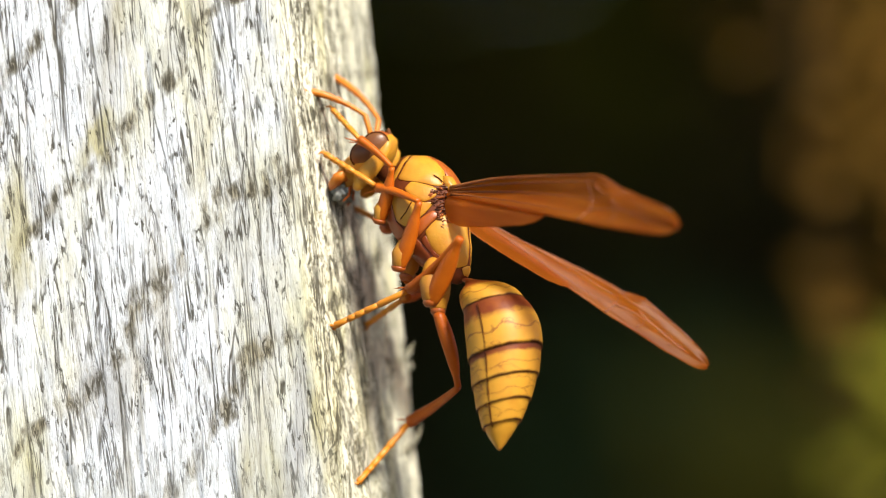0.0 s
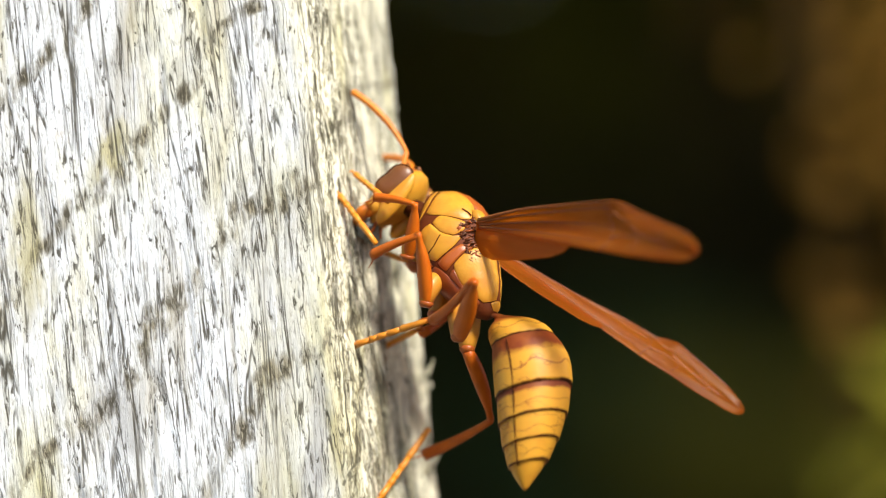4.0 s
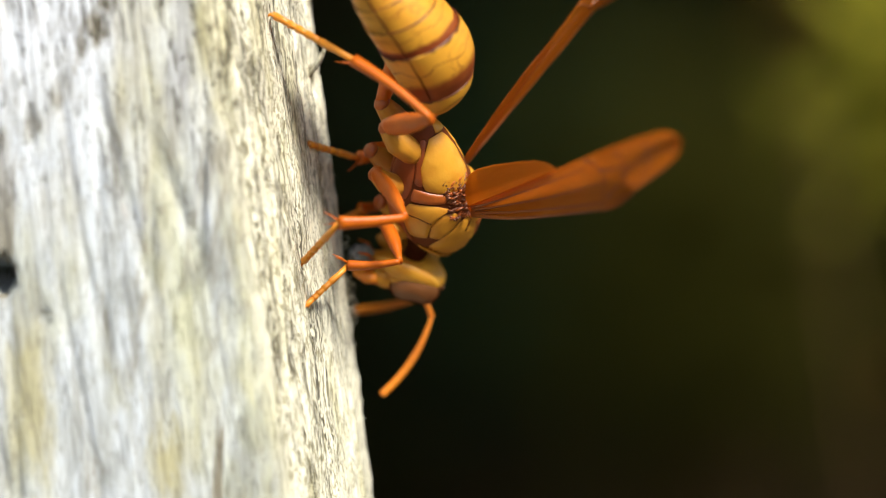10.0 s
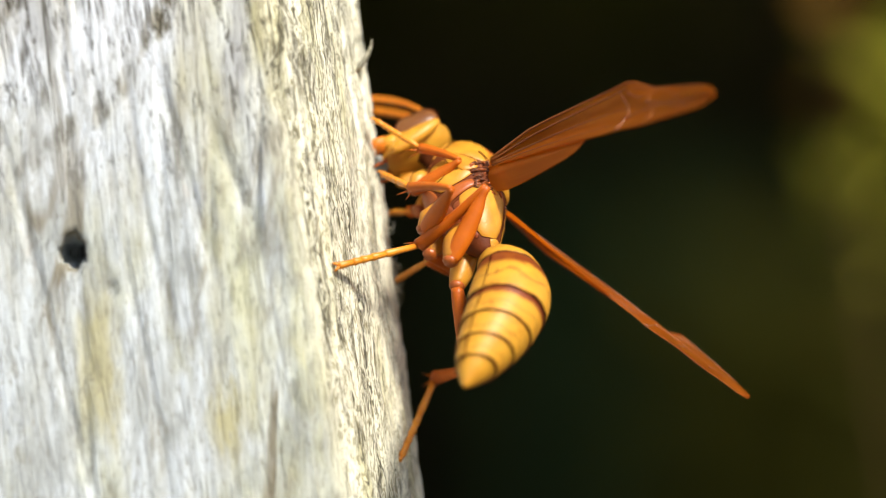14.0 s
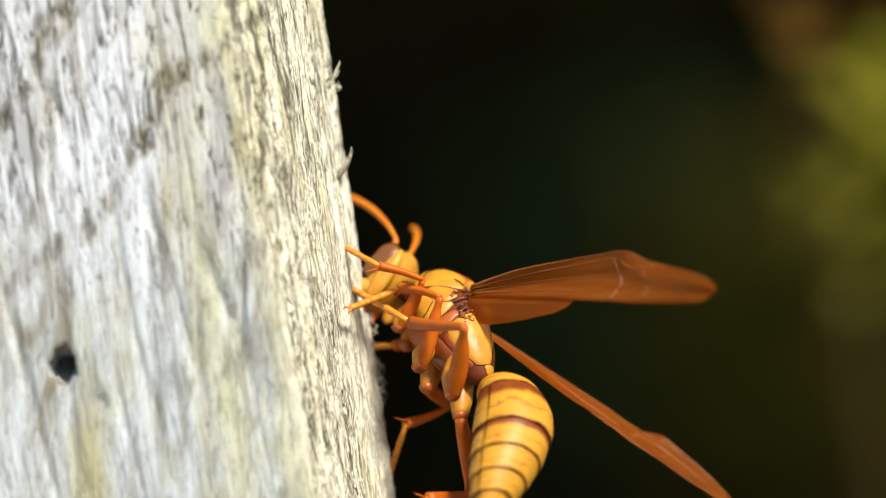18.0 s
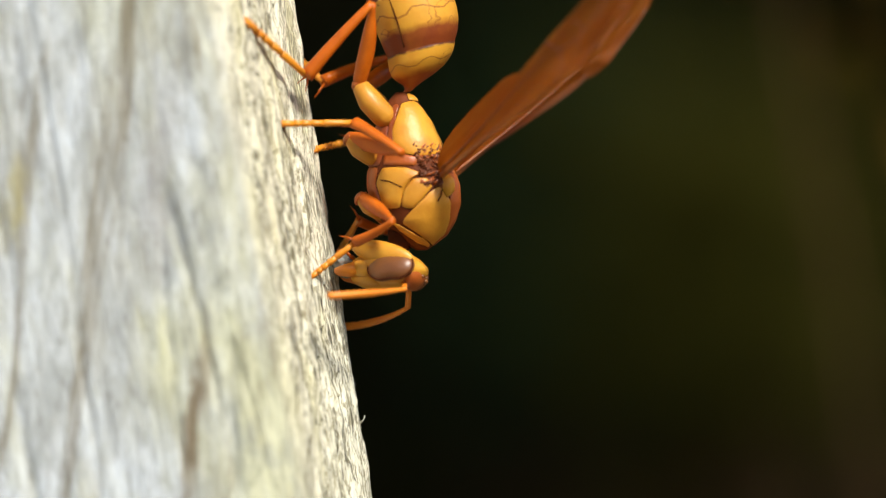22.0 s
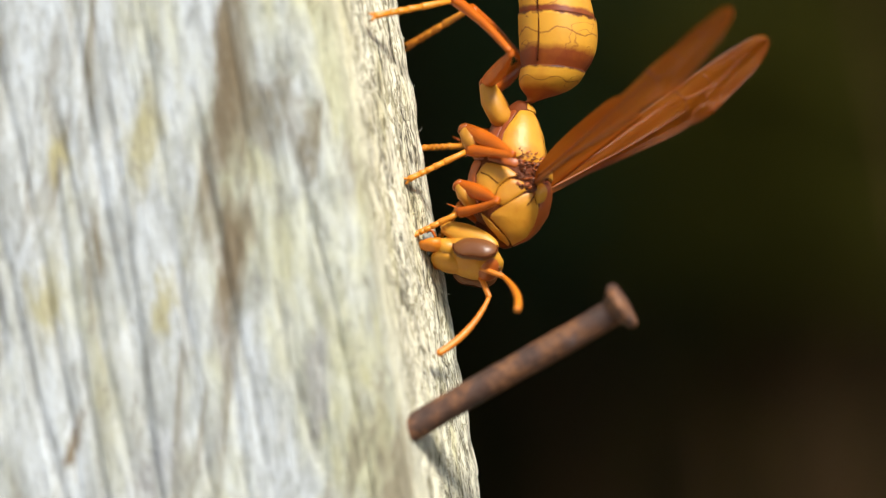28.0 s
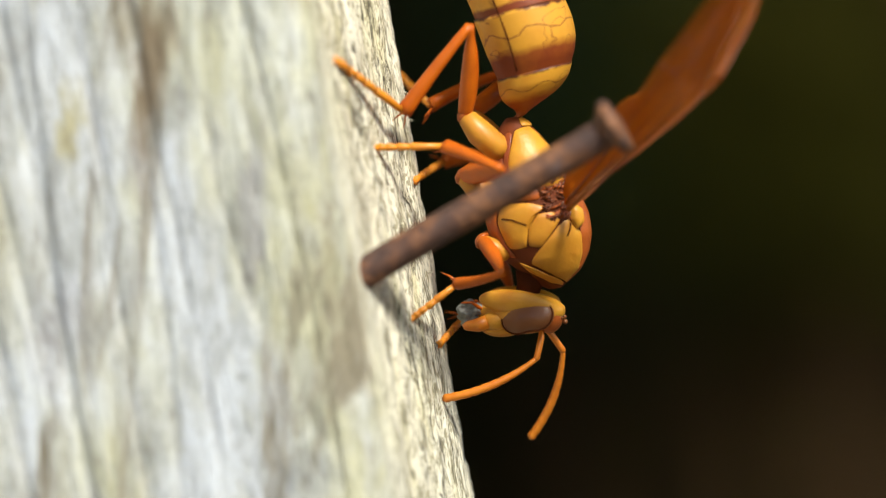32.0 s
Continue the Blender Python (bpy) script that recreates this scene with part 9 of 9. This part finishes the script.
    walk(legs["hind", 1][2], [
        (0.0, bone("hind", 1, -4.07, 0.64, -4.26, -2.57, -1.12, -11.08)),
        (0.5, bone("hind", 1, -4.19, 0.77, -4.25, -2.14, -1.03, -10.92)),
        (1.0, bone("hind", 1, -3.72, 0.52, -4.10, -2.08, -1.13, -10.91)),
        (1.5, bone("hind", 1, -3.97, 0.73, -4.19, -1.90, -1.19, -10.81)),
        (2.0, bone("hind", 1, -3.53, 0.76, -4.26, -1.79, -1.15, -10.98)),
        (2.5, bone("hind", 1, -3.70, 0.62, -4.07, -1.70, -0.98, -10.80)),
        (3.0, bone("hind", 1, -3.11, 0.38, -4.06, -1.49, -1.28, -10.88)),
        (3.5, bone("hind", 1, -3.12, 0.59, -3.99, -0.95, -1.13, -10.63)),
        (5.5, bone("hind", 1, -5.13, 1.48, -5.69, -1.98, -2.05, -11.12)),
        (6.0, bone("hind", 1, -1.44, 1.32, -4.26, 0.87, 1.07, -11.08)),
        (6.5, bone("hind", 1, -0.66, 2.52, -4.26, 0.20, 2.00, -11.39)),
        (7.0, bone("hind", 1, 0.07, 3.75, -3.91, 2.36, 5.43, -10.53)),
        (7.5, bone("hind", 1, -0.66, 5.60, -4.79, 4.88, 5.87, -9.38)),
        (8.0, bone("hind", 1, -1.41, 7.52, -5.95, 1.72, 12.23, -10.41)),
        (8.5, bone("hind", 1, -3.71, 10.69, -5.56, 2.91, 13.15, -6.94)),
        (9.0, bone("hind", 1, -9.75, 12.56, -4.51, -6.88, 18.76, -6.78)),
        (9.5, bone("hind", 1, -10.47, 12.32, -4.98, -14.22, 10.70, -10.92)),
        (10.0, bone("hind", 1, -11.86, 11.33, -6.06, -17.06, 9.30, -10.60)),
        (10.5, bone("hind", 1, -13.64, 10.84, -3.73, -12.32, 11.01, -10.81)),
        (11.0, bone("hind", 1, -13.17, 9.60, -6.63, -9.55, 8.72, -12.79)),
        (11.5, bone("hind", 1, -6.27, 9.09, -5.62, -3.30, 9.23, -12.18)),
        (12.0, bone("hind", 1, 0.64, 7.37, -2.66, 2.57, 11.76, -8.03)),
        (12.5, bone("hind", 1, 1.14, 9.86, -4.39, 0.77, 15.47, -8.90)),
        (13.0, bone("hind", 1, 2.45, 10.05, -4.39, 4.70, 16.77, -5.67)),
        (13.5, bone("hind", 1, -0.84, 3.47, -4.62, 3.62, 6.97, -9.06)),
        (14.0, bone("hind", 1, -3.22, 1.04, -4.87, -4.52, 3.64, -11.45)),
        (14.5, bone("hind", 1, -2.32, 0.75, -4.06, -3.10, 3.25, -10.76)),
        (16.5, bone("hind", 1, -1.92, -1.27, -7.70, -2.96, 3.79, -12.70)),
        (17.0, bone("hind", 1, 0.32, 3.44, -3.42, 6.95, 1.18, -5.07)),
        (17.5, bone("hind", 1, -0.01, 3.22, -3.09, 6.92, 1.75, -4.35)),
        (18.0, bone("hind", 1, 0.44, 3.09, -2.73, 7.30, 2.20, -4.73)),
        (18.5, bone("hind", 1, 0.01, 4.63, -4.53, 6.68, 2.91, -6.61)),
        (19.0, bone("hind", 1, -2.56, 6.24, -5.94, 3.37, 7.94, -9.66)),
        (19.5, bone("hind", 1, -8.22, 7.45, -6.54, -5.60, 13.67, -9.03)),
        (20.0, bone("hind", 1, -14.87, 7.47, -4.77, -19.59, 8.53, -10.10)),
        (20.5, bone("hind", 1, -14.94, 6.44, -4.95, -19.56, 2.72, -9.03)),
        (21.0, bone("hind", 1, -15.39, 4.25, -5.44, -18.51, 0.22, -10.52)),
        (21.5, bone("hind", 1, -15.52, 3.51, -3.79, -17.82, -0.01, -9.64)),
        (22.0, bone("hind", 1, -6.73, 2.71, -6.47, -10.26, 7.68, -10.30)),
        (22.5, bone("hind", 1, -6.79, 2.34, -7.65, -10.56, 7.04, -11.59)),
        (23.0, bone("hind", 1, -14.01, -1.82, -3.74, -11.66, 3.14, -8.40)),
        (23.5, bone("hind", 1, -13.92, -0.58, -5.43, -9.92, 4.55, -8.52)),
        (24.0, bone("hind", 1, -15.54, -1.13, -4.65, -12.34, 4.76, -7.28)),
        (24.5, bone("hind", 1, -14.53, -0.97, -5.22, -13.20, 5.36, -8.39)),
        (25.0, bone("hind", 1, -13.51, -0.87, -5.68, -10.97, 4.97, -9.04)),
        (25.5, bone("hind", 1, -12.78, 0.34, -6.89, -9.99, 5.96, -10.42)),
        (27.5, bone("hind", 1, -4.70, 2.46, -8.48, -7.13, 7.27, -13.25)),
        (28.0, bone("hind", 1, -11.90, 1.35, -6.57, -8.56, 5.53, -11.38)),
        (28.5, bone("hind", 1, -11.42, 3.38, -7.90, -7.30, 6.37, -12.98)),
        (29.0, bone("hind", 1, -11.56, 5.01, -8.24, -6.97, 7.27, -13.29)),
        (29.5, bone("hind", 1, -11.47, 5.11, -8.18, -6.86, 7.28, -13.27)),
        (30.0, bone("hind", 1, -11.44, 5.18, -8.07, -6.85, 7.36, -13.17)),
        (30.5, bone("hind", 1, -11.12, 5.07, -8.08, -4.14, 3.61, -9.06)),
        (31.0, bone("hind", 1, -8.29, 4.40, -8.52, -7.57, -2.70, -9.49)),
        (31.5, bone("hind", 1, -6.79, 2.48, -7.06, -10.48, 7.22, -11.03)),
        (32.0, bone("hind", 1, -7.05, 2.76, -5.93, -10.85, 7.79, -9.40)),
    ])
    walk(legs["hind", -1][0], [
        (0.0, thigh("hind", -1, -11.81, -3.29, -5.28)),
        (0.5, thigh("hind", -1, -11.81, -3.45, -5.12)),
        (1.0, thigh("hind", -1, -11.79, -3.62, -4.97)),
        (1.5, thigh("hind", -1, -11.72, -3.68, -5.12)),
        (2.0, thigh("hind", -1, -11.61, -3.79, -5.33)),
        (2.5, thigh("hind", -1, -11.54, -4.08, -5.12)),
        (3.0, thigh("hind", -1, -11.44, -4.39, -4.93)),
        (3.5, thigh("hind", -1, -11.00, -5.10, -4.84)),
        (5.5, thigh("hind", -1, -7.48, -7.34, -4.84)),
        (6.0, thigh("hind", -1, -6.42, -7.58, -4.30)),
        (6.5, thigh("hind", -1, -9.22, -6.83, -4.02)),
        (7.0, thigh("hind", -1, -11.07, -5.26, -3.84)),
        (7.5, thigh("hind", -1, -8.07, -7.17, -1.92)),
        (8.0, thigh("hind", -1, -4.54, -6.57, -0.32)),
        (8.5, thigh("hind", -1, -11.31, -4.81, -4.43)),
        (9.0, thigh("hind", -1, -11.28, 1.65, -5.14)),
        (9.5, thigh("hind", -1, -12.27, -2.51, -2.74)),
        (10.0, thigh("hind", -1, -9.70, -5.87, -0.81)),
        (10.5, thigh("hind", -1, -12.22, -1.45, -1.93)),
        (11.0, thigh("hind", -1, -10.88, 2.60, -3.76)),
        (11.5, thigh("hind", -1, -12.34, -1.74, -4.22)),
        (12.0, thigh("hind", -1, -8.95, -6.87, -2.17)),
        (12.5, thigh("hind", -1, -9.16, -6.73, -2.04)),
        (13.0, thigh("hind", -1, -8.18, -7.29, -2.72)),
        (13.5, thigh("hind", -1, -9.69, -6.55, -3.86)),
        (14.0, thigh("hind", -1, -10.44, -5.62, -5.16)),
        (14.5, thigh("hind", -1, -10.44, -5.58, -5.25)),
        (16.5, thigh("hind", -1, -7.40, -7.50, -2.75)),
        (17.0, thigh("hind", -1, -9.67, -5.91, -5.95)),
        (17.5, thigh("hind", -1, -9.90, -6.39, -3.97)),
        (18.0, thigh("hind", -1, -9.39, -6.24, -5.72)),
        (18.5, thigh("hind", -1, -8.25, -7.28, -3.87)),
        (19.0, thigh("hind", -1, -6.94, -7.47, -2.11)),
        (19.5, thigh("hind", -1, -6.99, -7.09, -0.95)),
        (20.0, thigh("hind", -1, -7.03, -6.50, 0.10)),
        (20.5, thigh("hind", -1, -6.26, -5.73, 1.08)),
        (21.0, thigh("hind", -1, -6.88, -4.77, 1.79)),
        (21.5, thigh("hind", -1, -9.47, -4.64, 0.79)),
        (22.0, thigh("hind", -1, -11.71, -3.95, -2.03)),
        (22.5, thigh("hind", -1, -9.90, -5.03, 0.05)),
        (23.0, thigh("hind", -1, -8.46, -5.62, 0.60)),
        (23.5, thigh("hind", -1, -8.79, -5.40, 0.61)),
        (24.0, thigh("hind", -1, -9.12, -5.16, 0.61)),
        (24.5, thigh("hind", -1, -8.31, -5.83, 0.45)),
        (25.0, thigh("hind", -1, -7.76, -6.39, 0.01)),
        (25.5, thigh("hind", -1, -7.76, -6.45, -0.08)),
        (27.5, thigh("hind", -1, -7.91, -7.32, -2.38)),
        (28.0, thigh("hind", -1, -7.99, -6.96, -1.18)),
        (28.5, thigh("hind", -1, -7.80, -7.00, -1.15)),
        (29.0, thigh("hind", -1, -8.18, -7.07, -1.69)),
        (29.5, thigh("hind", -1, -8.02, -7.11, -1.63)),
        (30.0, thigh("hind", -1, -7.79, -7.12, -1.45)),
        (30.5, thigh("hind", -1, -9.34, -6.37, -1.32)),
        (31.0, thigh("hind", -1, -10.69, -5.23, -1.39)),
        (31.5, thigh("hind", -1, -10.93, -4.53, -0.83)),
        (32.0, thigh("hind", -1, -11.86, -3.61, -2.08)),
    ])
    walk(legs["hind", -1][1], [
        (0.0, bone("hind", -1, -11.81, -3.29, -5.28, -10.46, -8.06, -10.22)),
        (0.5, bone("hind", -1, -11.81, -3.45, -5.12, -10.21, -8.15, -10.05)),
        (1.0, bone("hind", -1, -11.79, -3.62, -4.97, -10.01, -8.18, -9.97)),
        (1.5, bone("hind", -1, -11.72, -3.68, -5.12, -9.74, -8.23, -10.07)),
        (2.0, bone("hind", -1, -11.61, -3.79, -5.33, -9.65, -8.12, -10.48)),
        (2.5, bone("hind", -1, -11.54, -4.08, -5.12, -9.55, -8.63, -10.06)),
        (3.0, bone("hind", -1, -11.44, -4.39, -4.93, -9.57, -8.99, -9.86)),
        (3.5, bone("hind", -1, -11.00, -5.10, -4.84, -8.14, -9.40, -9.58)),
        (5.5, bone("hind", -1, -7.48, -7.34, -4.84, -5.28, -2.05, -8.85)),
        (6.0, bone("hind", -1, -6.42, -7.58, -4.30, -1.32, -10.92, -7.74)),
        (6.5, bone("hind", -1, -9.22, -6.83, -4.02, -3.28, -8.91, -7.08)),
        (7.0, bone("hind", -1, -11.07, -5.26, -3.84, -5.69, -7.91, -7.44)),
        (7.5, bone("hind", -1, -8.07, -7.17, -1.92, -3.62, -8.49, -7.16)),
        (8.0, bone("hind", -1, -4.54, -6.57, -0.32, 0.41, -7.84, -5.11)),
        (8.5, bone("hind", -1, -11.31, -4.81, -4.43, -5.44, -1.22, -5.74)),
        (9.0, bone("hind", -1, -11.28, 1.65, -5.14, -8.31, 7.85, -6.43)),
        (9.5, bone("hind", -1, -12.27, -2.51, -2.74, -9.78, 3.35, -5.66)),
        (10.0, bone("hind", -1, -9.70, -5.87, -0.81, -11.56, -1.14, -5.63)),
        (10.5, bone("hind", -1, -12.22, -1.45, -1.93, -8.88, 3.35, -5.77)),
        (11.0, bone("hind", -1, -10.88, 2.60, -3.76, -6.10, 7.26, -5.88)),
        (11.5, bone("hind", -1, -12.34, -1.74, -4.22, -5.74, -0.06, -5.87)),
        (12.0, bone("hind", -1, -8.95, -6.87, -2.17, -2.85, -6.43, -5.57)),
        (12.5, bone("hind", -1, -9.16, -6.73, -2.04, -3.25, -7.38, -5.75)),
        (13.0, bone("hind", -1, -8.18, -7.29, -2.72, -2.41, -8.55, -6.48)),
        (13.5, bone("hind", -1, -9.69, -6.55, -3.86, -3.52, -8.93, -6.16)),
        (14.0, bone("hind", -1, -10.44, -5.62, -5.16, -5.80, -10.66, -6.60)),
        (14.5, bone("hind", -1, -10.44, -5.58, -5.25, -6.28, -10.80, -7.36)),
        (16.5, bone("hind", -1, -7.40, -7.50, -2.75, -5.32, -3.01, -7.70)),
        (17.0, bone("hind", -1, -9.67, -5.91, -5.95, -4.94, -10.56, -8.19)),
        (17.5, bone("hind", -1, -9.90, -6.39, -3.97, -7.12, -3.26, -9.58)),
        (18.0, bone("hind", -1, -9.39, -6.24, -5.72, -11.60, -0.67, -9.34)),
        (18.5, bone("hind", -1, -8.25, -7.28, -3.87, -11.07, -3.09, -8.72)),
        (19.0, bone("hind", -1, -6.94, -7.47, -2.11, -10.46, -5.64, -7.88)),
        (19.5, bone("hind", -1, -6.99, -7.09, -0.95, -8.11, -2.98, -6.50)),
        (20.0, bone("hind", -1, -7.03, -6.50, 0.10, -8.24, -0.64, -3.54)),
        (20.5, bone("hind", -1, -6.26, -5.73, 1.08, -10.12, -1.81, -3.24)),
        (21.0, bone("hind", -1, -6.88, -4.77, 1.79, -11.12, -2.89, -3.45)),
        (21.5, bone("hind", -1, -9.47, -4.64, 0.79, -9.03, -3.20, -6.05)),
        (22.0, bone("hind", -1, -11.71, -3.95, -2.03, -6.66, -3.64, -6.87)),
        (22.5, bone("hind", -1, -9.90, -5.03, 0.05, -9.26, -1.85, -6.15)),
        (23.0, bone("hind", -1, -8.46, -5.62, 0.60, -12.06, -1.07, -3.33)),
        (23.5, bone("hind", -1, -8.79, -5.40, 0.61, -11.90, -0.99, -3.85)),
        (24.0, bone("hind", -1, -9.12, -5.16, 0.61, -12.41, 0.10, -2.61)),
        (24.5, bone("hind", -1, -8.31, -5.83, 0.45, -10.05, -1.91, -5.09)),
        (25.0, bone("hind", -1, -7.76, -6.39, 0.01, -7.19, -3.72, -6.44)),
        (25.5, bone("hind", -1, -7.76, -6.45, -0.08, -7.75, -3.60, -6.47)),
        (27.5, bone("hind", -1, -7.91, -7.32, -2.38, -5.87, -3.93, -8.16)),
        (28.0, bone("hind", -1, -7.99, -6.96, -1.18, -11.32, -4.49, -6.82)),
        (28.5, bone("hind", -1, -7.80, -7.00, -1.15, -11.68, -4.98, -6.62)),
        (29.0, bone("hind", -1, -8.18, -7.07, -1.69, -10.91, -5.53, -7.95)),
        (29.5, bone("hind", -1, -8.02, -7.11, -1.63, -10.74, -5.60, -7.90)),
        (30.0, bone("hind", -1, -7.79, -7.12, -1.45, -10.58, -5.85, -7.74)),
        (30.5, bone("hind", -1, -9.34, -6.37, -1.32, -13.65, -5.35, -6.74)),
        (31.0, bone("hind", -1, -10.69, -5.23, -1.39, -15.02, -4.43, -6.84)),
        (31.5, bone("hind", -1, -10.93, -4.53, -0.83, -10.11, -2.16, -7.37)),
        (32.0, bone("hind", -1, -11.86, -3.61, -2.08, -6.93, -3.67, -7.05)),
    ])
    walk(legs["hind", -1][2], [
        (0.0, bone("hind", -1, -10.46, -8.06, -10.22, -13.31, -5.48, -16.31)),
        (0.5, bone("hind", -1, -10.21, -8.15, -10.05, -12.82, -5.71, -16.29)),
        (1.0, bone("hind", -1, -10.01, -8.18, -9.97, -12.64, -5.95, -16.29)),
        (1.5, bone("hind", -1, -9.74, -8.23, -10.07, -12.51, -6.61, -16.51)),
        (2.0, bone("hind", -1, -9.65, -8.12, -10.48, -12.42, -6.58, -16.94)),
        (2.5, bone("hind", -1, -9.55, -8.63, -10.06, -12.28, -5.86, -16.12)),
        (3.0, bone("hind", -1, -9.57, -8.99, -9.86, -11.31, -6.03, -16.19)),
        (3.5, bone("hind", -1, -8.14, -9.40, -9.58, -10.70, -6.37, -15.59)),
        (5.5, bone("hind", -1, -5.28, -2.05, -8.85, -7.89, -6.00, -14.28)),
        (6.0, bone("hind", -1, -1.32, -10.92, -7.74, -4.57, -9.16, -13.91)),
        (6.5, bone("hind", -1, -3.28, -8.91, -7.08, -3.45, -13.80, -12.36)),
        (7.0, bone("hind", -1, -5.69, -7.91, -7.44, -4.72, -13.52, -11.84)),
        (7.5, bone("hind", -1, -3.62, -8.49, -7.16, -7.73, -11.64, -12.16)),
        (8.0, bone("hind", -1, 0.41, -7.84, -5.11, 0.22, -11.78, -11.13)),
        (8.5, bone("hind", -1, -5.44, -1.22, -5.74, 0.71, 0.39, -9.11)),
        (9.0, bone("hind", -1, -8.31, 7.85, -6.43, -9.48, 13.29, -11.00)),
        (9.5, bone("hind", -1, -9.78, 3.35, -5.66, -11.66, 5.01, -12.41)),
        (10.0, bone("hind", -1, -11.56, -1.14, -5.63, -12.26, 3.89, -10.73)),
        (10.5, bone("hind", -1, -8.88, 3.35, -5.77, -7.81, 10.08, -8.11)),
        (11.0, bone("hind", -1, -6.10, 7.26, -5.88, -1.63, 12.25, -8.51)),
        (11.5, bone("hind", -1, -5.74, -0.06, -5.87, 0.28, 0.71, -9.73)),
        (12.0, bone("hind", -1, -2.85, -6.43, -5.57, 2.06, -6.90, -10.82)),
        (12.5, bone("hind", -1, -3.25, -7.38, -5.75, 3.03, -8.26, -9.15)),
        (13.0, bone("hind", -1, -2.41, -8.55, -6.48, 2.96, -12.90, -8.50)),
        (13.5, bone("hind", -1, -3.52, -8.93, -6.16, -5.98, -14.70, -9.69)),
        (14.0, bone("hind", -1, -5.80, -10.66, -6.60, -10.89, -11.96, -11.52)),
        (14.5, bone("hind", -1, -6.28, -10.80, -7.36, -12.40, -11.08, -11.13)),
        (16.5, bone("hind", -1, -5.32, -3.01, -7.70, -7.46, -7.58, -12.83)),
        (17.0, bone("hind", -1, -4.94, -10.56, -8.19, -8.92, -10.18, -14.18)),
        (17.5, bone("hind", -1, -7.12, -3.26, -9.58, -8.25, -9.06, -13.70)),
        (18.0, bone("hind", -1, -11.60, -0.67, -9.34, -8.11, -6.26, -12.24)),
        (18.5, bone("hind", -1, -11.07, -3.09, -8.72, -9.74, -2.77, -15.78)),
        (19.0, bone("hind", -1, -10.46, -5.64, -7.88, -9.40, -8.60, -14.36)),
        (19.5, bone("hind", -1, -8.11, -2.98, -6.50, -2.01, -2.27, -10.26)),
        (20.0, bone("hind", -1, -8.24, -0.64, -3.54, -7.37, 4.77, -8.21)),
        (20.5, bone("hind", -1, -10.12, -1.81, -3.24, -11.48, 2.34, -8.97)),
        (21.0, bone("hind", -1, -11.12, -2.89, -3.45, -15.24, -0.70, -8.93)),
        (21.5, bone("hind", -1, -9.03, -3.20, -6.05, -14.51, -5.64, -10.03)),
        (22.0, bone("hind", -1, -6.66, -3.64, -6.87, -10.25, -8.75, -10.46)),
        (22.5, bone("hind", -1, -9.26, -1.85, -6.15, -10.89, -7.85, -9.78)),
        (23.0, bone("hind", -1, -12.06, -1.07, -3.33, -10.85, -6.40, -8.02)),
        (23.5, bone("hind", -1, -11.90, -0.99, -3.85, -9.66, -4.43, -9.76)),
        (24.0, bone("hind", -1, -12.41, 0.10, -2.61, -11.07, -4.67, -7.83)),
        (24.5, bone("hind", -1, -10.05, -1.91, -5.09, -12.78, -6.14, -10.24)),
        (25.0, bone("hind", -1, -7.19, -3.72, -6.44, -9.75, -8.78, -10.87)),
        (25.5, bone("hind", -1, -7.75, -3.60, -6.47, -10.74, -7.44, -11.78)),
        (27.5, bone("hind", -1, -5.87, -3.93, -8.16, -7.26, -9.10, -12.98)),
        (28.0, bone("hind", -1, -11.32, -4.49, -6.82, -8.02, -8.38, -11.91)),
        (28.5, bone("hind", -1, -11.68, -4.98, -6.62, -9.63, -4.38, -13.49)),
        (29.0, bone("hind", -1, -10.91, -5.53, -7.95, -12.01, -0.46, -12.94)),
        (29.5, bone("hind", -1, -10.74, -5.60, -7.90, -12.01, -1.13, -13.40)),
        (30.0, bone("hind", -1, -10.58, -5.85, -7.74, -12.42, -1.62, -13.27)),
        (30.5, bone("hind", -1, -13.65, -5.35, -6.74, -7.84, -3.87, -10.73)),
        (31.0, bone("hind", -1, -15.02, -4.43, -6.84, -10.48, -8.75, -10.39)),
        (31.5, bone("hind", -1, -10.11, -2.16, -7.37, -12.98, -8.03, -10.38)),
        (32.0, bone("hind", -1, -6.93, -3.67, -7.05, -10.83, -8.71, -10.40)),
    ])


motions()
